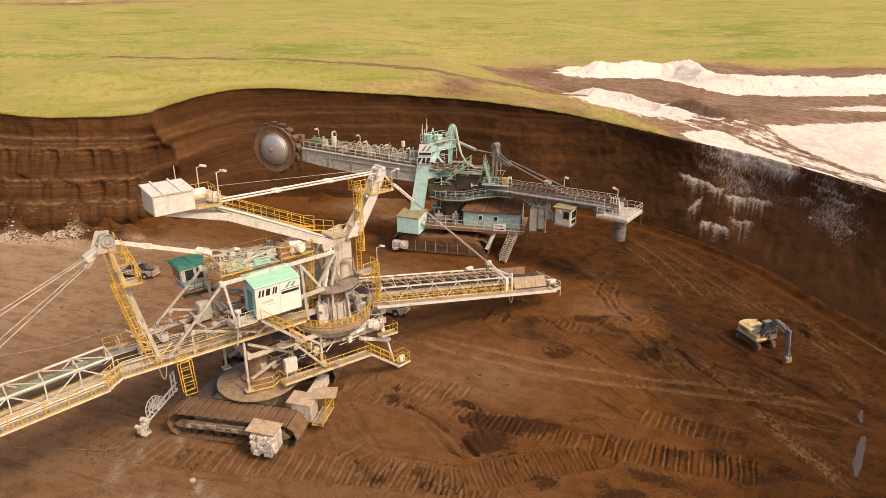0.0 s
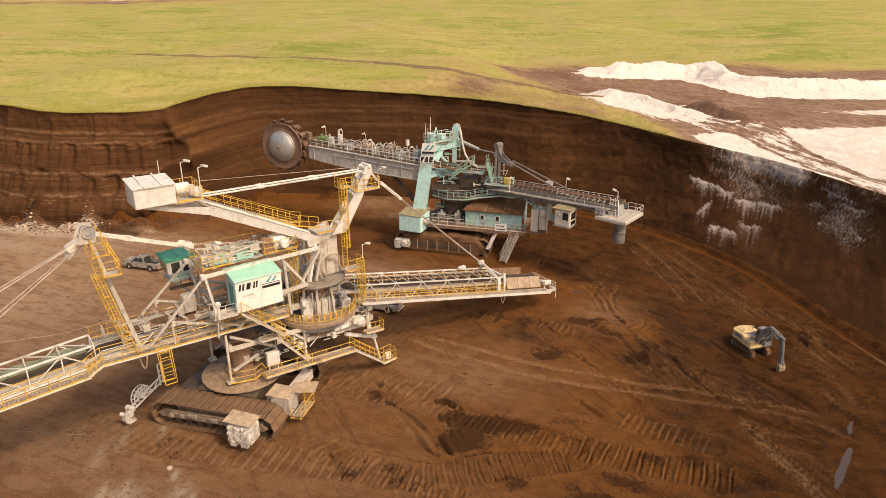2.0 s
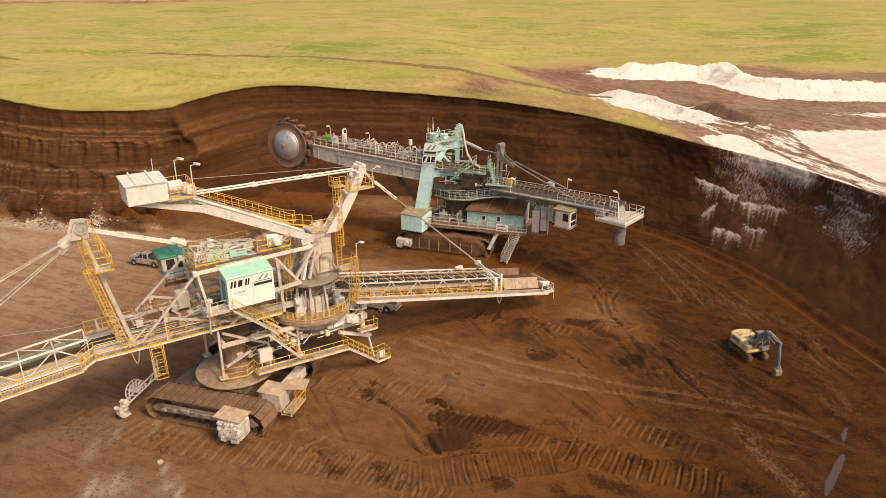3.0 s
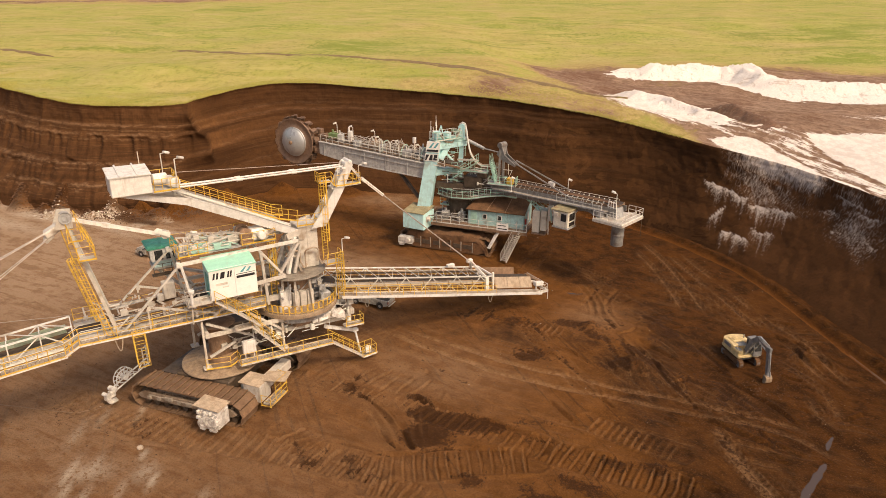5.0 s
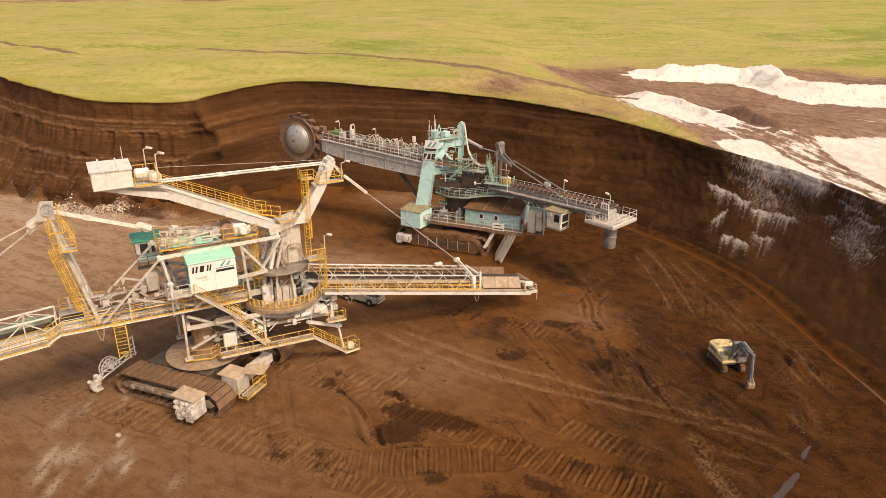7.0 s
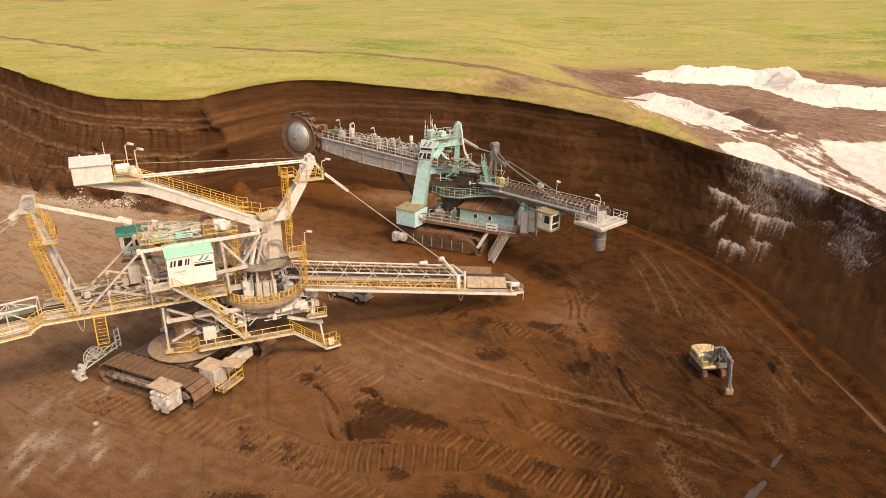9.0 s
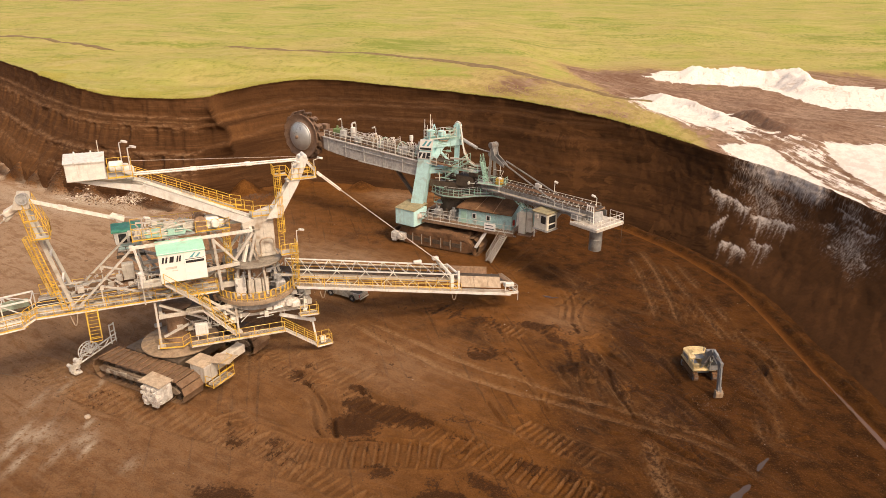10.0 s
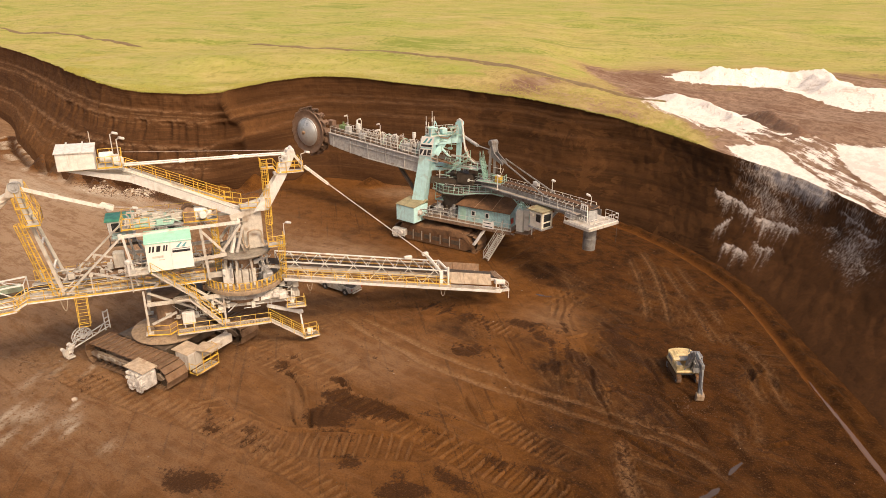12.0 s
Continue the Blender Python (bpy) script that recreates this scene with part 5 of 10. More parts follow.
def crawler(parent, m, length, width, height, label, body_mat=M_CRAWL):
    """A crawler track: side frames with rollers, a mesh for every shoe."""
    r = height / 2 - 0.06
    half = length / 2 - r
    body = Shape(m)
    for s in (-1, 1):
        y = s * width * 0.36
        poly = [(-half - r * 0.25, y, r * 0.82), (half + r * 0.1, y, r * 0.82), (half + r * 0.45, y, r * 1.05), (half, y, r * 1.42), (-half, y, r * 1.42), (-half - r * 0.5, y, r * 1.1)]
        body.slab(poly, 0.22 * -s)
        for k in range(6):
            q = -half * 0.95 + 2 * half * 0.95 * k / 5
            body.bar((q, y - 0.02 * s, r * 0.75), (q + 0.25, y - 0.02 * s, r * 1.5), 0.12, 0.16)
    body.box((0, 0, height * 0.5), (length * 0.66, width * 0.36, height * 0.34), 0.08)
    ob = part("crawler", body, body_mat, parent, label)
    gear = Shape(m)
    for i in range(8):
        q = -length * 0.34 + length * 0.092 * i
        if i % 2:
            gear.lathe([(0.08, -0.10), (0.17 + 0.03 * (i % 3), -0.08), (0.17 + 0.03 * (i % 3), 0.25)], 12, (q, -width * 0.47, r * 1.08), "y")
        else:
            gear.box((q, -width * 0.47, r * (1.02 + 0.1 * (i % 3))), (0.42 + 0.2 * (i % 3), 0.22, 0.36), 0.05)
    gear.bar((-length * 0.34, -width * 0.48, r * 1.28), (length * 0.3, -width * 0.48, r * 1.22), 0.07, n=6)
    part("frame_fitting", gear, M_CRUST, ob, "pale crusted fittings on the track frame")
    rollers = max(5, int(length / 1.1))
    for i in range(rollers):
        x = -half + 2 * half * i / (rollers - 1)
        part("roller", Shape(m).lathe([(0.1, -width * 0.30), (0.28, -width * 0.30), (0.28, width * 0.30), (0.1, width * 0.30)], 12, (x, 0, 0.44), "y"), M_DARK, ob, smooth=True)
    for s in (-1, 1):
        part("sprocket", Shape(m).lathe([(0.15, -width * 0.30), (r * 0.5, -width * 0.28), (r * 0.62, 0), (r * 0.5, width * 0.28), (0.15, width * 0.30)], 10, (s * half, 0, r + 0.06), "y"), M_DARK, ob)
    around = 4 * half + 2 * math.pi * r
    n = round(around / 0.74)
    pitch = around / n
    sh = Shape()
    sh.box((0, 0, 0), (pitch * 0.96, width, 0.13), 0.03, 0, -7)
    sh.box((pitch * 0.40, 0, 0.08), (0.12, width * 0.98, 0.10), 0.03)
    sh.box((-pitch * 0.2, 0, -0.09), (pitch * 0.4, width * 0.5, 0.1), 0.02)
    me = bpy.data.meshes.new("shoe")
    me.from_pydata(sh.v, [], sh.f)
    me.materials.append(M_SHOE)
    for i in range(n):
        d = i * pitch
        if d < 2 * half:
            x, z, a = half - d, 2 * r + 0.06, math.pi
        elif d < 2 * half + math.pi * r:
            b = (d - 2 * half) / r
            x, z, a = -half - r * math.sin(b), r + 0.06 + r * math.cos(b), math.pi + b
        elif d < 4 * half + math.pi * r:
            x, z, a = -half + d - 2 * half - math.pi * r, 0.06, 0.0
        else:
            b = (d - 4 * half - math.pi * r) / r
            x, z, a = half + r * math.sin(b), r + 0.06 - r * math.cos(b), b
        # the shoe's outer side points away from the middle
        turn = Matrix.Rotation(-a + math.pi, 4, "Y")
        part("shoe", me, M_SHOE, ob).matrix_local = m @ Matrix.Translation((x, 0, z)) @ turn
    return ob


# ---- the belt wagon: two crawlers, a receiving boom and a discharge boom ----
WAGON = pose(-16, 53, 0, 0, 0, 39.5)
wagon = thing("belt_wagon", WAGON, "off-white mobile belt wagon with yellow railings and turquoise cabins", "mining machine")
INV = WAGON.inverted()


def in_wagon(x, y, z=0.0, turn=0.0):
    return INV @ pose(x, y, z, 0, 0, turn)


near_track = in_wagon(-17.15, 48.0, 0, -11)
far_track = in_wagon(-15.4, 57.3, 0, -11)
crawler(wagon, near_track, 11.3, 2.4, 2.35, "long steel crawler track caked with brown mud")
crawler(wagon, far_track, 11.3, 2.4, 2.35, "long steel crawler track caked with brown mud")
UC = in_wagon(-16.3, 52.3, 0, -11)
part("undercarriage", Shape(UC).box((0, 0, 1.9), (5.6, 6.2, 1.3), 0.12).box((0, -3.6, 1.7), (3.2, 2.2, 1.0), 0.1).box((0, 3.6, 1.7), (3.2, 2.2, 1.0), 0.1)
     .slab([(-5.2, -2.2, 1.4), (-2.4, -2.4, 1.5), (-2.4, 2.4, 1.5), (-5.2, 2.2, 1.4)], 0.25), M_DARK, wagon, "mud-stained steel undercarriage frame")
part("slew_base", Shape(UC).lathe([(2.6, 2.2), (2.6, 2.7), (2.3, 2.72)], 40), M_DARK, wagon, smooth=True)
part("slew_disc", Shape(UC).lathe([(1.2, 2.72), (3.5, 2.66), (3.56, 2.7), (3.56, 2.8), (3.5, 2.84), (2.3, 3.1), (1.2, 3.12)], 64, cap=False), M_TAN, wagon, "round brown dusty steel slewing disc")
ribs = Shape(UC)
for i in range(24):
    a = 2 * math.pi * i / 24
    ribs.bar((2.35 * math.cos(a), 2.35 * math.sin(a), 3.11), (3.5 * math.cos(a), 3.5 * math.sin(a), 2.87), 0.035, 0.04)
part("disc_ribs", ribs, M_TAN, wagon)
part("slew_column", Shape(UC).lathe([(1.5, 3.05), (1.5, 3.4), (1.05, 3.6), (1.05, 6.2), (1.5, 6.5)], 40), M_RUST, wagon, smooth=True)
# drive gearbox and small house on the near crawler
gb = part("gearbox", Shape(near_track).box((3.5, -2.0, 1.55), (2.2, 1.5, 1.7), 0.18).box((3.7, -2.5, 1.2), (1.3, 0.8, 1.0), 0.2).lathe([(0.5, -3.0), (0.55, -2.9), (0.55, -2.3)], 16, (3.1, 0, 1.2), "y")
          .lathe([(0.35, -3.1), (0.4, -3.0), (0.4, -2.3)], 14, (4.2, 0, 1.5), "y").line([(2.7, -2.85, 1.9), (3.2, -3.0, 1.4), (4.0, -2.95, 2.0), (4.4, -2.8, 1.3)], 0.09)
          .box((3.0, -2.85, 0.9), (0.5, 0.4, 0.5), 0.06).box((4.0, -2.85, 0.75), (0.7, 0.3, 0.4), 0.06), M_CONC, wagon, "pale crusted drive gearbox on the crawler")
gear_rng = random.Random(8)
gd = Shape(near_track)
for x, z, r in ((2.9, 1.35, 0.3), (3.75, 1.05, 0.26), (4.25, 1.6, 0.34), (3.4, 1.95, 0.2)):
    gd.lathe([(r * 0.5, -3.05), (r * 0.85, -3.0), (r, -2.85), (r, -2.5), (r * 1.1, -2.48), (r * 1.1, -2.35)], 16, (x, 0, z), "y")
for _ in range(46):
    x, z, q = gear_rng.uniform(2.5, 4.6), gear_rng.uniform(0.75, 2.3), gear_rng.uniform(0.08, 0.26)
    gd.box((x, -2.75 - 0.2 * gear_rng.random(), z), (q, 0.3, q * gear_rng.uniform(0.6, 1.6)), 0.03, gear_rng.uniform(-20, 20))
for _ in range(9):
    x, z = gear_rng.uniform(2.5, 4.3), gear_rng.uniform(0.9, 2.2)
    gd.line([(x, -3.0, z), (x + 0.3, -3.12, z - 0.2), (x + gear_rng.uniform(0.3, 0.7), -3.0, z + gear_rng.uniform(-0.5, 0.3))], 0.06, 5)
part("gear_casing", gd, M_CONC, gb, "whitish crusted gear casings and pipes", smooth=True)
part("cover_plate", Shape(near_track).box((3.4, -1.95, 2.62), (2.5, 1.7, 0.08), 0.02, 0, 4).box((3.4, -1.2, 2.45), (2.3, 0.08, 0.3), 0.01), M_BEIGE, gb, "bleached sheet cover")
house = part("drive_house", Shape(near_track).box((5.25, 1.9, 2.05), (1.7, 1.6, 1.6), 0.05).box((4.2, 2.3, 1.7), (1.2, 1.0, 1.0), 0.06), M_GREY, wagon, "small grey drive housing")
part("roof_plate", Shape(near_track).box((5.0, 2.0, 2.92), (2.1, 1.9, 0.07), 0.02, 0, 3).box((6.6, 3.0, 2.98), (2.2, 1.7, 0.06), 0.02, 12, -3), M_BEIGE, house)
walkway(wagon, (6.6, 1.4, 1.1), (6.6, 3.6, 1.1), 0.9, M_GREY, near_track)
railing(wagon, [(6.2, 1.0, 1.1), (7.1, 1.0, 1.1), (7.1, 3.7, 1.1)], M_YELLOW, near_track, gap=0.9)
railing(wagon, [(7.1, 1.9, 2.0), (7.1, 3.7, 2.0), (6.2, 3.9, 2.0)], M_YELLOW, near_track, gap=0.8)
# axle beam between the crawlers at the front
part("tie_beam", Shape(UC).box((5.0, 0.2, 1.7), (1.0, 5.2, 0.9), 0.08), M_GREY, wagon)
# cable reel on its arm
reel = part("reel_arm", Shape().bar((-6.4, 4.1, 2.5), (-10.0, 1.8, 1.5), 0.1, 0.1).bar((-6.4, 4.1, 1.9), (-10.0, 1.8, 1.0), 0.1, 0.1).bar((-6.9, 3.9, 3.6), (-6.9, 3.9, 1.5), 0.12).bar((-6.5, 4.3, 3.6), (-6.5, 4.3, 1.5), 0.12).bar((-6.9, 3.9, 3.5), (-6.5, 4.3, 3.5), 0.1)
            .bar((-6.9, 3.9, 2.8), (-6.5, 4.3, 2.8), 0.1), M_WHITE, wagon, "pale lattice arm carrying a cable reel")
for k in range(6):
    f, g = k / 6, (k + 1) / 6
    part("lacing", Shape().bar((-6.4 - 3.6 * f, 4.1 - 2.3 * f, 2.5 - f if k % 2 else 1.9 - 0.9 * f), (-6.4 - 3.6 * g, 4.1 - 2.3 * g, 1.9 - 0.9 * g if k % 2 else 2.5 - g), 0.07), M_WHITE, reel)
RW = pose(-8.9, 2.3, 2.0, 0, 0, 32)
wheel = Shape(RW)
for y in (-0.2, 0.2):
    wheel.line([(0.92 * math.cos(a), y, 0.92 * math.sin(a)) for a in np.linspace(-0.1 * math.pi, 1.15 * math.pi, 22)], 0.1, 5)
    wheel.line([(0.6 * math.cos(a), y, 0.6 * math.sin(a)) for a in np.linspace(-0.1 * math.pi, 1.15 * math.pi, 18)], 0.07, 5)
    for a in np.linspace(0, math.pi, 7):
        wheel.bar((0.15 * math.cos(a), y, 0.15 * math.sin(a)), (0.92 * math.cos(a), y, 0.92 * math.sin(a)), 0.06)
wheel.lathe([(0.2, -0.3), (0.2, 0.3)], 12, axis="y")
part("reel_wheel", wheel, M_WHITE, reel, "half-round spoked cable guide wheel")
hd = Shape(pose(-10.2, 1.7, 0, 0, 0, 32))
hd.box((0.1, 0, 1.0), (0.5, 0.5, 0.6), 0.06).box((-0.35, 0.1, 0.75), (0.4, 0.45, 0.5), 0.06).box((0.0, -0.1, 0.3), (0.75, 0.6, 0.22), 0.05).lathe([(0.1, -0.4), (0.24, -0.38), (0.24, 0.38), (0.1, 0.4)], 14, (0.25, 0, 1.4), "y").lathe([(0.08, -0.35), (0.18, -0.33), (0.18, 0.33), (0.08, 0.35)], 12, (-0.5, 0, 1.2), "y")
hd.line([(-0.5, -0.3, 1.2), (-0.75, -0.35, 0.9), (-0.6, -0.3, 0.5)], 0.06, 5).line([(0.3, -0.35, 1.4), (0.0, -0.4, 0.9), (0.3, -0.35, 0.4)], 0.06, 5).bar((-0.15, 0, 0.15), (-0.15, 0, 1.2), 0.14)
part("reel_head", hd, M_CONC, reel, "pale crusted cable head with small rollers")
# portal legs between the slewing disc and the deck
for s, w, z1 in ((-2.45, -2.35, 7.9), (-2.45, 2.35, 7.9), (4.6, -2.35, 7.6), (4.6, 2.35, 7.6)):
    part("leg", Shape().bar((s, w, 3.3), (s, w, z1), 0.19, 0.2).box((s, w, 3.35), (0.7, 0.7, 0.14), 0.03), M_GREY, wagon)
for w in (-2.35, 2.35):
    part("brace", Shape().bar((-2.1, w, 7.6), (1.8, w, 5.4), 0.19, 0.2), M_GREY, wagon)
    part("brace", Shape().bar((4.6, w, 5.2), (1.8, w, 7.6), 0.19, 0.2), M_GREY, wagon)
    part("ring_beam", Shape().bar((-2.3, w, 6.4), (6.5, w, 6.2), 0.24, 0.34), M_GREY, wagon)
    part("ring_beam", Shape().bar((-2.1, w, 4.3), (0.2, w, 5.2), 0.19, 0.2), M_GREY, wagon)
part("cross_beam", Shape().bar((-2.1, -2.4, 6.4), (-2.1, 2.4, 6.4), 0.32, 0.5).bar((4.6, -2.4, 6.2), (4.6, 2.4, 6.2), 0.32, 0.5), M_GREY, wagon)
# low maintenance walk with its end stair
walkway(wagon, (0.1, -3.55, 3.6), (8.7, -3.75, 3.42), 1.0, M_GREY)
railing(wagon, [(0.1, -4.05, 3.62), (8.7, -4.22, 3.44)], M_YELLOW)
railing(wagon, [(0.1, -4.05, 3.62), (0.1, -3.1, 3.62)], M_YELLOW, gap=0.9)
railing(wagon, [(-2.6, -2.7, 3.3), (-0.6, -3.2, 3.3), (0.1, -3.1, 3.6)], M_YELLOW)
stair(wagon, (12.0, -3.4, 0.75), (8.7, -3.7, 3.42), 0.85, M_GREY, M_YELLOW)
walkway(wagon, (11.9, -3.3, 0.7), (13.5, -3.1, 0.7), 1.1, M_WHITE)
railing(wagon, [(11.9, -3.85, 0.72), (13.5, -3.65, 0.72), (13.5, -2.55, 0.72), (11.9, -2.75, 0.72)], M_YELLOW, gap=0.8)
part("stair_hanger", Shape().bar((8.7, -2.4, 4.4), (12.0, -2.0, 2.9), 0.28, 0.3).bar((12.0, -2.0, 2.9), (12.1, -2.9, 0.8), 0.16).box((12.0, -2.0, 2.95), (0.6, 0.5, 0.3), 0.05), M_WHITE, wagon)
part("switch_box", Shape().box((12.6, -3.6, 1.35), (0.55, 0.25, 0.7), 0.03, -4), M_WHITE, wagon, "small white switch box on the railing")
part("control_cabinet", Shape().box((1.2, -3.0, 4.72), (1.15, 0.45, 1.25), 0.04).bar((0.8, -3.05, 3.6), (0.8, -3.05, 4.2), 0.08).bar((1.6, -3.05, 3.6), (1.6, -3.05, 4.2), 0.08), M_WHITE, wagon, "white control cabinet on the low walk")
stair(wagon, (4.2, -3.3, 3.7), (1.5, -3.3, 6.9), 0.85, M_GREY, M_YELLOW)
walkway(wagon, (1.6, -3.3, 6.95), (0.2, -3.3, 6.95), 0.9, M_GREY)
stair(wagon, (2.2, -3.6, 7.0), (-1.4, -3.6, 10.2), 0.85, M_GREY, M_YELLOW)
# transfer machinery low under the discharge ring
part("transfer_frame", Shape().bar((4.0, -2.0, 5.0), (11.6, -2.0, 4.6), 0.3, 0.4).bar((4.0, 1.8, 5.0), (11.6, 1.8, 4.6), 0.3, 0.4).bar((11.4, -2.3, 4.6), (11.4, 2.0, 4.6), 0.3, 0.35).bar((7.8, -2.3, 4.8), (7.8, 2.0, 4.8), 0.25, 0.35), M_GREY, wagon)
conveyor(wagon, [(2.0, 0, 5.4), (11.8, 0, 5.0)], 0.8)
part("drive_motor", Shape().lathe([(0.3, -1.2), (0.42, -1.1), (0.42, 0.3), (0.3, 0.4)], 16, (6.9, -2.3, 5.5), "x").box((7.8, -2.2, 5.5), (0.7, 0.8, 0.9), 0.1), M_RUST, wagon, "rusty belt drive motor")
part("gear_housing", Shape().box((9.2, -2.2, 5.55), (1.7, 0.9, 0.8), 0.14).box((10.3, -2.3, 5.35), (0.9, 1.1, 0.7), 0.12).lathe([(0.3, -0.4), (0.35, 0.5)], 14, (9.6, -2.6, 5.7), "y"), M_CONC, wagon, "pale gear housing beside the belt")
part("guard_sheet", Shape().slab([(8.1, -2.7, 5.2), (9.0, -2.7, 5.3), (8.9, -2.3, 6.2), (8.2, -2.3, 6.1)], 0.04), M_WHITE, wagon)
part("end_pulley", Shape().lathe([(0.35, -1.4), (0.45, -1.3), (0.45, 1.3), (0.35, 1.4)], 18, (11.7, 0, 5.0), "y").box((11.8, -1.6, 4.9), (0.7, 0.4, 0.6), 0.06), M_GREY, wagon)
walkway(wagon, (10.6, -2.9, 4.2), (12.4, -2.9, 4.1), 0.7, M_GREY)
railing(wagon, [(10.6, -3.25, 4.2), (12.4, -3.25, 4.1), (12.4, -2.5, 4.1)], M_YELLOW, gap=0.9)
# receiving deck
part("deck_girder", Shape().bar((-11.9, -1.35, 8.35), (5.2, -1.35, 8.1), 0.28, 0.5), M_GREY, wagon)
part("deck_girder", Shape().bar((-11.9, 1.35, 8.35), (5.2, 1.35, 8.1), 0.28, 0.5), M_GREY, wagon)
walkway(wagon, (-11.8, -2.1, 8.35), (3.2, -2.15, 8.1), 0.95, M_WHITE)
railing(wagon, [(-11.8, -2.6, 8.4), (3.2, -2.65, 8.15)], M_YELLOW)
walkway(wagon, (-11.8, 2.1, 8.35), (3.2, 2.15, 8.1), 0.9, M_GREY)
railing(wagon, [(-11.8, 2.6, 8.4), (3.2, 2.6, 8.15)], M_YELLOW)
conveyor(wagon, [(-35, 0, 6.6), (-12, 0, 8.35), (4.5, 0, 9.4)], 0.75, side=M_GREY)
part("chute_plate", Shape().slab([(-9.5, -1.2, 8.5), (-3.5, -1.2, 8.9), (-3.5, -0.95, 9.7), (-9.5, -0.95, 9.3)], 0.05).slab([(-9.5, 1.2, 8.5), (-3.5, 1.2, 8.9), (-3.5, 0.95, 9.7), (-9.5, 0.95, 9.3)], 0.05), M_RUST, wagon, "rust-brown conveyor side plates")
lad = part("ladder_shaft", Shape().bar((-8.0, -2.65, 8.6), (-8.0, -3.3, 5.9), 0.05).bar((-7.1, -2.65, 8.6), (-7.1, -3.3, 5.9), 0.05).bar((-8.0, -3.5, 8.6), (-8.0, -3.9, 5.9), 0.05).bar((-7.1, -3.5, 8.6), (-7.1, -3.9, 5.9), 0.05)
           .bar((-8.0, -3.9, 5.9), (-7.1, -3.9, 5.9), 0.05).bar((-8.0, -3.3, 5.9), (-7.1, -3.3, 5.9), 0.05), M_YELLOW, wagon, "yellow caged ladder hanging below the deck")
for z in (6.3, 6.9, 7.5, 8.1, 8.6):
    part("hoop", Shape().bar((-8.0, -3.5 - (8.6 - z) * 0.15, z), (-7.1, -3.5 - (8.6 - z) * 0.15, z), 0.04).bar((-8.0, -2.65 - (8.6 - z) * 0.24, z), (-7.1, -2.65 - (8.6 - z) * 0.24, z), 0.04), M_YELLOW, lad)
# receiving boom, falling gently outwards
zb = lambda s: 7.95 + 0.085 * (s + 12)
zt = lambda s: zb(s) + 1.75
truss(wagon, lambda s: -0.35, zb, zt, -12.1, -35.0, 1.0, 2.35, M_WHITE, 0.125, 0.085)
walkway(wagon, (-12.8, -1.9, zb(-12.8) - 0.25), (-35, -1.9, zb(-35) - 0.25), 1.05, M_WHITE)
railing(wagon, [(-12.6, -2.45, zb(-12.6) - 0.2), (-35, -2.45, zb(-35) - 0.2)], M_YELLOW, gap=1.55)
walkway(wagon, (-12.9, -2.0, 7.75), (-11.8, -2.1, 8.4), 1.0, M_WHITE)
railing(wagon, [(-12.9, -2.5, 7.75), (-11.8, -2.6, 8.4)], M_YELLOW, gap=0.8)
railing(wagon, [(-12.9, -1.4, 7.75), (-11.8, -1.5, 8.4)], M_YELLOW, gap=0.8)
net = Shape()
ns = 46
for i in range(ns):
    a, b = -34 + 21.5 * i / ns, -34 + 21.5 * (i + 1) / ns
    wv = lambda s: 0.12 * math.sin(s * 2.1) + 0.08 * math.sin(s * 5.3)
    net.slab([(a, 0.55, zb(a) + 0.35), (b, 0.55, zb(b) + 0.35), (b, 0.1 + wv(b), zt(b) - 0.28), (a, 0.1 + wv(a), zt(a) - 0.28)], 0.02)
part("net_cover", net, M_NET, wagon, "pale green dust net over the belt")
# left mast with pulleys, ladder and two platforms
for w0, w1 in ((-1.95, -1.5), (1.25, -0.4)):
    part("mast_leg", Shape().bar((-8.9, w0, 8.5), (-11.0, w1, 18.2), 0.25, 0.27), M_GREY, wagon)
for f in (0.25, 0.5, 0.75):
    part("cross_member", Shape().bar((-8.9 - 2.1 * f, -1.95 + 0.45 * f, 8.5 + 9.7 * f), (-8.9 - 2.1 * f, 1.25 - 1.65 * f, 8.5 + 9.7 * f), 0.18), M_WHITE, wagon)
pul = part("pulley_head", Shape().box((-11.2, -1.0, 18.15), (0.7, 1.3, 0.45), 0.06).slab([(-11.9, -1.75, 17.9), (-10.6, -1.75, 17.9), (-10.5, -1.75, 19.0), (-11.4, -1.75, 19.1)], 0.08).slab([(-11.9, -0.3, 17.9), (-10.6, -0.3, 17.9), (-10.5, -0.3, 19.0), (-11.4, -0.3, 19.1)], 0.08), M_GREY, wagon)
for w in (-1.5, -0.75):
    part("pulley", Shape().lathe([(0.12, -0.14), (0.2, -0.14), (0.18, -0.06), (0.34, -0.06), (0.4, -0.1), (0.36, 0), (0.4, 0.1), (0.34, 0.06), (0.18, 0.06), (0.12, 0.14)], 24, (-11.0, w, 18.6), "y"), M_STEEL, pul, smooth=True)
w, r = -1.85, 0.46
part("sheave", Shape().lathe([(0.12, -0.1), (0.2, -0.12), (0.2, -0.05), (r * 0.8, -0.04), (r, -0.12), (r * 0.9, 0), (r, 0.12), (r * 0.8, 0.04), (0.2, 0.05)], 28, (-11.0, w, 18.75), "y"), M_STEEL, pul, "grey steel rope sheave", smooth=True)
part("rope_block", Shape().box((-12.0, -1.1, 17.7), (1.2, 1.0, 0.55), 0.1, 0, -28).box((-12.3, -1.1, 17.2), (0.8, 0.7, 0.4), 0.08, 0, -40), M_GREY, wagon, "grey rope block below the mast head")
ladder(wagon, (-9.5, -2.35, 8.6), (-11.0, -2.15, 15.6), M_YELLOW, (-0.6, -0.8))
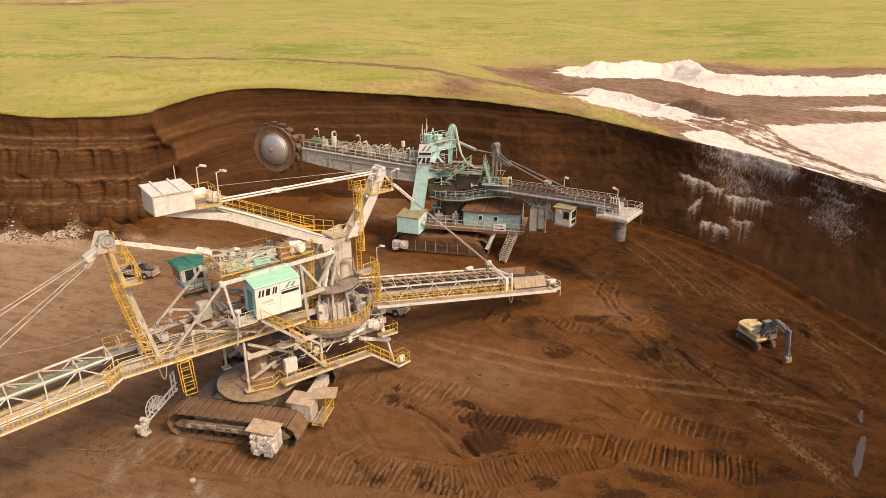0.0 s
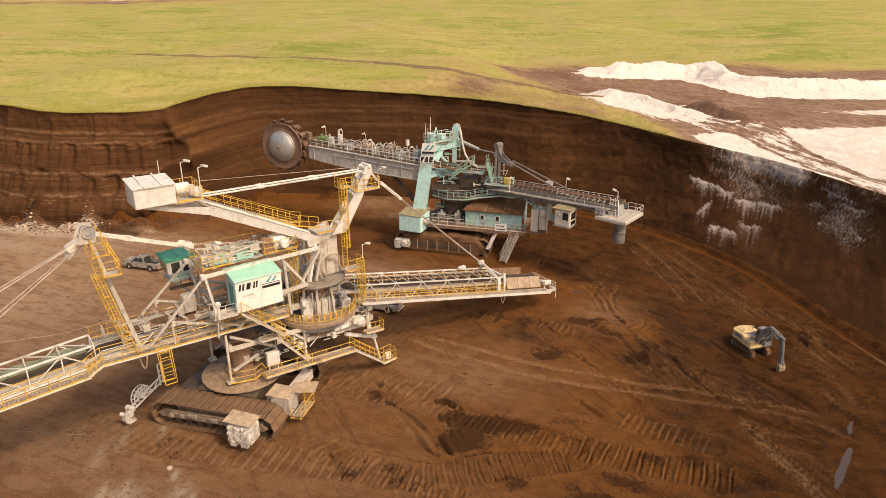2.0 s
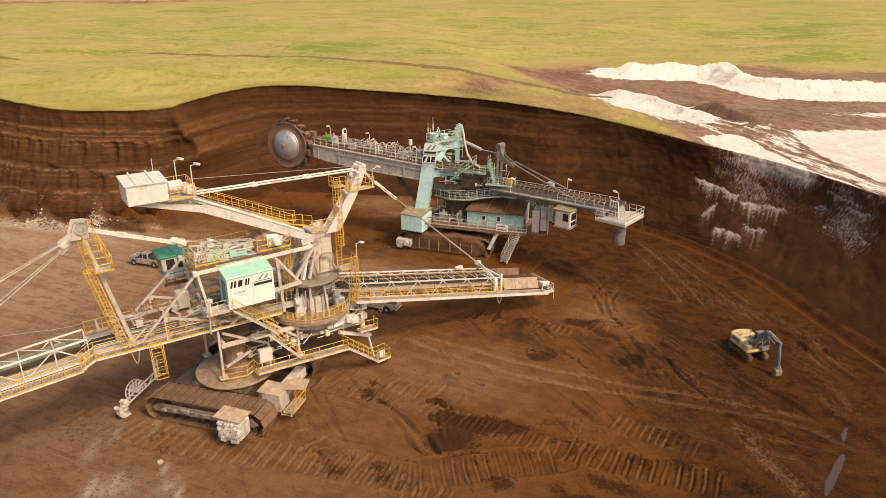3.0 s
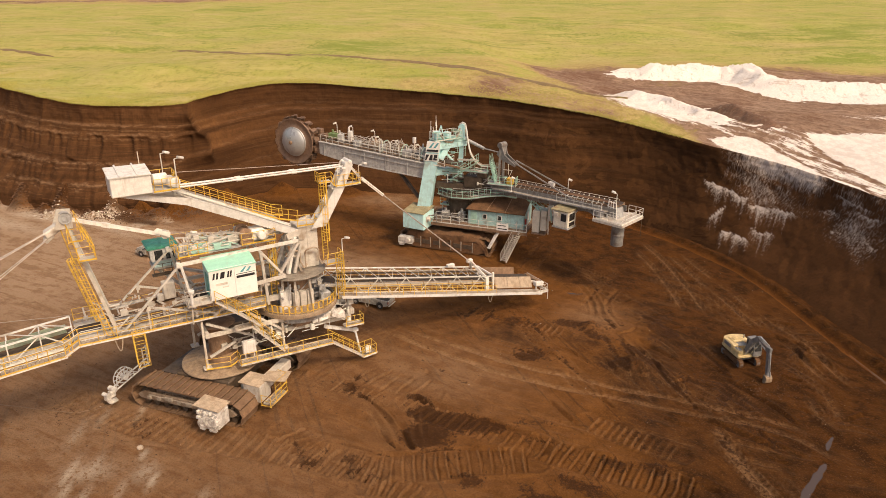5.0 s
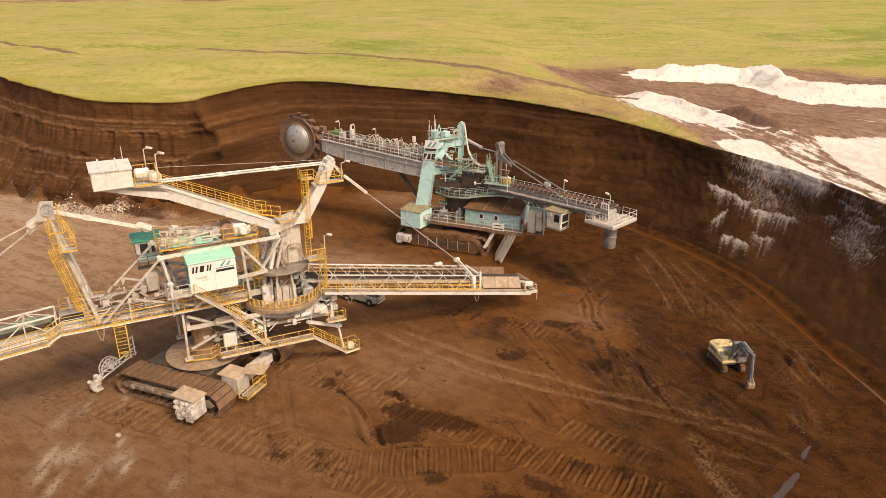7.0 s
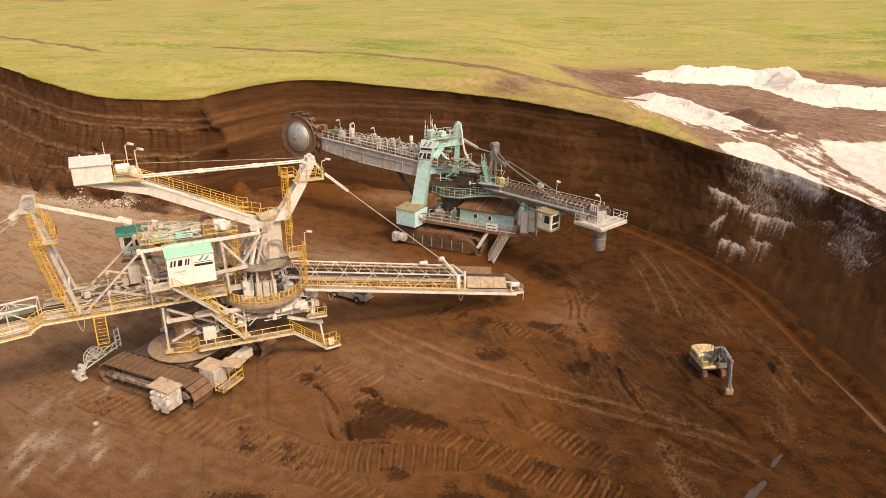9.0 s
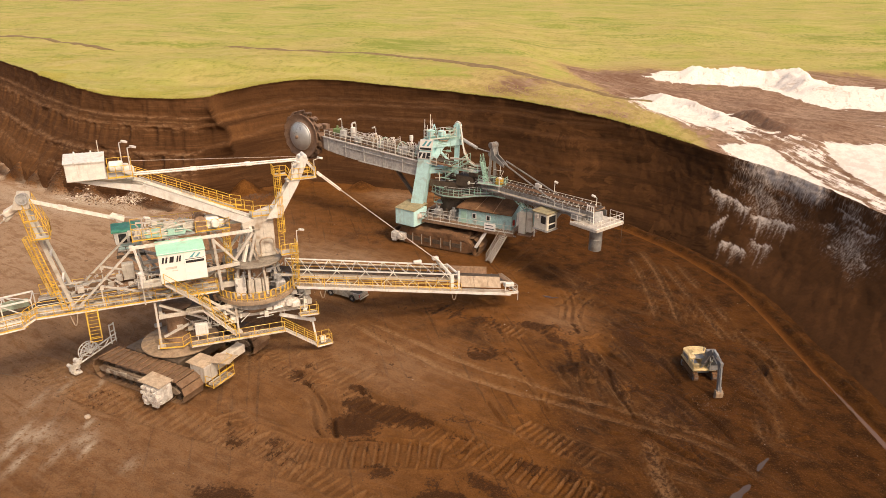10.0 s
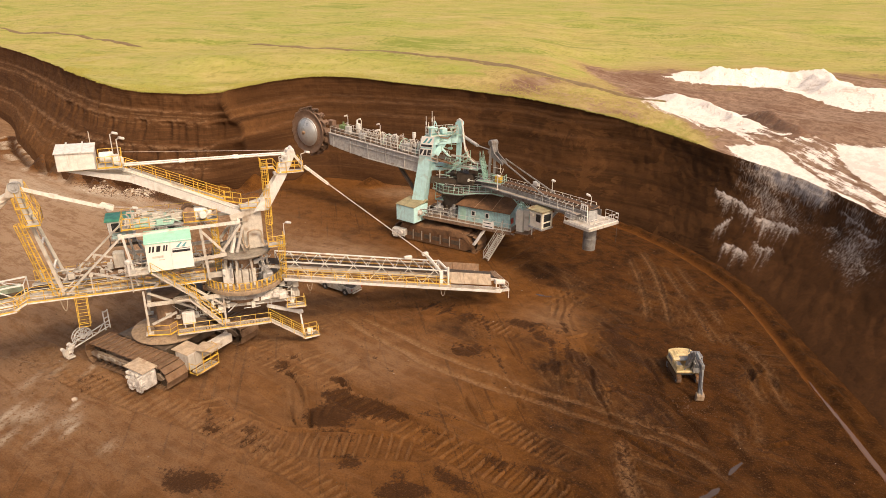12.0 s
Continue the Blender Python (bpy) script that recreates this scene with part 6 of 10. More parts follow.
ladder(wagon, (-10.75, -1.95, 15.0), (-11.3, -1.7, 18.3), M_YELLOW, (-0.6, -0.8), cage=False)
part("platform", Shape().box((-10.1, -2.3, 15.4), (1.1, 1.1, 0.07), 0.02), M_GREY, wagon)
railing(wagon, [(-10.7, -2.9, 15.45), (-9.5, -2.9, 15.45), (-9.5, -0.95, 15.45)], M_YELLOW, gap=0.9, h=1.15)
railing(wagon, [(-9.5, -2.9, 15.5), (-10.35, -2.6, 17.9)], M_YELLOW, gap=0.8, toe=False)
railing(wagon, [(-9.5, -0.95, 15.5), (-10.35, -0.8, 17.9)], M_YELLOW, gap=0.8, toe=False)
railing(wagon, [(-11.1, -2.5, 16.95), (-10.2, -2.5, 16.95)], M_YELLOW, gap=0.9)
rod = part("tie_rod", Shape().bar((-10.9, -1.2, 18.5), (-4.5, -1.25, 16.05), 0.30, 0.26).bar((-8.6, -1.22, 17.62), (-8.0, -1.22, 17.4), 0.4, 0.34).slab([(-4.9, -1.5, 16.3), (-3.8, -1.5, 15.7), (-3.7, -1.5, 16.1), (-4.6, -1.5, 16.5)], 0.05).slab([(-4.9, -1.0, 16.3), (-3.8, -1.0, 15.7), (-3.7, -1.0, 16.1), (-4.6, -1.0, 16.5)], 0.05), M_PALE, wagon, "pale tie beam with a forked end")
part("end_sheave", Shape().lathe([(0.15, -0.2), (0.36, -0.16), (0.36, 0.16), (0.15, 0.2)], 14, (-4.1, -1.25, 15.95), "y"), M_GREY, rod)
for w, s1, z1, z0 in ((-1.5, -34, zt(-34) + 0.1, 17.7), (-0.7, -34, zt(-34) + 0.1, 17.5), (-1.5, -24.5, zt(-24.5) + 0.1, 17.2), (-0.7, -24.5, zt(-24.5) + 0.1, 17.0)):
    part("stay_rope", Shape().bar((-12.4, w, z0), (s1, -0.35 + (w + 1.1) * 2, z1), 0.085, n=6), M_CABLE, wagon)
for w in (-1.4, -1.1):
    part("winch_rope", Shape().bar((-4.1, w, 16.1), (3.4, w, 14.6), 0.04, n=4), M_CABLE, wagon)
# trestle of big tubes over the deck
for w, wb in ((-2.2, -2.55), (2.0, 2.3)):
    part("top_beam", Shape().bar((-3.7, w, 13.4), (7.0, w * 0.72, 13.3), 0.24, 0.27).box((-3.6, w, 13.4), (0.36, 0.4, 0.46), 0.05), M_PALE, wagon, smooth=False)
    part("diagonal", Shape().bar((-3.6, w, 13.3), (-8.5, wb, 8.8), 0.17, 0.17), M_GREY, wagon)
    part("trestle_post", Shape().bar((-3.4, w, 13.3), (-2.7, wb, 8.6), 0.17, 0.17), M_WHITE, wagon)
    part("diagonal", Shape().bar((-6.4, wb, 10.4), (-1.0, wb, 8.5), 0.16, 0.16), M_GREY, wagon)
    part("gusset", Shape().slab([(-6.65, wb - 0.05, 10.15), (-6.3, wb - 0.05, 10.12), (-6.3, wb - 0.05, 10.5), (-6.5, wb - 0.05, 10.52)], 0.1).bar((-6.5, wb, 10.2), (-6.5, wb, 8.5), 0.12), M_GREY, wagon)
    part("trestle_post", Shape().bar((3.3, w, 13.2), (3.6, w, 8.0), 0.24, 0.24), M_GREY, wagon)
    part("diagonal", Shape().bar((3.4, w, 13.0), (5.3, w * 0.8, 10.4), 0.2, 0.22), M_GREY, wagon)
    part("diagonal", Shape().bar((7.0, w * 0.72, 13.1), (4.9, w * 0.8, 10.4), 0.22, 0.24), M_GREY, wagon)
    part("diagonal", Shape().bar((7.2, w * 0.72, 12.9), (6.4, w * 0.8, 10.3), 0.2, 0.24), M_GREY, wagon)
    part("diagonal", Shape().bar((1.6, wb, 10.2), (-1.4, wb, 8.3), 0.2, 0.22), M_GREY, wagon)
    part("side_beam", Shape().bar((-2.9, wb, 10.15), (5.4, w, 10.4), 0.22, 0.3), M_GREY, wagon)
# electrical house with two white sign boards
eh = part("electrical_house", Shape().box((0.35, -2.55, 11.6), (3.8, 2.3, 2.7), 0.05), M_TURQ, wagon, "turquoise sheet-metal electrical house")
roof = Shape()
zc = lambda f: 12.92 + 0.42 * math.sin(f * math.pi / 2 * 1.05)
rv = [(x, -3.86 + 2.5 * i / 6, zc(i / 6) + t) for t in (0, 0.06) for i in range(7) for x in (-1.68, 2.38)]
roof.add(rv, [(2 * i, 2 * i + 2, 2 * i + 3, 2 * i + 1) for i in range(6)] + [(14 + 2 * i, 15 + 2 * i, 17 + 2 * i, 16 + 2 * i) for i in range(6)] + [(0, 1, 15, 14), (12, 26, 27, 13)] + [(2 * i, 14 + 2 * i, 16 + 2 * i, 2 * i + 2) for i in range(6)] + [(2 * i + 1, 2 * i + 3, 17 + 2 * i, 15 + 2 * i) for i in range(6)])
part("roof", roof, M_ROOF, eh, "mint green rounded sheet roof")
for a, b in ((-1.62, 0.48), (0.5, 2.34)):
    part("sign_board", Shape().box(((a + b) / 2, -3.76, 11.62), (b - a, 0.06, 2.78), 0.01), M_SIGN, eh, "white sign board with dark plain shapes")
ink = Shape()
for x, y, wd, ht in ((-1.3, 12.4, 0.16, 0.55), (-1.02, 12.4, 0.16, 0.55), (-0.58, 12.4, 0.34, 0.55), (-0.1, 12.4, 0.14, 0.55), (0.12, 12.4, 0.14, 0.55)):
    ink.slab([(x - wd / 2, -3.80, y - ht / 2), (x + wd / 2, -3.80, y - ht / 2), (x + wd / 2 + 0.12, -3.80, y + ht / 2), (x - wd / 2 + 0.12, -3.80, y + ht / 2)], 0.02)
part("emblem", ink, M_INK, eh, "black block emblem")
part("lettering_bar", Shape().box((-0.65, -3.81, 11.62), (0.95, 0.02, 0.2), 0.004).box((-0.35, -3.81, 11.32), (0.5, 0.02, 0.08), 0.004), M_GREY, eh, "grey unreadable lettering")
part("lettering_bar", Shape().box((1.4, -3.81, 11.98), (1.55, 0.02, 0.22), 0.004).box((1.4, -3.81, 12.22), (1.6, 0.02, 0.05), 0.004), M_INK, eh, "black unreadable lettering")
part("emblem", Shape().slab([(0.95, -3.80, 12.35), (1.2, -3.80, 12.35), (1.55, -3.80, 12.8), (1.4, -3.80, 12.8)], 0.02).slab([(1.45, -3.80, 12.35), (1.7, -3.80, 12.35), (1.95, -3.80, 12.72), (1.8, -3.80, 12.72)], 0.02), M_BLUEBAR, eh, "faded blue slanted emblem")
part("house_door", Shape().box((-1.57, -2.6, 11.4), (0.06, 0.85, 2.0), 0.02), M_TURQ_D, eh, "dark turquoise steel door")
part("platform", Shape().box((-2.6, -3.1, 10.15), (2.0, 1.5, 0.1), 0.02).bar((-3.2, -3.5, 10.1), (-3.2, -3.0, 8.2), 0.12), M_GREY, wagon)
railing(wagon, [(-1.7, -3.85, 10.2), (-3.5, -3.85, 10.2), (-3.5, -2.6, 10.2)], M_GREY, gap=0.9)
part("vent_pipe", Shape().lathe([(0.12, 10.2), (0.12, 11.4), (0.26, 11.45), (0.26, 11.65), (0.1, 11.75)], 12, (-3.2, -3.9, 0)), M_WHITE, wagon, smooth=True)
part("cabinet", Shape().box((-4.2, 0.8, 10.2), (1.0, 0.9, 1.5), 0.05), M_GREY, wagon, "grey equipment cabinet under the trestle")
part("under_house", Shape().box((0.8, 0.3, 10.6), (2.2, 2.2, 2.6), 0.06), M_DARK, wagon)
# winch deck on top of the trestle
part("winch_deck", Shape().box((0.8, -0.1, 13.7), (8.4, 2.7, 0.08), 0.02), M_STEEL, wagon, "grey grimy checker-plate winch deck")
part("deck_sheet", Shape().slab([(-2.6, -1.4, 13.85), (1.0, -1.6, 13.85), (1.4, -0.4, 14.15), (-2.2, -0.2, 14.15)], 0.05), M_MINT, wagon)
part("deck_sheet", Shape().slab([(-1.4, -0.1, 13.8), (1.6, -0.1, 13.8), (1.6, 0.9, 13.95), (-1.4, 0.9, 13.95)], 0.05), M_GREY, wagon)
railing(wagon, [(-3.4, -1.9, 13.78), (-3.4, 1.6, 13.78), (5.0, 1.6, 13.78), (5.0, 0.6, 13.78)], M_YELLOW)
part("rope_guide", Shape().bar((-1.2, -1.0, 14.3), (1.6, -0.9, 14.7), 0.2, n=8).box((1.4, -0.7, 14.25), (0.9, 0.6, 0.7), 0.08, 15), M_GREY, wagon)
wn_ = part("winch_drum", Shape().lathe([(0.55, -0.8), (0.62, -0.75), (0.42, -0.7), (0.42, 0.55), (0.62, 0.6), (0.62, 0.7)], 20, (2.5, -0.4, 14.55), "y").box((2.5, -0.4, 13.95), (1.2, 1.7, 0.4), 0.05), M_RUST, wagon, "rust-brown rope winch drum", smooth=True)
part("winch_gearbox", Shape().box((3.55, -0.7, 14.4), (1.3, 1.2, 1.1), 0.18).box((4.3, -0.6, 14.25), (0.6, 0.8, 0.8), 0.12).lathe([(0.3, -0.6), (0.36, -0.5), (0.36, 0.2)], 14, (3.7, -1.4, 14.5), "y"), M_WHITE, wn_, "white winch gearbox and motor")
floodlight(wagon, (-2.4, -1.7, 13.7), 2.1, M_GREY)
ladder(wagon, (4.6, -1.0, 8.2), (4.6, -1.0, 13.6), M_YELLOW, (0.2, -1))
# operator cabin at the back
OCM = pose(-0.15, 0, 0.3)
oc = part("operator_cabin", Shape(OCM).slab([(-4.55, 3.3, 11.1), (-2.7, 3.3, 11.1), (-2.6, 3.2, 12.95), (-4.7, 3.2, 12.95)], -2.1), M_AQUA, wagon, "turquoise operator cabin with white window surrounds")
part("surround", Shape(OCM).slab([(-4.74, 3.13, 11.75), (-2.56, 3.13, 11.75), (-2.54, 3.10, 12.94), (-4.78, 3.10, 12.94)], 0.05).slab([(-4.70, 3.13, 11.75), (-4.78, 3.10, 12.94), (-4.78, 5.42, 12.94), (-4.70, 5.40, 11.75)], 0.05), M_CARWHITE, oc, "white band round the cabin windows")
part("roof", Shape(OCM).slab([(-5.02, 2.9, 12.95), (-2.35, 2.9, 12.95), (-2.35, 5.65, 12.95), (-5.02, 5.65, 12.95)], 0.1).slab([(-4.9, 3.0, 13.05), (-2.45, 3.0, 13.05), (-2.45, 5.55, 13.05), (-4.9, 5.55, 13.05)], 0.06).bar((-3.66, 3.02, 13.14), (-3.66, 5.55, 13.14), 0.06, 0.05), M_GREEN, oc, "flat green cabin roof")
for a, b in ((-4.45, -3.75), (-3.5, -2.8)):
    fr = part("window", Shape(OCM).box(((a + b) / 2, 3.07, 12.32), (b - a + 0.12, 0.06, 1.0), 0.02), M_WHITE, oc)
    part("pane", Shape(OCM).box(((a + b) / 2, 3.03, 12.32), (b - a, 0.05, 0.9), 0.01), M_GLASS, fr)
fr = part("window", Shape(OCM).box((-4.79, 4.25, 12.32), (0.06, 1.85, 1.05), 0.02, 0, -4), M_WHITE, oc)
part("pane", Shape(OCM).box((-4.83, 4.25, 12.32), (0.05, 1.7, 0.92), 0.01, 0, -4), M_GLASS, fr)
part("cabin_support", Shape(OCM).bar((-4.3, 3.6, 10.9), (-2.0, 2.3, 8.6), 0.2).bar((-2.9, 5.0, 10.9), (-1.4, 2.3, 8.6), 0.2).box((-3.6, 4.2, 11.0), (2.2, 2.2, 0.16), 0.03).bar((-2.8, 3.4, 10.7), (-0.2, 2.2, 10.1), 0.24), M_GREY, wagon)
railing(wagon, [(-4.9, 2.6, 10.9), (-2.6, 2.6, 10.9)], M_DARK, gap=0.7)
part("platform", Shape(OCM).box((-3.6, 2.95, 10.55), (2.6, 0.7, 0.06), 0.01), M_DARK, wagon)
# discharge ring with its hoop railing
RC = Vector((7.0, 0.0, 0))
part("discharge_ring", Shape(Matrix.Translation(RC)).lathe([(2.0, 6.55), (3.75, 6.45), (3.85, 6.5), (3.85, 6.85), (3.75, 6.9), (2.0, 6.9)], 64, cap=False), M_TAN, wagon, "round brown-beige slewing platform")
part("bogie_ring", Shape(Matrix.Translation(RC)).lathe([(2.9, 5.6), (3.1, 5.7), (3.1, 6.4), (2.9, 6.45)], 48), M_STEEL, wagon, smooth=True)
hoop = [(RC.x + 3.75 * math.cos(a), RC.y + 3.75 * math.sin(a), 6.9) for a in np.linspace(radians(-205), radians(15), 27)]
for p, q in zip(hoop, hoop[1:]):
    p, q = Vector(p), Vector(q)
    d = (q - p).normalized()
    a, b = p + d * 0.05, q - d * 0.05
    up = lambda v, h: v + Vector((0, 0, h))
    loop = [up(a, 0.28), up(a, 0.78), up(a + d * 0.1, 0.88), up(b - d * 0.1, 0.88), up(b, 0.78), up(b, 0.28), up(b - d * 0.1, 0.18), up(a + d * 0.1, 0.18), up(a, 0.28)]
    part("hoop_panel", Shape().line(loop, 0.065, 5).bar(p, up(p, 0.92), 0.06, n=5), M_YELLOW, wagon)
part("transfer_drum", Shape(Matrix.Translation(RC)).lathe([(1.5, 6.9), (1.5, 9.4), (1.9, 9.6)], 40), M_RUST, wagon, smooth=True)
part("cabinet", Shape().box((5.32, -1.75, 8.0), (1.0, 0.5, 1.35), 0.04).box((5.32, -1.75, 7.12), (0.9, 0.4, 0.45), 0.02), M_WHITE, wagon, "white cabinet on the round platform")
for x, wd, y in ((6.25, 0.62, -2.1), (6.95, 0.62, -2.1), (7.65, 0.62, -2.1)):
    part("cabinet", Shape().box((x, y + 0.2, 7.65), (wd, 0.5, 1.5), 0.04), M_GREY, wagon, "grey cabinet on the round platform")
part("hydraulic_unit", Shape().box((9.1, -1.9, 7.4), (1.0, 0.8, 0.9), 0.08).lathe([(0.25, 7.8), (0.25, 8.5)], 12, (9.0, -1.9, 0)).line([(8.6, -2.2, 7.2), (8.9, -2.4, 8.3), (9.5, -2.2, 8.6)], 0.07), M_STEEL, wagon)
for a in (-140, -110, -75, -40, -10, 40, 100, 160):
    c, s = math.cos(radians(a)), math.sin(radians(a))
    part("column", Shape().bar((7 + 2.6 * c, 2.6 * s, 6.9), (7 + 2.2 * c, 2.2 * s, 9.7), 0.2), M_GREY, wagon)
part("upper_disc", Shape(Matrix.Translation(RC)).lathe([(1.0, 9.55), (2.3, 9.6), (2.85, 9.85), (2.9, 9.95), (2.85, 10.1), (1.0, 10.2)], 56), M_DISC, wagon, "dark worn round upper turntable", smooth=True)
# tower on the turntable
part("tower", Shape().box((8.2, 0, 12.3), (1.9, 2.0, 4.2), 0.06).box((8.6, -1.02, 12.2), (1.0, 0.06, 3.2), 0.02).bar((6.2, -0.95, 13.6), (9.3, -0.95, 14.4), 0.3, 0.6).bar((6.2, 0.95, 13.6), (9.3, 0.95, 14.4), 0.3, 0.6), M_GREY, wagon, "grey box tower on the turntable")
for w in (-1.0, 1.0):
    part("tower_strut", Shape().bar((6.9, w, 13.5), (5.9, w * 1.4, 10.2), 0.3, 0.3), M_WHITE, wagon)
    part("tower_strut", Shape().bar((6.4, w, 13.0), (7.2, w * 1.5, 10.2), 0.18, 0.2), M_GREY, wagon)
for x0, x1 in ((6.2, 7.1), (7.6, 8.9)):
    pts = [(x0, -1.5, 12.2 if x0 < 7 else 10.4)] + [((x0 + x1) / 2 + (x1 - x0) / 2 * math.cos(a), -1.6, 12.0 + 0.35 * math.sin(a)) for a in np.linspace(math.pi, 0, 8)] + [(x1, -1.6, 11.2), (x1 + 0.25, -1.7, 10.6), (x1 + 0.6, -1.7, 10.9)]
    part("hose", Shape().line(pts, 0.16, 8), M_BEIGE, wagon, "looped beige hydraulic hose", smooth=True)
# counterweight arm
for w in (-0.95, 0.75):
    arm = Shape().slab([(7.3, w, 13.5), (7.3, w, 14.08), (-1.8, w, 18.62), (-6.8, w, 19.75), (-7.0, w, 19.5), (-1.9, w, 18.0)], 0.12)
    part("arm_girder", arm, M_WHITE, wagon, "off-white riveted plate girder")
    for i in range(9):
        f = i / 9
        s = 7.0 - 8.8 * f
        part("stiffener", Shape().bar((s, w - 0.04, 13.66 + 4.42 * f), (s, w - 0.04, 14.2 + 4.42 * f), 0.08, 0.09), M_RUST, wagon)
for f in np.linspace(0, 1, 7):
    s = 6.8 - 8.6 * f
    part("cross_member", Shape().bar((s, -0.95, 14.1 + 4.3 * f), (s, 0.75, 14.1 + 4.3 * f), 0.16, 0.2), M_GREY, wagon)
for w in (-0.95, 0.75):
    part("flange", Shape().bar((7.3, w, 14.1), (-1.8, w, 18.65), 0.3, 0.06).bar((7.3, w, 13.5), (-1.9, w, 18.0), 0.26, 0.06), M_WHITE, wagon)
part("cable_tray", Shape().bar((6.6, -0.45, 14.45), (-2.6, -0.45, 19.0), 0.3, 0.1), M_GREY, wagon)
for w, d in ((-0.7, 0.10), (-0.3, 0.07), (0.0, 0.12), (0.2, 0.07)):
    part("pipe", Shape().line([(6.7, w, 14.5), (3.0, w + 0.08, 16.42), (-2.0, w, 18.95), (-3.2, w - 0.3, 19.5)], d, 6), M_PALE, wagon)
walkway(wagon, (5.8, 0.5, 15.1), (-2.0, 0.5, 18.9), 0.8, M_GREY)
railing(wagon, [(6.6, 0.95, 15.0), (5.6, 0.95, 15.25), (-2.4, 0.95, 18.9)], M_YELLOW, gap=1.25)
railing(wagon, [(6.0, 0.05, 15.0), (-2.2, 0.05, 18.85)], M_YELLOW, gap=1.25)
railing(wagon, [(7.4, -1.0, 14.9), (5.9, -0.3, 15.15)], M_YELLOW, gap=0.8)
cwb = part("counterweight_box", Shape().box((-6.05, -0.38, 20.45), (3.0, 2.55, 1.6), 0.05), M_WHITE, wagon, "off-white sheet counterweight house")
part("roof", Shape().slab([(-7.64, -1.76, 21.2), (-4.48, -1.76, 21.16), (-4.48, 1.0, 21.40), (-7.64, 1.0, 21.46)], 0.07).bar((-6.8, -1.8, 21.31), (-6.8, 1.05, 21.6), 0.12, 0.1).bar((-5.5, -1.8, 21.28), (-5.5, 1.05, 21.58), 0.12, 0.1), M_WHITE, cwb, "pale ribbed sheet roof")
part("platform", Shape().box((-3.5, -0.3, 19.55), (2.2, 2.4, 0.1), 0.02), M_GREY, wagon)
railing(wagon, [(-4.4, 0.9, 19.6), (-2.5, 0.9, 19.6), (-2.5, -0.3, 19.6)], M_YELLOW, gap=0.8, h=1.25)
railing(wagon, [(-4.4, -1.5, 19.6), (-2.5, -1.5, 19.6), (-2.5, -0.3, 19.6)], M_YELLOW, gap=0.6)
part("hoist_motor", Shape().lathe([(0.3, -0.7), (0.46, -0.6), (0.46, 0.4), (0.3, 0.5)], 18, (-3.6, -0.2, 20.35), "x").box((-3.0, -0.5, 20.15), (0.6, 0.9, 0.8), 0.12).lathe([(0.2, -1.0), (0.42, -0.9), (0.42, -0.5)], 14, (-2.7, -0.2, 20.1), "y"), M_WHITE, wagon, "white hoist motor and gearbox", smooth=True)
floodlight(wagon, (-2.6, -1.4, 19.6), 2.5, M_WHITE)
floodlight(wagon, (-3.2, 1.0, 19.6), 2.5, M_WHITE)
part("antenna", Shape().bar((-4.9, 1.0, 21.3), (-4.9, 1.0, 22.5), 0.07, n=6), M_GREY, wagon)
# leaning head mast
for w in (-1.5, -0.45):
    part("mast_plate", Shape().slab([(8.4, w, 14.2), (9.8, w, 14.2), (11.7, w, 17.3), (12.8, w, 19.6), (12.55, w, 20.05), (12.05, w, 19.9), (10.7, w, 17.3)], 0.12), M_WHITE, wagon, "off-white tapering mast plate")
for f in (0.1, 0.35, 0.6, 0.85):
    part("cross_member", Shape().box((9.0 + 3.2 * f, -0.92, 14.6 + 5.0 * f), (0.5, 1.0, 0.2), 0.03), M_WHITE, wagon)
part("mast_head", Shape().box((12.4, -0.95, 19.7), (0.7, 1.15, 0.35), 0.08).lathe([(0.12, -0.75), (0.2, -0.7), (0.2, 0.6), (0.12, 0.65)], 14, (12.5, -0.95, 19.9), "y").bar((12.6, -1.2, 19.5), (13.4, -1.5, 18.4), 0.2, 0.2), M_WHITE, wagon)
part("platform", Shape().box((12.2, -1.2, 17.75), (2.5, 1.1, 0.08), 0.02), M_GREY, wagon)
railing(wagon, [(11.0, -1.75, 17.8), (13.4, -1.75, 17.8), (13.4, 0.6, 17.8), (12.0, 0.7, 17.8)], M_YELLOW, gap=0.8)
railing(wagon, [(9.45, -0.6, 18.3), (9.45, -1.6, 18.3), (10.6, -1.6, 18.3), (10.9, -1.6, 17.85)], M_YELLOW, gap=0.55, h=0.95)
part("platform", Shape().box((10.1, -1.1, 18.27), (1.25, 0.95, 0.07), 0.02), M_GREY, wagon)
ladder(wagon, (9.75, -1.25, 10.8), (9.75, -1.15, 18.9), M_YELLOW, (0.2, -1))
ladder(wagon, (10.6, -2.3, 6.9), (10.6, -2.2, 11.6), M_YELLOW, (0.2, -1))
part("platform", Shape().box((10.2, -1.8, 10.6), (1.6, 1.3, 0.07), 0.02), M_GREY, wagon)
railing(wagon, [(9.4, -2.45, 10.65), (11.0, -2.45, 10.65), (11.0, -1.2, 10.65)], M_YELLOW, gap=0.8)
railing(wagon, [(7.2, -1.3, 14.5), (8.8, -1.5, 14.5), (9.4, -1.5, 14.5)], M_YELLOW, gap=0.8)
floodlight(wagon, (13.3, -1.7, 17.8), 1.7, M_WHITE, reach=(0.5, 0))
floodlight(wagon, (11.2, -1.7, 17.8), 1.6, M_WHITE)
floodlight(wagon, (11.0, -2.3, 10.7), 2.2, M_WHITE)
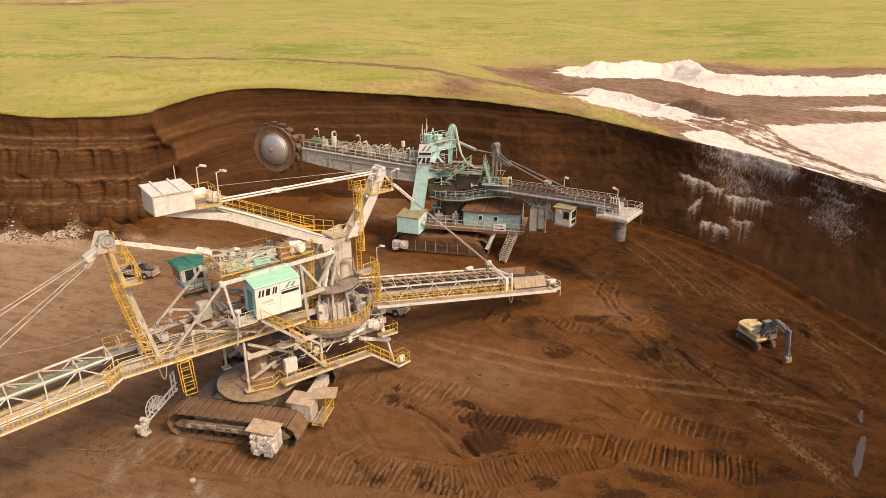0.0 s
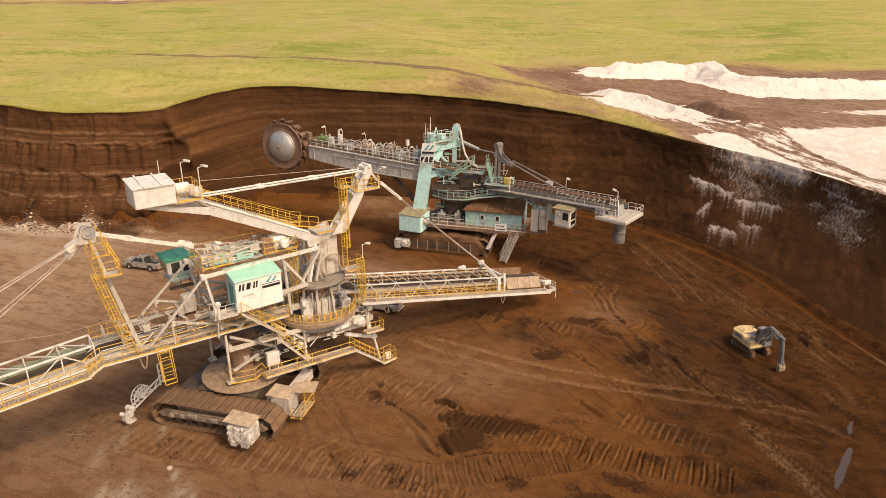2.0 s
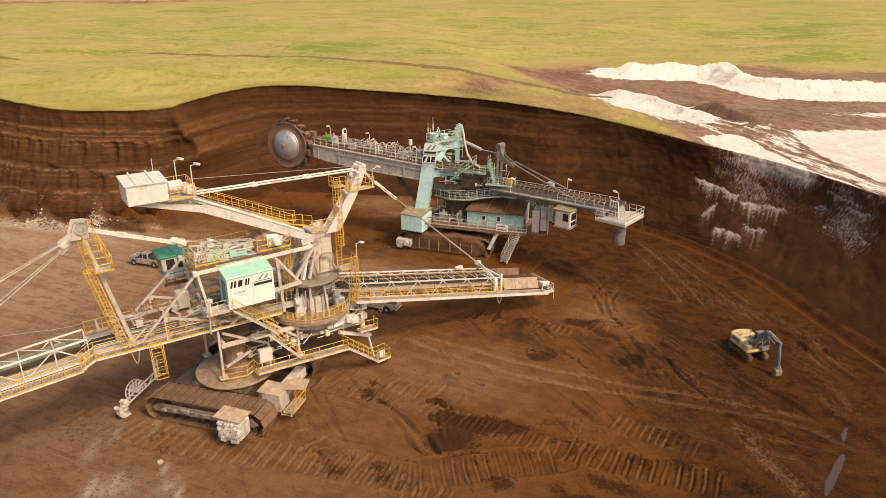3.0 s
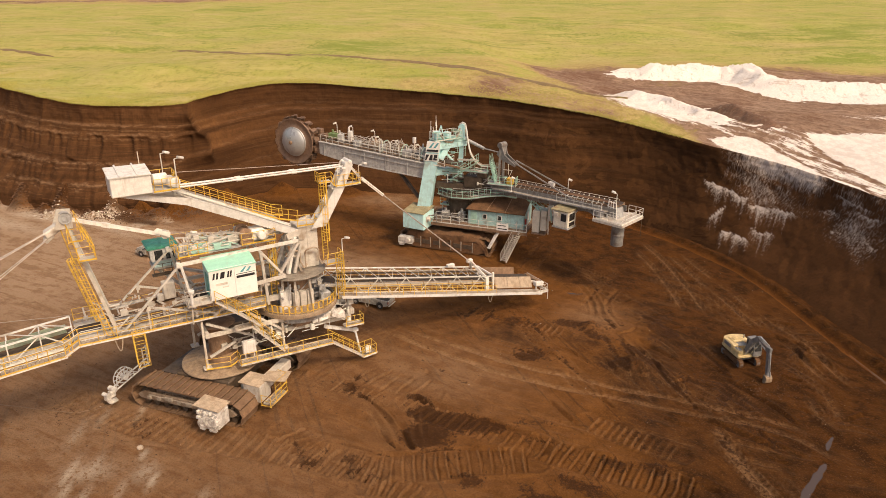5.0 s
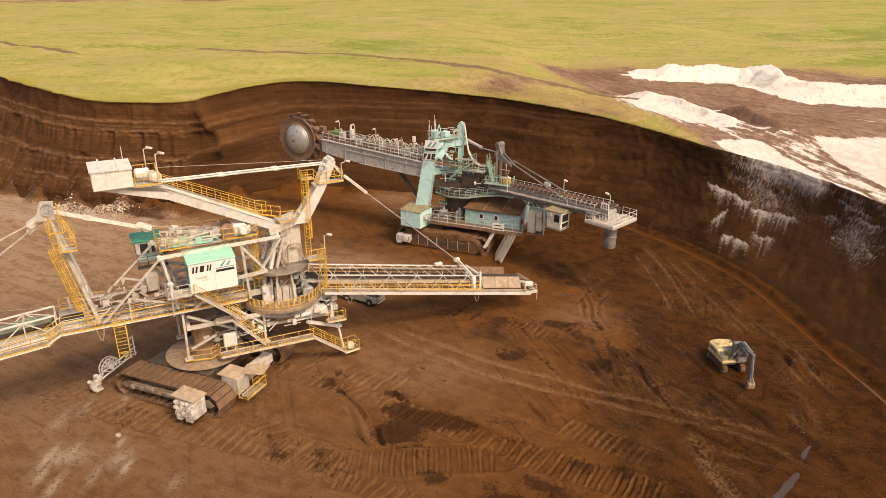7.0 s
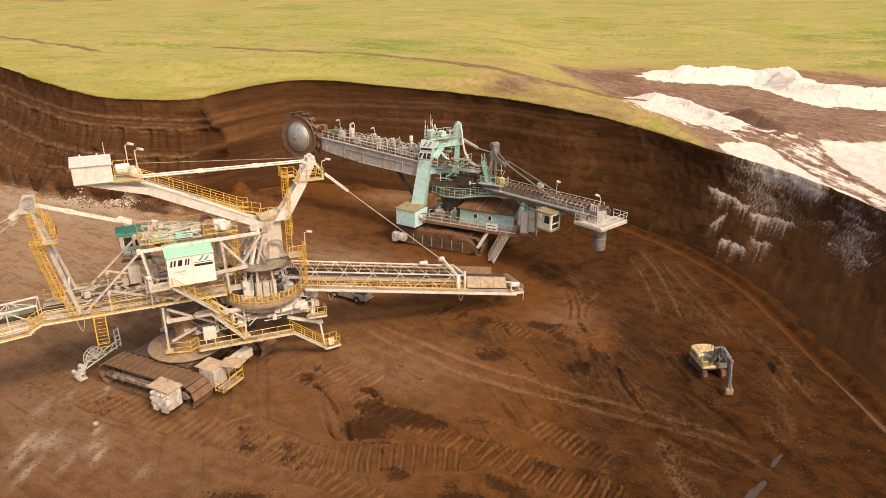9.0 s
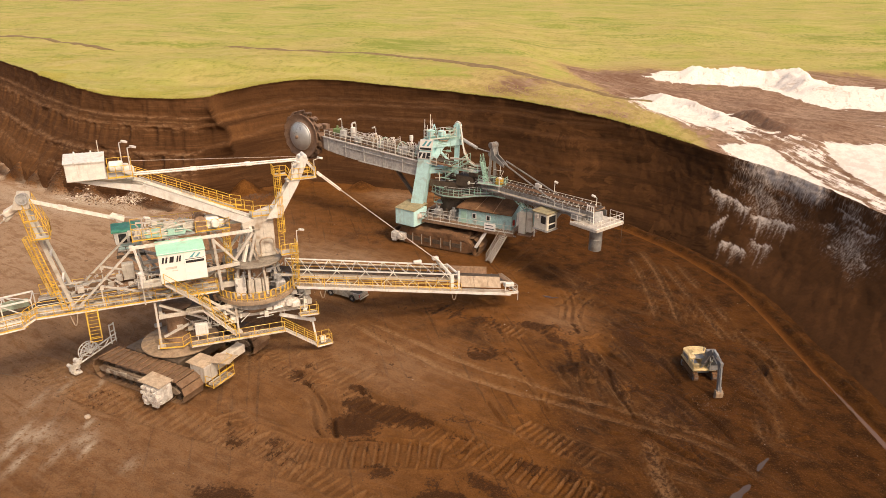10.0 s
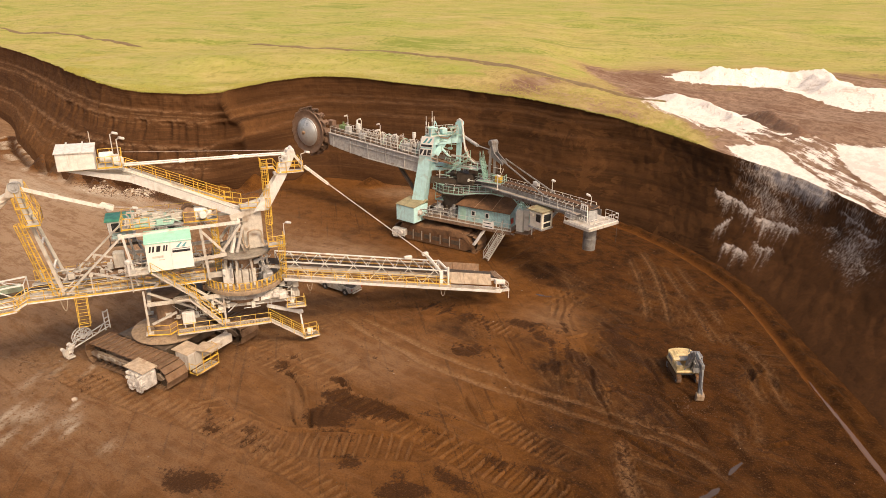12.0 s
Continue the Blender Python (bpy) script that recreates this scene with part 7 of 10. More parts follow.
for w in (-0.5, 0.2):
    part("tie_rod", Shape().bar((12.2, w - 0.75, 19.5), (-2.5, w - 0.15, 19.55), 0.16, n=8).bar((7.6, w - 0.57, 19.52), (7.1, w - 0.55, 19.52), 0.27, n=8).bar((2.8, w - 0.37, 19.53), (2.3, w - 0.35, 19.53), 0.27, n=8), M_WHITE, wagon, smooth=True)
part("wire", Shape().bar((12.3, -0.8, 19.75), (-2.5, 0.9, 20.45), 0.035, n=4), M_CABLE, wagon)
# discharge boom
wc = lambda s: -0.044 * (s - 7)
db = lambda s: 6.95 - 0.197 * (s - 10.8)
dt = lambda s: db(s) + 1.68
truss(wagon, wc, db, dt, 10.4, 28.4, 1.55, 1.5, M_PALE, 0.12, 0.075, posts=False)
for w, h, d, mt in ((-1.2, 0.35, 0.12, M_RUST), (-0.95, 0.6, 0.09, M_GREY), (1.3, 0.5, 0.12, M_RUST), (1.1, 1.5, 0.08, M_GREY), (-1.35, 1.15, 0.07, M_TAN)):
    part("pipe", Shape().bar((10.8, wc(10.8) + w, db(10.8) + h), (28.2, wc(28.2) + w, db(28.2) + h), d, n=6), mt, wagon)
for s_ in np.arange(11.2, 28.2, 1.5):
    for k in (-1, 1):
        part("belt_bracket", Shape().bar((s_, wc(s_) + 1.45 * k, db(s_) + 0.15), (s_, wc(s_) + 0.85 * k, db(s_) + 1.1), 0.09, 0.1), M_TAN, wagon)
conveyor(wagon, [(8.5, wc(8.5), db(8.5) + 0.9), (35.0, wc(35), db(35) + 0.75)], 0.85, side=M_GREY)
part("belt_cover", Shape().slab([(11, wc(11) + 1.0, db(11) + 1.25), (28, wc(28) + 1.0, db(28) + 1.25), (28, wc(28) + 0.2, db(28) + 1.75), (11, wc(11) + 0.2, db(11) + 1.75)], 0.03), M_BEIGE, wagon)
walkway(wagon, (10.6, wc(10.6) - 2.0, db(10.6) + 0.16), (34.6, wc(34.6) - 2.15, db(34.6) - 0.05), 0.95, M_WHITE)
part("edge_beam", Shape().bar((10.6, wc(10.6) - 2.53, db(10.6) + 0.12), (34.4, wc(34.4) - 2.75, db(34.4) - 0.10), 0.1, 0.24), M_WHITE, wagon, "bright off-white edge beam")
railing(wagon, [(10.8, wc(10.8) - 1.7, db(10.8)), (28.3, wc(28.3) - 1.7, db(28.3))], M_YELLOW, gap=1.3, h=1.0)
railing(wagon, [(10.8, wc(10.8) - 2.5, db(10.8) + 0.16), (28.3, wc(28.3) - 2.6, db(28.3))], M_YELLOW, gap=1.3, h=1.0, toe=False)
walkway(wagon, (10.6, wc(10.6) + 2.1, db(10.6)), (34.6, wc(34.6) + 2.1, db(34.6)), 0.9, M_GREY)
railing(wagon, [(10.8, wc(10.8) + 2.55, db(10.8)), (34.0, wc(34) + 2.55, db(34))], M_YELLOW, gap=1.3, h=1.0)
for i in range(3):
    a, b = 28.6 + 1.67 * i, 28.6 + 1.67 * (i + 1) - 0.04
    part("hopper_plate", Shape().slab([(a, wc(a) - 1.95, db(a) + 0.35), (b, wc(b) - 1.95, db(b) + 0.35), (b, wc(b) - 1.5, db(b) + 1.55), (a, wc(a) - 1.5, db(a) + 1.55)], 0.05), M_BEIGE, wagon, "bleached brown hopper side plate")
    part("hopper_plate", Shape().slab([(a, wc(a) + 1.5, db(a) + 0.4), (b, wc(b) + 1.5, db(b) + 0.4), (b, wc(b) + 1.6, db(b) + 1.6), (a, wc(a) + 1.6, db(a) + 1.6)], 0.05), M_RUST, wagon, "rusty hopper side plate")
part("hopper_frame", Shape().bar((28.5, wc(28.5) - 1.6, db(28.5)), (28.5, wc(28.5) - 1.5, db(28.5) + 2.1), 0.2).bar((28.5, wc(28.5) + 1.5, db(28.5)), (28.5, wc(28.5) + 1.5, db(28.5) + 1.8), 0.2).bar((28.5, wc(28.5) - 1.5, db(28.5) + 1.75), (28.5, wc(28.5) + 1.5, db(28.5) + 1.75), 0.16)
     .bar((27.6, wc(27) - 1.7, db(27.6) + 0.1), (27.6, wc(27) - 1.7, db(27.6) + 1.6), 0.4, 0.3), M_WHITE, wagon)
part("end_frame", Shape().bar((33.8, wc(34) - 2.6, db(34)), (35.6, wc(35.5) - 2.2, db(35.6)), 0.14, 0.3).bar((33.8, wc(34) + 1.6, db(34)), (35.6, wc(35.5) + 1.4, db(35.6)), 0.14, 0.3).bar((35.6, wc(35.5) - 2.3, db(35.6)), (35.6, wc(35.5) + 1.5, db(35.6)), 0.14, 0.3)
     .box((34.8, wc(35) - 1.5, db(35) + 0.7), (1.3, 0.5, 0.5), 0.08, 0, 11).bar((34.2, wc(34) - 1.9, db(34)), (34.2, wc(34) - 1.9, db(34) + 1.0), 0.1).bar((35.6, wc(35.5) - 2.3, db(35.6)), (35.6, wc(35.5) - 2.3, db(35.6) - 1.0), 0.05), M_WHITE, wagon)
part("head_pulley", Shape().lathe([(0.3, -1.2), (0.42, -1.1), (0.42, 1.1), (0.3, 1.2)], 18, (35.0, wc(35), db(35) + 0.6), "y"), M_RUST, wagon, smooth=True)
railing(wagon, [(34.2, wc(34) - 2.7, db(34.2)), (35.5, wc(35.5) - 2.3, db(35.5)), (35.5, wc(35.5) + 1.4, db(35.5))], M_GREY, gap=0.9, h=0.9)
for w in (-0.7, 0.3):
    part("stay_rope", Shape().bar((13.3, -1.55 + 0.25 * w, 18.45), (26.9, wc(27) - 0.2 + 0.6 * w, 6.35), 0.09, n=6), M_CABLE, wagon)
part("turnbuckle", Shape().bar((13.9, -1.6, 17.95), (15.8, -1.55, 16.22), 0.3, 0.26).box((13.75, -1.6, 18.05), (0.5, 0.45, 0.3), 0.05, 0, 45), M_WHITE, wagon, "off-white rope turnbuckle")
part("stay_fork", Shape().bar((26.4, wc(26) - 0.2, 6.9), (27.6, wc(27) - 1.5, 5.2), 0.24).bar((26.4, wc(26) - 0.2, 6.9), (27.6, wc(27) + 1.4, 5.2), 0.24).box((26.3, wc(26) - 0.2, 6.95), (0.7, 0.4, 0.4), 0.06), M_WHITE, wagon)
part("lamp_box", Shape().box((24.8, wc(25) + 1.2, dt(24.8) + 0.35), (0.9, 0.4, 0.3), 0.04).bar((24.8, wc(25) + 1.3, dt(24.8)), (24.8, wc(25) + 1.3, dt(24.8) + 0.3), 0.08), M_WHITE, wagon)
for s in (12.8, 27.2):
    pts = [(s + 0.5 * x, wc(s) - 2.6 - 0.1 * x, db(s) - 0.25 - 0.75 * (1 - (2 * x - 1) ** 2)) for x in np.linspace(0, 1, 9)]
    part("cable_loop", Shape().line(pts, 0.07, 5), M_BEIGE, wagon)
part("cable_loop", Shape().line([(-9.3 + 0.6 * x, -2.5, 8.3 - 1.2 * (1 - (2 * x - 1) ** 2)) for x in np.linspace(0, 1, 9)], 0.09, 5), M_BEIGE, wagon)

# cable trays, pipes and loose steel about the decks
clutter = random.Random(4)
for count, lo, hi, mt, lab in ((60, (-8.5, -2.2, 8.5), (4.0, 2.2, 10.0), M_RUST, "rusty pipes and brackets over the deck"), (130, (-11.0, -2.2, 8.5), (4.0, 2.2, 10.0), M_GREY, "tangle of grey pipes and brackets over the deck"), (30, (-3.0, -1.4, 13.8), (2.0, 1.3, 14.4), M_MINT, "faded green covers and bars on the winch deck"), (90, (-3.0, -1.4, 13.8), (5.0, 1.3, 14.6), M_GREY, "loose pipes and brackets on the winch deck"),
                               (95, (1.5, -2.8, 4.3), (12.0, -0.5, 6.2), M_PALE, "pale pipes and machinery under the ring"), (60, (1.0, -1.6, 4.2), (11.0, 2.0, 6.3), M_DARK, "dark pipes and brackets under the ring"), (80, (4.8, -2.4, 7.0), (9.6, 1.5, 9.5), M_STEEL, "pipes and brackets between the turntables"),
                               (40, (-1.8, -1.9, 3.4), (3.8, 1.9, 6.2), M_GREY, "grey bracing over the slewing disc"), (9, (5.8, -1.5, 10.3), (9.3, 1.2, 13.2), M_GREY, "pipes around the tower")):
    sh = Shape()
    for _ in range(count):
        p = Vector([clutter.uniform(a, b) for a, b in zip(lo, hi)])
        d = clutter.choice((Vector((1, 0, 0)), Vector((1, 0, 0)), Vector((0, 1, 0)), Vector((0, 0, 1)), Vector((0.7, 0, 0.6)), Vector((-0.7, 0.2, 0.6))))
        q = p + d * clutter.uniform(0.4, 2.0)
        q = Vector([min(max(c, a), b) for c, a, b in zip(q, lo, hi)])
        if (q - p).length > 0.2:
            sh.bar(p, q, clutter.choice((0.06, 0.09, 0.14)), n=clutter.choice((4, 6)))
        if clutter.random() < 0.25:
            sh.box(p, (clutter.uniform(0.2, 0.6), clutter.uniform(0.2, 0.5), clutter.uniform(0.2, 0.6)), 0.03)
    tagged(part("pipework", sh, mt, wagon, lab), kind="stuff")
for w in (-1.9, 1.9):
    part("cable_tray", Shape().bar((-9.0, w * 0.6, 9.3), (3.0, w * 0.6, 9.6), 0.3, 0.08), M_STEEL, wagon)
for w, z in ((-1.15, 0.1), (-1.45, 0.35), (-1.7, 0.6), (-0.9, -0.1), (0.4, 0.2)):
    part("cable_run", Shape().line([(-34.5, w, zb(-34.5) + z), (-24, w + 0.05, zb(-24) + z - 0.05), (-13, w, zb(-13) + z), (-11.6, w, 8.6 + z), (-4, w, 8.6 + z)], 0.07, 5), M_PALE, wagon)
railing(wagon, [(-12.6, -1.42, zb(-12.6) - 0.2), (-35, -1.42, zb(-35) - 0.2)], M_YELLOW, gap=2.35, toe=False)
railing(wagon, [(-11.8, -1.6, 8.4), (3.2, -1.65, 8.15)], M_YELLOW, gap=2.0, toe=False)
railing(wagon, [(-3.4, -1.75, 13.78), (-1.0, -1.75, 13.78)], M_YELLOW, gap=0.8)
railing(wagon, [(2.0, -1.5, 13.78), (5.0, -1.5, 13.78), (5.0, -0.6, 13.78)], M_YELLOW, gap=0.9)
for w in (-1.2, -0.9, -0.5, 0.1, 0.5, 0.9):
    part("pipe", Shape().line([(-3.2, w, 13.95 + 0.1 * abs(w)), (-0.5, w * 0.9, 14.25), (2.2, w * 0.6 - 0.3, 14.2)], 0.1, 6), M_GREY, wagon)
part("rear_walk_beam", Shape().bar((-8.5, 2.3, 9.0), (3.3, 2.3, 9.0), 0.2, 0.3), M_GREY, wagon)
part("slew_housing", Shape().box((1.2, 0.2, 5.6), (3.4, 2.6, 1.5), 0.08), M_DARK, wagon)
part("belt_plough", Shape().slab([(-6.0, -1.0, 8.9), (-3.0, -1.0, 9.3), (-3.0, 1.0, 9.3), (-6.0, 1.0, 8.9)], 0.05), M_RUST, wagon)
# ---- the bucket-wheel excavator at the far face ----
bwe = thing("bucket_wheel_excavator", pose(0, 90, 0), "turquoise and grey bucket-wheel excavator beside the pit face", "mining machine")
TB = Matrix.Translation((0, -90, 0))


def in_bwe(x, y, z=0.0, turn=0.0):
    return TB @ pose(x, y, z, 0, 0, turn)


T1, T2 = in_bwe(-0.1, 90.1, 0, -13), in_bwe(2.0, 98.8, 0, -13)
for m in (T1, T2):
    crawler(bwe, m, 13.6, 2.6, 2.5, "long crawler track buried in brown mud", M_RUST)
mud = Shape(T1)
nq, nu = 44, 9
mv = []
for i in range(nq + 1):
    q = -7.3 + 14.9 * i / nq
    drop = 1.6 * max(0.0, abs(q + 0.1) - 5.2) ** 1.15
    for j in range(nu):
        u = -1.55 + 3.1 * j / (nu - 1)
        lump = 0.45 * fbm(q * 0.35, u * 0.5, 5.0) + 0.2 * fbm(q * 1.3, u * 1.3, 7.0)
        side = 0.9 * max(0.0, abs(u) - 1.1) ** 1.2
        mv.append((q, u, max(0.02, 2.72 + lump - side - drop)))
    for u in (1.62, -1.62):
        mv.append((q, u, max(0.0, 1.85 + 0.3 * fbm(q * 0.6, 9.0) - drop)))
w = nu + 2
mud.add(mv, [(w * i + q, w * i + w + q, w * i + w + q + 1, w * i + q + 1) for i in range(nq) for q in range(nu)] + [(w * i + nu + 1, w * i + w + nu + 1, w * i + w, w * i) for i in range(nq)])
part("mud_cake", mud, M_MUDTOP, bwe, "mud caked over the crawler", smooth=True)
panel = part("side_panel", Shape(T1).slab([(-6.0, -1.42, 0.5), (-4.6, -1.42, 0.15), (4.8, -1.42, 0.15), (6.4, -1.42, 0.7), (5.6, -1.42, 1.75), (3.0, -1.42, 2.0), (-5.4, -1.42, 1.95)], 0.14), M_MUDTOP, bwe, "mud-splashed crawler side panel")
# flat dark plates on the panel stand in for the shade inside its openings
for x, wd in ((-4.0, 0.8), (-2.7, 1.1), (-1.2, 0.9), (0.3, 1.2), (1.9, 1.0), (3.4, 1.3)):
    part("recess", Shape(T1).box((x, -1.6, 1.1), (wd, 0.06, 0.6), 0.02), M_DARK, panel)
    part("rib", Shape(T1).bar((x + wd / 2 + 0.12, -1.6, 0.4), (x + wd / 2 + 0.12, -1.6, 1.8), 0.1, 0.12), M_CRUST, panel)
part("track_motor", Shape(T1).box((-5.6, -1.75, 1.2), (2.2, 0.9, 1.0), 0.12).lathe([(0.3, -2.5), (0.4, -2.4), (0.4, -1.6)], 14, (-5.2, 0, 1.2), "y").box((-6.2, -2.0, 0.6), (0.8, 0.6, 0.5), 0.08), M_CONC, bwe, "pale crusted crawler motor")
railing(bwe, [(-6.6, -2.3, 0.7), (-4.5, -2.3, 0.7)], M_PALE, T1, gap=0.7, h=0.9)
HB = in_bwe(6.6, 88.6, 0, -12)
part("undercarriage", Shape(in_bwe(1.2, 94.4, 0, -13)).box((0, 0, 2.2), (6.5, 6.5, 1.6), 0.15).lathe([(3.4, 3.0), (3.4, 3.9), (3.0, 4.0)], 40), M_DARK, bwe)
part("main_deck", Shape(HB).box((-2.2, 2.2, 3.9), (13.5, 6.4, 0.22), 0.04).bar((-9, -1.0, 3.75), (4.6, -1.0, 3.75), 0.2, 0.35), M_RUST, bwe, "rust-brown main deck plating")
for x in (-8, -5, -2, 1, 4):
    part("deck_bracket", Shape(HB).bar((x, -0.9, 3.75), (x, 1.5, 2.7), 0.16, 0.2), M_STEEL, bwe)
railing(bwe, [(-8.8, -1.05, 4.0), (4.6, -1.05, 4.0)], M_PALE, HB, gap=1.3)
railing(bwe, [(-8.8, 0.5, 4.0), (-4.2, 0.5, 4.0)], M_PALE, HB, gap=1.3)
railing(bwe, [(-8.8, 2.2, 5.6), (-4.0, 2.2, 5.6)], M_MINT, HB, gap=1.2)
part("platform", Shape(HB).box((-6.4, 3.0, 5.55), (4.8, 1.8, 0.1), 0.02).bar((-8.5, 2.3, 5.5), (-8.5, 2.3, 4.0), 0.12).bar((-4.4, 2.3, 5.5), (-4.4, 2.3, 4.0), 0.12), M_STEEL, bwe)
for i, (x, wd, ht) in enumerate(((-7.6, 1.0, 1.1), (-6.3, 0.8, 0.9), (-5.2, 0.9, 1.2))):
    part("pump_unit", Shape(HB).box((x, 1.2, 4.0 + ht / 2), (wd, 0.9, ht), 0.08).lathe([(0.2, 4.0 + ht), (0.2, 4.4 + ht)], 10, (x, 1.2, 0)), M_STEEL if i != 1 else M_DARK, bwe)
hs = part("machine_house", Shape(HB).box((0, 2.3, 5.05), (7.8, 4.6, 2.1), 0.04), M_FADED, bwe, "faded turquoise machine house")
part("roof", Shape(HB).slab([(-4.1, -0.3, 6.12), (4.1, -0.3, 6.12), (4.1, 4.8, 7.9), (-2.4, 4.8, 7.95)], 0.1).slab([(-4.1, -0.3, 6.12), (-2.4, 4.8, 7.95), (-4.1, 4.8, 6.5)], 0.1), M_MUDTOP, hs, "roof sheets covered with brown dirt")
part("roof_seam", Shape(HB).bar((-1.2, -0.3, 6.27), (-0.4, 4.8, 8.08), 0.06).bar((1.4, -0.3, 6.27), (1.6, 4.8, 8.05), 0.06), M_RUST, hs)
part("gable", Shape(HB).slab([(3.92, -0.05, 4.05), (3.92, 4.5, 4.05), (3.92, 4.5, 7.1), (3.92, -0.05, 6.1)], 0.05), M_FADED, hs)
for x in (-1.5, 0.6):
    fr = part("window", Shape(HB).box((x, -0.04, 5.3), (0.62, 0.08, 0.75), 0.02), M_WHITE, hs)
    part("pane", Shape(HB).box((x, -0.085, 5.3), (0.42, 0.04, 0.55), 0.01), M_GLASS, fr)
part("door", Shape(HB).box((-3.1, -0.04, 4.95), (0.85, 0.07, 1.8), 0.02), M_MINT, hs)
part("gable_door", Shape(HB).box((4.0, 2.2, 5.0), (0.07, 0.85, 1.85), 0.02), M_WHITE, hs)
part("fire_cabinet", Shape(HB).box((4.05, 0.6, 5.0), (0.2, 0.5, 0.7), 0.03), M_RED, hs, "red fire cabinet on the gable")
sb = part("sign_board", Shape(HB).box((1.3, -1.14, 4.45), (1.65, 0.05, 1.0), 0.01), M_SIGN, bwe, "white sign with unreadable dark lines")
part("lettering_bar", Shape(HB).box((1.2, -1.18, 4.68), (1.1, 0.02, 0.12), 0.004).box((1.3, -1.18, 4.22), (1.3, 0.02, 0.12), 0.004), M_INK, sb)
for x, y, sx, sy, z0, z1, mt in ((12.3, 87.6, 1.0, 2.2, 4.2, 7.2, M_CREAM), (13.2, 86.9, 0.8, 1.6, 4.6, 7.4, M_CREAM), (13.9, 86.4, 0.6, 0.8, 6.0, 8.2, M_PALE)):
    part("container", Shape(in_bwe(x, y, 0, -14)).box((0, 0, (z0 + z1) / 2), (sx, sy, z1 - z0), 0.06), mt, bwe, "off-white equipment container at the deck's end")
part("platform", Shape(in_bwe(12.7, 87.2, 0, -14)).box((0, 0, 4.15), (1.9, 2.6, 0.14), 0.03), M_RUST, bwe)
stair(bwe, in_bwe(8.0, 85.0).translation + Vector((0, 0, 0.35)), in_bwe(9.9, 87.4).translation + Vector((0, 0, 4.0)), 1.0, M_GREY, M_GREY)
part("ladder_chute", Shape(TB).bar((5.9, 86.4, 1.6), (7.2, 88.0, 3.8), 0.5, 0.12), M_CONC, bwe)
# turquoise mast on its ballast box
CB = in_bwe(-4.3, 90.2, 0, -20)
bx = part("ballast_box", Shape(CB).box((0, 0, 4.2), (3.3, 3.1, 2.3), 0.06), M_TURQ, bwe, "turquoise ballast box under the mast")
part("roof", Shape(CB).slab([(-1.72, -1.62, 5.35), (1.72, -1.62, 5.35), (1.72, 1.62, 5.75), (-1.72, 1.62, 5.75)], 0.07).slab([(-1.66, 1.56, 5.2), (1.66, 1.56, 5.2), (1.66, 1.56, 5.76), (-1.66, 1.56, 5.76)], 0.04), M_LID, bx, "dusty olive sloping lid")
part("hatch", Shape(CB).box((1.68, -0.3, 4.4), (0.1, 0.9, 0.8), 0.04).lathe([(0.1, 1.7), (0.3, 1.72), (0.3, 2.0), (0.1, 2.05)], 14, (0, -0.3, 4.4), "x"), M_CONC, bx)
def mast_point(u, v, z, off=0.0):
    """A point on the leaning mast: u across and v in depth from -1 to 1, off metres in front of its face."""
    f = (z - 5.2) / 9.6
    c, r = Vector((-3.68 + 1.5 * f, 91.65 + 0.45 * f, z)), radians(-5)
    x, y = u * (0.92 - 0.08 * f), v * (0.8 - 0.1 * f) - off
    return c + Vector((x * math.cos(r) - y * math.sin(r), x * math.sin(r) + y * math.cos(r), 0))


CORNERS = ((-1, -1), (1, -1), (1, 1), (-1, 1))
col = Shape(TB).add([mast_point(u, v, z) for z in (5.2, 14.8) for u, v in CORNERS], [(3, 2, 1, 0), (4, 5, 6, 7)] + [(i, (i + 1) % 4, 4 + (i + 1) % 4, 4 + i) for i in range(4)])
mast = part("mast", col, M_TURQ, bwe, "tall turquoise box mast")


def on_mast(parts, off, thick):
    """Flat plates on the mast's face, each given as corners (u, z)."""
    sh = Shape(TB)
    for corners in parts:
        sh.slab([mast_point(u, -1, z, off) for u, z in corners], thick)
    return sh


sgn = part("sign_board", on_mast([[(-1.12, 13.4), (1.12, 13.4), (1.12, 14.9), (-1.12, 14.9)]], 0.06, 0.05), M_SIGN, mast, "white board with a pale emblem")
part("lettering_bar", on_mast([[(-0.95, 13.5), (0.95, 13.5), (0.95, 13.78), (-0.95, 13.78)]], 0.13, 0.02), M_INK, sgn)
part("emblem", on_mast([[(-0.7, 14.0), (-0.3, 14.0), (0.15, 14.7), (-0.15, 14.7)], [(0.05, 14.0), (0.45, 14.0), (0.9, 14.7), (0.6, 14.7)]], 0.13, 0.02), M_BLUEBAR, sgn)
fsg = part("sign_board", on_mast([[(-1.08, 12.2), (1.08, 12.2), (1.08, 13.2), (-1.08, 13.2)]], 0.06, 0.05), M_SIGN, mast, "white board with a black emblem")
part("emblem", on_mast([[(-0.95, 12.32), (-0.75, 12.32), (-0.4, 13.08), (-0.95, 13.08)], [(-0.35, 12.32), (0.25, 12.32), (0.15, 13.08), (-0.2, 13.08)], [(0.35, 12.32), (0.95, 12.32), (0.95, 13.08), (0.4, 13.08)]], 0.13, 0.02), M_INK, fsg, "black block emblem")
part("head_beam", Shape(TB).bar((-2.6, 91.9, 14.2), (1.5, 95.6, 14.2), 1.1, 1.2).bar((-0.6, 93.6, 14.0), (-1.6, 92.6, 12.2), 0.5, 0.9), M_TURQ, bwe, "turquoise head beam")
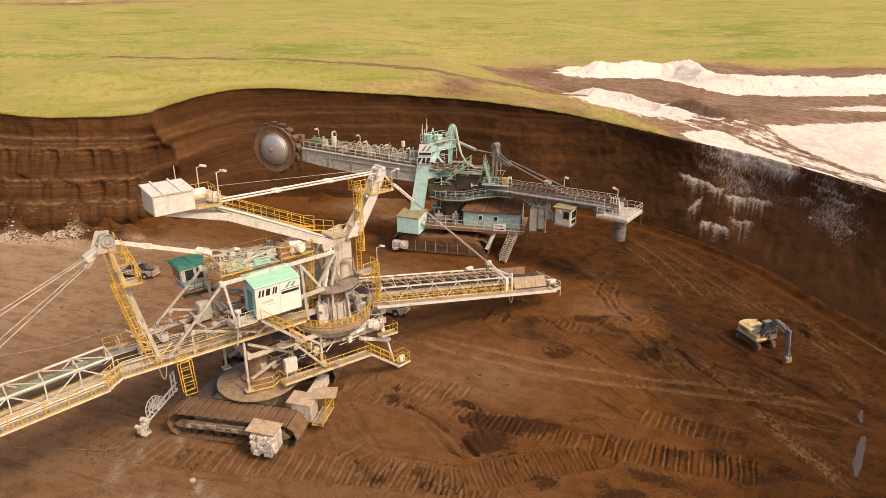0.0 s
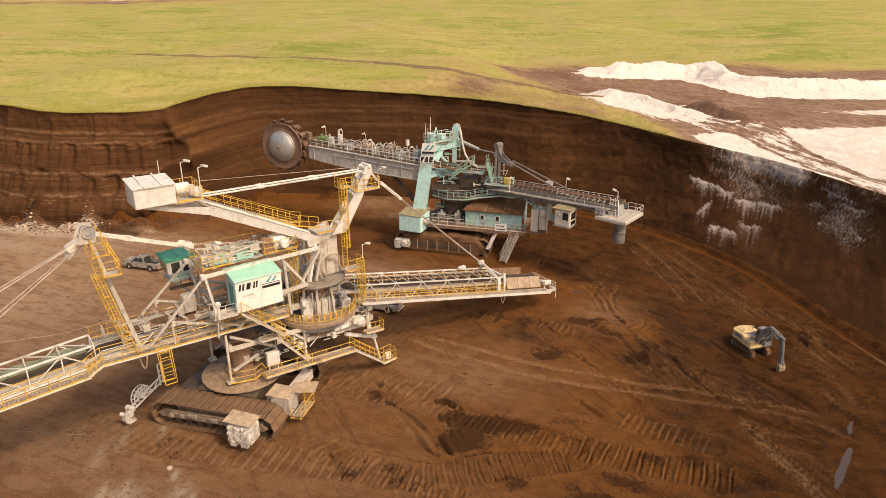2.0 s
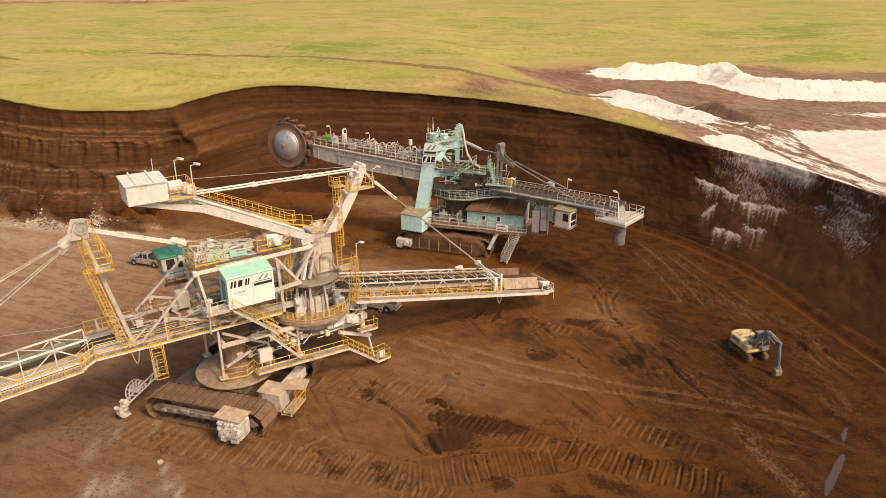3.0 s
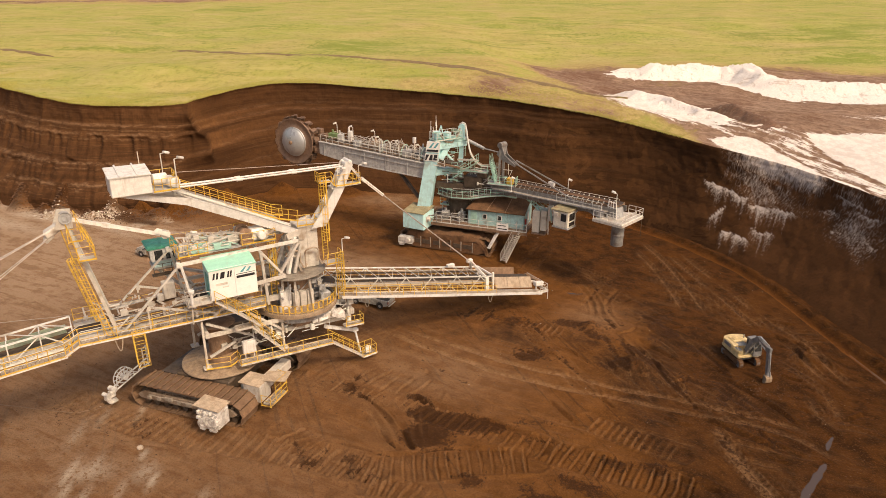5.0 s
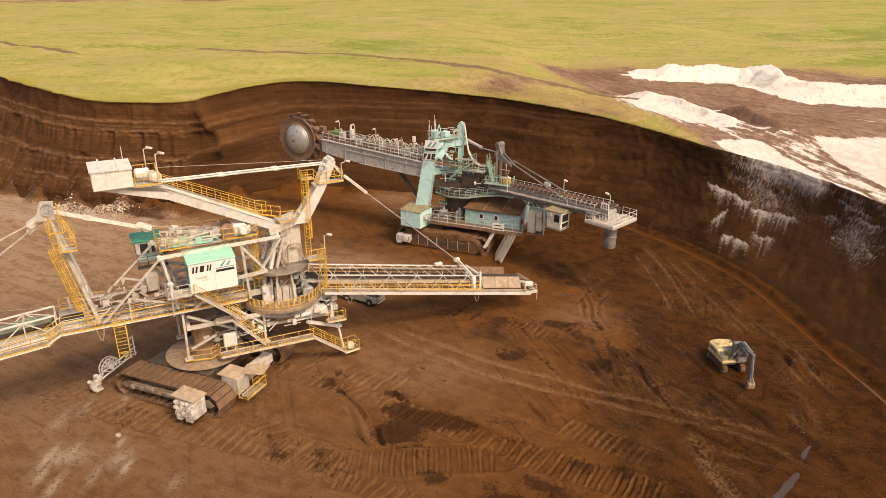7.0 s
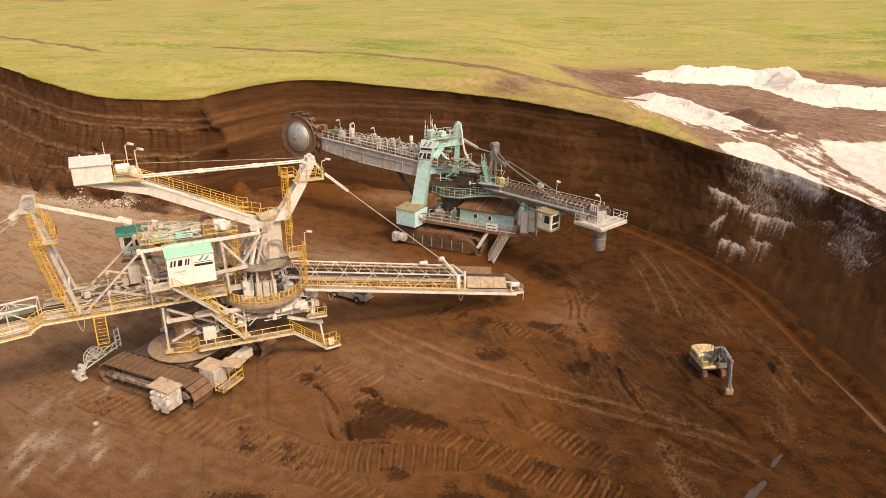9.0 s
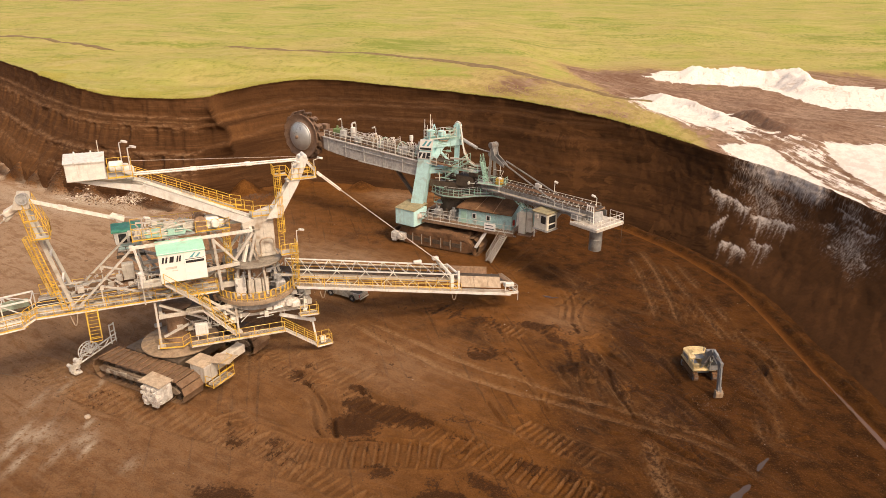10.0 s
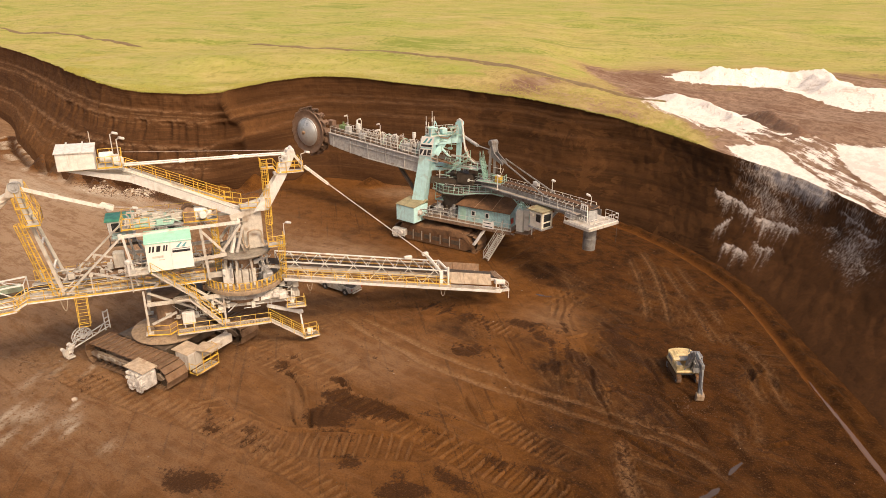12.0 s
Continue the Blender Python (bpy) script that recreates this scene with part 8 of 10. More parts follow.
part("stub_beam", Shape(TB).bar((-2.4, 92.2, 10.4), (0.9, 94.0, 10.4), 0.9, 0.9).lathe([(0.2, 9.9), (0.55, 9.95), (0.55, 10.9), (0.2, 11.0)], 16, (0.4, 93.6, 0)), M_TURQ, bwe)
part("rear_column", Shape(TB).bar((1.1, 95.4, 13.8), (0.9, 95.4, 7.4), 0.7, 0.6).bar((-1.4, 92.9, 13.6), (0.6, 95.0, 10.6), 0.3, 0.3), M_TURQ, bwe)
part("pulley_tower", Shape(TB).slab([(0.9, 95.2, 14.6), (1.7, 95.0, 14.6), (1.5, 95.0, 16.3), (1.2, 95.1, 16.7), (0.8, 95.2, 16.4)], 0.5).lathe([(0.2, 94.7), (0.45, 94.75), (0.45, 95.6), (0.2, 95.65)], 16, (1.25, 0, 16.2), "y"), M_TURQ, bwe)
part("platform", Shape(TB).box((-0.9, 93.4, 14.9), (4.2, 2.0, 0.08), 0.02, 42), M_MINT, bwe)
MH = in_bwe(-1.0, 93.3, 14.9, 42)
railing(bwe, [(-1.9, -1.0, 0), (2.2, -1.0, 0), (2.2, 1.0, 0), (-1.9, 1.0, 0), (-1.9, -1.0, 0)], M_PALE, MH, gap=1.0)
part("winch_box", Shape(MH).box((-1.2, 0.2, 0.6), (1.0, 0.9, 1.0), 0.1).box((0.4, 0.0, 0.5), (0.8, 1.0, 0.8), 0.1), M_TURQ, bwe)
part("signal_frame", Shape(MH).bar((-2.0, -0.8, 0), (-1.2, -0.8, 2.1), 0.1).bar((-0.6, -0.8, 0), (-1.2, -0.8, 2.1), 0.1).bar((-1.7, -0.8, 1.0), (-0.9, -0.8, 1.0), 0.08), M_TURQ, bwe)
for x, y, h in ((-2.8, 92.2, 2.6), (-2.2, 93.0, 3.2), (-2.3, 94.2, 2.3), (-2.5, 92.4, 1.8)):
    part("antenna", Shape(TB).bar((x, y, 14.9), (x, y, 14.9 + h), 0.07, n=5).bar((x, y, 14.9 + h * 0.55), (x, y, 14.9 + h * 0.72), 0.16, n=6), M_WHITE, bwe)
for pts in ([(-1.5, 92.3, 15.6), (-0.8, 92.6, 14.6), (0.0, 93.4, 14.4), (0.7, 94.3, 15.2), (1.0, 94.8, 16.3)], [(1.5, 95.0, 16.4), (1.9, 94.6, 15.2), (2.3, 94.2, 13.4), (3.2, 93.3, 12.0), (4.4, 92.3, 11.6), (5.4, 91.4, 11.9)]):
    part("hose", Shape(TB).line(pts, 0.22, 7), M_BEIGE, bwe, "sagging pale hose", smooth=True)
part("hose", Shape(TB).line([(0.9, 94.9, 16.2), (0.95, 94.8, 16.7), (1.3, 94.6, 16.95), (1.7, 94.4, 16.8), (1.9, 94.2, 16.0), (2.15, 93.8, 14.6), (2.6, 93.2, 13.0), (3.4, 92.6, 11.9), (4.4, 92.0, 11.5), (5.4, 91.6, 11.6), (6.4, 91.2, 11.5)], 0.24, 7), M_PALE, bwe, "long pale hose hanging from the mast head", smooth=True)
# upper turntable decks
part("turntable", Shape(in_bwe(1.6, 93.8)).lathe([(3.2, 6.9), (3.5, 7.0), (3.5, 7.4), (3.2, 7.5)], 48).lathe([(2.4, 4.0), (2.4, 7.0)], 40), M_DARK, bwe, smooth=True)
part("upper_frame", Shape(TB).bar((-2.0, 92.2, 8.6), (7.5, 91.5, 8.4), 0.6, 0.9).bar((-1.0, 95.5, 8.6), (8.0, 93.0, 8.4), 0.6, 0.9).bar((6.8, 90.8, 8.3), (7.8, 93.6, 8.3), 0.5, 0.8).bar((0.6, 91.6, 9.4), (0.6, 95.6, 9.4), 0.4, 0.6), M_DARK, bwe)
gal = [(-1.6, 92.6, 7.3), (0.4, 90.9, 7.3), (2.8, 90.3, 7.4), (5.0, 90.3, 7.8), (7.6, 89.8, 8.2), (9.4, 89.0, 8.2)]
for p, q in zip(gal, gal[1:]):
    walkway(bwe, p, q, 1.0, M_STEEL, TB)
railing(bwe, [(x - 0.1, y - 0.55, z) for x, y, z in gal], M_MINT, TB, gap=0.8)
railing(bwe, [(x + 0.1, y + 0.5, z) for x, y, z in gal], M_PALE, TB, gap=1.2)
part("chute_box", Shape(TB).box((3.4, 92.2, 9.4), (2.6, 2.2, 1.6), 0.08, -15).box((4.6, 91.4, 10.6), (1.4, 1.3, 0.7), 0.06, -15), M_DARK, bwe, "grimy transfer chute")
part("hydraulic_ram", Shape(TB).bar((0.8, 92.4, 10.9), (4.4, 90.6, 11.1), 0.4, 0.34).bar((0.9, 92.2, 12.3), (3.8, 91.2, 12.5), 0.26, 0.2), M_GREY, bwe)
stair(bwe, TB @ Vector((0.5, 91.7, 9.9)), TB @ Vector((3.8, 90.9, 12.4)), 0.8, M_MINT, M_MINT)
railing(bwe, [(0.2, 91.6, 11.0), (2.6, 90.9, 11.0), (5.2, 90.2, 11.0)], M_MINT, TB, gap=0.8)
part("platform", Shape(TB).box((2.8, 91.6, 10.95), (5.0, 1.4, 0.08), 0.02, -16).box((7.2, 89.8, 9.75), (3.8, 1.6, 0.08), 0.02, -14), M_STEEL, bwe)
railing(bwe, [(5.5, 89.5, 9.8), (9.1, 88.7, 9.8), (9.3, 90.0, 9.8)], M_MINT, TB, gap=0.8)
stair(bwe, TB @ Vector((6.4, 90.3, 9.8)), TB @ Vector((5.6, 90.6, 12.6)), 0.7, M_MINT, M_MINT)
part("yellow_box", Shape(TB).box((8.4, 89.3, 10.35), (0.9, 0.7, 0.9), 0.06, -14), M_YELLOW, bwe, "yellow instrument box on the platform")
stair(bwe, TB @ Vector((13.8, 86.6, 6.3)), TB @ Vector((10.8, 88.3, 8.4)), 0.8, M_MINT, M_MINT)
part("stair_post", Shape(TB).bar((13.7, 86.5, 4.0), (13.7, 86.5, 6.4), 0.14), M_PALE, bwe)
for count, lo, hi, mt, lab in ((60, (-1.5, 91.0, 8.0), (8.0, 95.0, 10.8), M_DARK, "dark pipes and brackets on the upper decks"), (22, (-1.5, 91.2, 8.2), (7.0, 93.0, 10.2), M_STEEL, "grey pipes and brackets on the upper decks"),
                               (34, (-3.0, 89.0, 4.0), (2.0, 90.8, 5.4), M_SLATE, "slate pipes and pumps on the main deck"), (26, (-0.5, 90.4, 8.6), (8.5, 93.0, 12.0), M_PALE, "pale thin pipes and ladders about the pylon"), (26, (-1.0, 90.4, 8.4), (8.0, 94.0, 11.6), M_MINT, "mint green bars and rails about the pylon"), (36, (-1.0, 90.6, 6.2), (3.6, 92.4, 8.4), M_DARK, "dark pipes under the gallery"), (30, (-3.0, 91.5, 12.5), (2.0, 95.0, 16.0), M_MINT, "mint green brackets at the mast head")):
    sh = Shape(TB)
    for _ in range(count):
        p = Vector([random.uniform(a, b) for a, b in zip(lo, hi)])
        q = p + random.choice((Vector((1, -0.3, 0)), Vector((1, 0.1, 0)), Vector((0.2, 1, 0)), Vector((0, 0, 1)), Vector((0.7, 0, 0.6)))) * random.uniform(0.5, 2.2)
        q = Vector([min(max(c, a), b) for c, a, b in zip(q, lo, hi)])
        if (q - p).length > 0.2:
            sh.bar(p, q, random.choice((0.06, 0.08, 0.12)), n=random.choice((4, 6)))
        if random.random() < 0.07:
            sh.box(p, (random.uniform(0.2, 0.6), random.uniform(0.2, 0.6), random.uniform(0.2, 0.5)), 0.03)
    tagged(part("pipework", sh, mt, bwe, lab), kind="stuff")
# pylon of the discharge boom
for y in (-0.7, 0.7):
    part("pylon_leg", Shape(in_bwe(7.1, 91.0, 0, -37)).bar((-0.2, y * 0.7, 8.6), (0.0, y * 0.5, 14.2), 0.34, 0.3).slab([(-0.6, y * 0.5, 13.5), (0.2, y * 0.5, 12.9), (2.6, y * 0.5, 12.3), (2.65, y * 0.5, 12.55), (0.8, y * 0.5, 13.6), (0.3, y * 0.5, 14.6)], 0.12), M_SLATE, bwe)
part("pylon_head", Shape(in_bwe(7.1, 91.0, 0, -37)).slab([(-0.35, -0.3, 13.6), (0.5, -0.3, 13.6), (0.35, -0.3, 14.8), (0.0, -0.3, 15.0), (-0.3, -0.3, 14.8)], -0.8).lathe([(0.2, -0.6), (0.42, -0.55), (0.42, 0.55), (0.2, 0.6)], 16, (0, 0, 14.8), "y"), M_SLATE, bwe)
part("stay", Shape(TB).bar((1.2, 95.2, 14.75), (4.45, 92.9, 13.8), 0.46, n=10).bar((4.45, 92.9, 13.8), (6.6, 91.2, 13.75), 0.16, n=8), M_STEEL, bwe, "grey hydraulic stay cylinder", smooth=True)
DB = in_bwe(8.0, 90.6, 0, -37)
part("stay", Shape(DB).bar((1.0, -0.4, 12.9), (15.2, -1.4, 9.0), 0.2, n=6).bar((13.8, -1.3, 9.39), (15.2, -1.4, 9.0), 0.36, 0.3), M_SLATE, bwe)
part("stay", Shape(DB).bar((1.0, 0.4, 12.9), (11.6, 1.15, 9.75), 0.2, n=6), M_SLATE, bwe)
dz = lambda x: 8.4 + 0.055 * x
for y in (-1.15, 1.15):
    part("boom_girder", Shape(DB).slab([(-2, y, dz(-2) + 0.0), (12, y, dz(12) - 0.15), (17.6, y, dz(17.6) + 0.2), (17.6, y, dz(17.6) + 0.85), (12, y, dz(12) + 1.1), (-2, y, dz(-2) + 1.25)], 0.1), M_SLATE, bwe, "dark slate plate girder")
    for x in np.arange(-1.0, 17.0, 1.8):
        part("stiffener", Shape(DB).bar((x, y * 1.06, dz(x) + (0.0 if x < 14 else 0.25)), (x, y * 1.06, dz(x) + 1.0), 0.07, 0.1), M_STEEL, bwe)
conveyor(bwe, [(-2.0, 0, dz(-2) + 1.3), (6.0, 0, dz(6) + 1.35), (17.4, 0, dz(17.4) + 1.1)], 0.8, DB, M_RUST)
for y in (-1.6, 1.6):
    walkway(bwe, (-1, y, dz(-1) + 0.75), (16.5, y, dz(16.5) + 0.55), 0.75, M_STEEL, DB)
part("belt_load", Shape(DB).slab([(-1.8, -0.45, dz(-1.8) + 1.36), (6.0, -0.5, dz(6) + 1.42), (6.0, 0.5, dz(6) + 1.42), (-1.8, 0.45, dz(-1.8) + 1.36)], 0.05).slab([(6.0, -0.5, dz(6) + 1.42), (17.0, -0.45, dz(17) + 1.2), (17.0, 0.45, dz(17) + 1.2), (6.0, 0.5, dz(6) + 1.42)], 0.05), M_MUDTOP, bwe, "brown soil lying on the belt")
for k in range(24):
    x = -0.8 + 0.74 * k
    top = dz(x) + (1.33 if x < 6 else 1.35 - 0.02 * (x - 6))
    for s in (-1, 1):
        part("idler", Shape(DB).bar((x, s, top - 0.1), (x, 0.62 * s, top + 0.2), 0.11), M_PALE, bwe)
railing(bwe, [(-1, 1.95, dz(-1) + 0.8), (16, 1.95, dz(16) + 0.6)], M_PALE, DB, gap=1.4, h=0.62, rails=(1.0,), toe=False)
railing(bwe, [(9.5, -1.95, dz(9) + 0.8), (16, -1.95, dz(16) + 0.6)], M_PALE, DB, gap=1.4, h=0.95)
part("end_platform", Shape(in_bwe(21.7, 80.1, 0, -36)).box((0, 0, 8.85), (3.9, 5.0, 0.2), 0.04).bar((-1.95, -2.5, 8.8), (1.95, -2.5, 8.8), 0.12, 0.3).bar((1.95, -2.5, 8.8), (1.95, 2.5, 8.8), 0.12, 0.3), M_GREY, bwe, "pale steel platform at the boom's end")
EP = in_bwe(21.7, 80.1, 8.95, -36)
railing(bwe, [(-1.9, -2.45, 0), (1.9, -2.45, 0), (1.9, 2.45, 0), (0.0, 2.45, 0)], M_WHITE, EP, gap=0.85, h=1.0)
part("discharge_hood", Shape(EP).slab([(-0.8, -0.7, 0.05), (0.3, -0.8, 0.05), (0.0, -0.6, 1.3), (-0.8, -0.6, 1.3)], -1.4), M_STEEL, bwe, "pale discharge hood")
grid_ = Shape(EP)
for f in np.linspace(0, 1, 4):
    grid_.bar((-0.9 + 1.4 * f, -1.05 - 0.2 * f, 0.1), (-0.9 + 1.0 * f, -0.85 - 0.1 * f, 2.1), 0.09)
    grid_.bar((-0.95, -1.08 + 0.22 * f, 0.2 + 1.8 * f), (0.55 - 0.42 * f, -1.28 + 0.3 * f, 0.2 + 1.8 * f), 0.09)
part("hood_frame", grid_, M_WHITE, bwe)
part("drive_unit", Shape(EP).box((-1.6, -1.5, 0.45), (0.8, 0.7, 0.8), 0.1).box((-2.3, -1.3, 0.3), (0.6, 0.6, 0.6), 0.08), M_STEEL, bwe)
floodlight(bwe, (-0.6, 0.4, 0.2), 2.5, M_WHITE, EP, (-0.4, 0))
part("drop_chute", Shape(in_bwe(21.75, 79.4)).lathe([(0.6, 5.65), (0.74, 5.7), (0.74, 6.9), (0.78, 6.95), (0.78, 7.1), (0.74, 7.15), (0.76, 8.75)], 28, cap=False).lathe([(0.58, 5.7), (0.58, 8.7)], 28, cap=False), M_SLATE, bwe, "grey cylindrical drop chute", smooth=True)
part("hanging_chain", Shape(EP).bar((1.9, 2.4, 0), (1.92, 2.42, -2.6), 0.05, n=4), M_DARK, bwe)
part("lamp_box", Shape(DB).box((6.6, 0.9, dz(6) + 2.0), (0.9, 0.5, 0.5), 0.06).bar((6.6, 0.9, dz(6) + 1.0), (6.6, 0.9, dz(6) + 1.8), 0.1), M_WHITE, bwe)
floodlight(bwe, (2.2, -1.9, dz(2) + 0.8), 1.9, M_WHITE, DB)
floodlight(bwe, (8.5, 1.9, dz(8) + 0.8), 1.8, M_WHITE, DB)
# driver cab hung beside the discharge boom
KB = in_bwe(15.5, 82.1, 0, -33)
cb = part("operator_cabin", Shape(KB).box((0, 0, 8.0), (2.1, 1.9, 2.1), 0.06), M_CREAM, bwe, "cream-white operator cabin beside the conveyor")
part("roof", Shape(KB).slab([(-1.3, -1.2, 9.06), (1.3, -1.2, 9.06), (1.3, 1.2, 9.22), (-1.3, 1.2, 9.22)], 0.1), M_LID, cb, "dusty olive flat roof")
for c, s in (((0.45, -0.96, 8.25), (0.75, 0.06, 0.95)), ((1.06, -0.1, 8.3), (0.06, 1.2, 0.9)), ((1.06, -0.1, 7.4), (0.06, 1.2, 0.5))):
    fr = part("window", Shape(KB).box(c, [a + 0.14 if a > 0.1 else a for a in s], 0.01), M_WHITE, cb)
    part("pane", Shape(KB).box([c[0] + (0.03 if s[0] < 0.1 else 0), c[1] - (0.03 if s[1] < 0.1 else 0), c[2]], s, 0.01), M_GLASS, fr)
part("cabin_bracket", Shape(KB).bar((0, 0.9, 7.1), (0.2, 3.4, 8.8), 0.25, 0.3).bar((-0.9, 0.9, 8.9), (-0.9, 3.2, 9.0), 0.2, 0.2).box((0, 0, 6.85), (2.3, 2.1, 0.16), 0.03), M_STEEL, bwe)
part("air_conditioner", Shape(KB).box((-0.5, -1.1, 8.6), (0.6, 0.35, 0.5), 0.05), M_GREY, cb)
walkway(bwe, (-1.2, 0.2, 6.95), (-2.8, 2.2, 6.95), 0.8, M_STEEL, KB)
railing(bwe, [(-1.6, -0.4, 7.0), (-3.2, 1.8, 7.0)], M_MINT, KB, gap=0.8)
# bucket-wheel boom
BB = in_bwe(-3.5, 91.7, 0, 161.5)
bz0 = lambda x: 9.6 + 0.055 * x + (0.012 * max(0, x - 11) ** 2)
bz1 = lambda x: 11.65 + 0.075 * x
for y in (0.0, -2.8):
    xs = [-1.0, 0, 6, 12, 15.5, 17.8]
    g = part("boom_girder", Shape(BB).slab([(x, y, bz0(x)) for x in xs] + [(x, y, bz1(x)) for x in xs[::-1]], 0.14), M_STEEL, bwe, "blue-grey plate girder with stiffeners")
    for x in np.arange(-0.6, 17.6, 3.5):
        part("stiffener", Shape(BB).bar((x, y + 0.08, bz0(x)), (x, y + 0.08, bz1(x)), 0.12, 0.14), M_STEEL, g)
    part("flange", Shape(BB).bar((-1, y, bz1(-1)), (17.8, y, bz1(17.8)), 0.4, 0.1).bar((-1, y, bz0(-1)), (11, y, bz0(11)), 0.4, 0.1).bar((-1, y + 0.08, 10.9), (14, y + 0.08, 11.95), 0.1, 0.1), M_STEEL, g)
conveyor(bwe, [(-5, -1.4, bz1(-5) + 0.35), (17, -1.4, bz1(17) + 0.35)], 0.85, BB, M_RUST)
railing(bwe, [(-3, 0.1, bz1(-3) + 0.05), (17.4, 0.1, bz1(17.4) + 0.05)], M_PALE, BB, gap=1.0)
railing(bwe, [(-3, -2.9, bz1(-3) + 0.05), (17.4, -2.9, bz1(17.4) + 0.05)], M_PALE, BB, gap=1.0)
railing(bwe, [(4.0, -0.5, bz1(4) + 0.6), (12.5, -0.5, bz1(12.5) + 0.6)], M_RUST, BB, gap=1.3, h=0.9)
for i in range(9):
    x = 0.8 + 1.05 * i
    r = 0.75 + 0.22 * math.sin(i * 1.7)
    pts = [(x + 0.12 * math.sin(i), -1.4 + 1.25 * math.cos(a), bz1(x) + 0.4 + (1.0 + r * 0.6) * math.sin(a)) for a in np.linspace(0, math.pi, 10)]
    part("pipe_hoop", Shape(BB).line(pts, 0.09, 5), M_GREY if i % 3 else M_MINT, bwe)
for i, (x, y, wd, dp, ht, mt) in enumerate(((16.6, -2.2, 1.7, 0.9, 0.8, M_OLIVE), (14.4, -0.8, 0.8, 0.8, 1.3, M_STEEL), (13.7, -2.2, 0.6, 0.6, 1.6, M_WHITE), (11.4, -0.6, 1.2, 0.7, 0.9, M_STEEL), (9.0, -2.0, 1.6, 0.8, 0.9, M_BEIGE),
                                                   (7.2, -0.7, 1.2, 0.7, 1.0, M_STEEL), (5.0, -2.2, 1.0, 0.8, 1.2, M_RUST), (3.2, -0.6, 1.3, 0.8, 1.1, M_STEEL), (1.2, -2.0, 1.4, 0.9, 1.4, M_STEEL), (-0.6, -0.7, 1.0, 0.9, 1.2, M_MINT))):
    part("equipment_box", Shape(BB).box((x, y, bz1(x) + 0.25 + ht / 2), (wd, dp, ht), 0.08, 6 * (i % 3)).lathe([(0.14, 0), (0.14, 0.5)], 8, (x + 0.2, y, bz1(x) + 0.25 + ht)), mt, bwe, "dull olive drive box" if mt is M_OLIVE else "")
for y, z in ((-2.5, 0.5), (-2.2, 0.95), (-0.4, 0.8)):
    part("pipe", Shape(BB).line([(0.2, y, bz1(0.2) + z), (5, y + 0.15, bz1(5) + z + 0.15), (10, y - 0.1, bz1(10) + z), (14.5, y, bz1(14.5) + z)], 0.11, 6), M_PALE, bwe)
for x in np.arange(0.4, 9.5, 1.3):
    part("pipe_frame", Shape(BB).line([(x, -0.2, bz1(x) + 0.2), (x + 0.2, -0.4, bz1(x) + 1.7), (x + 0.9, -0.9, bz1(x) + 2.1), (x + 1.5, -1.9, bz1(x) + 1.7), (x + 1.3, -2.7, bz1(x) + 0.3)], 0.08, 5), M_PALE, bwe)
pipes = Shape(BB)
for i in range(60):
    x = random.uniform(0.5, 13)
    y = random.uniform(-2.6, -0.2)
    p = Vector((x, y, bz1(x) + random.uniform(0.3, 1.4)))
    q = p + Vector((random.uniform(-1.3, 1.3), random.uniform(-0.5, 0.5), random.uniform(-0.5, 0.8)))
    pipes.bar(p, q, 0.08, n=5)
tagged(part("pipework", pipes, M_GREY, bwe, "tangle of grey pipes on the boom"), kind="stuff")
for x in (1.0, 4.2, 7.4, 9.8, 13.6, 16.4):
    floodlight(bwe, (x, -2.8 if x > 9 else -0.1, bz1(x)), 2.3, M_WHITE, BB, (0.25, 0.1))
part("warning_drum", Shape(BB).lathe([(0.26, 0), (0.26, 0.75)], 12, (3.0, -2.4, bz1(3) + 1.9)).bar((3.0, -2.4, bz1(3)), (3.0, -2.4, bz1(3) + 1.9), 0.1), M_WHITE, bwe)
part("spar", Shape(BB).bar((4.6, -0.8, 9.7), (1.4, -0.6, 6.4), 0.5, 0.34), M_DARK, bwe)
part("wheel_arm", Shape(BB).slab([(15.5, -1.1, 11.2), (22.3, -1.1, 12.2), (22.3, -1.1, 13.2), (15.5, -1.1, 13.3)], 0.5).bar((17.0, -2.4, 13.2), (21.0, -1.6, 14.2), 0.2).box((19.0, -1.9, 14.1), (1.2, 0.9, 0.8), 0.1).box((18.0, -1.4, 13.6), (1.4, 0.9, 0.6), 0.08, 0, 10), M_WHEEL, bwe)
part("ring_chute", Shape(BB).slab([(17.4, -2.6, 10.6), (19.2, -2.6, 11.0), (19.0, -0.2, 11.4), (17.4, 0.0, 11.0)], 1.6), M_WHEEL, bwe)
WC = BB @ pose(22.0, 0.5, 12.65)
bw = part("bucket_wheel", Shape(WC).lathe([(0.5, -1.3), (2.95, -1.25), (3.05, -1.2), (3.05, -0.2), (3.36, -0.12), (3.42, 0.0), (3.36, 0.1), (3.1, 0.02), (2.75, -0.12), (2.38, -0.04), (2.2, 0.10)], 72, axis="y", cap=False).lathe([(0.4, -1.2), (3.05, -1.2)], 64, axis="y", cap=False), M_WHEEL, bwe, "large brown-worn bucket wheel", smooth=True)
part("wheel_dome", Shape(WC).lathe([(2.22, 0.08), (2.16, 0.18), (2.0, 0.22), (1.95, 0.30), (1.6, 0.52), (1.1, 0.72), (0.5, 0.84), (0.05, 0.86)], 48, axis="y"), M_SILVER, bw, "silvery shallow dome", smooth=True)
part("hub", Shape(WC).lathe([(0.28, 0.78), (0.28, 1.0), (0.18, 1.12), (0.05, 1.13)], 20, axis="y"), M_RUST, bw, "brown hub boss", smooth=True)
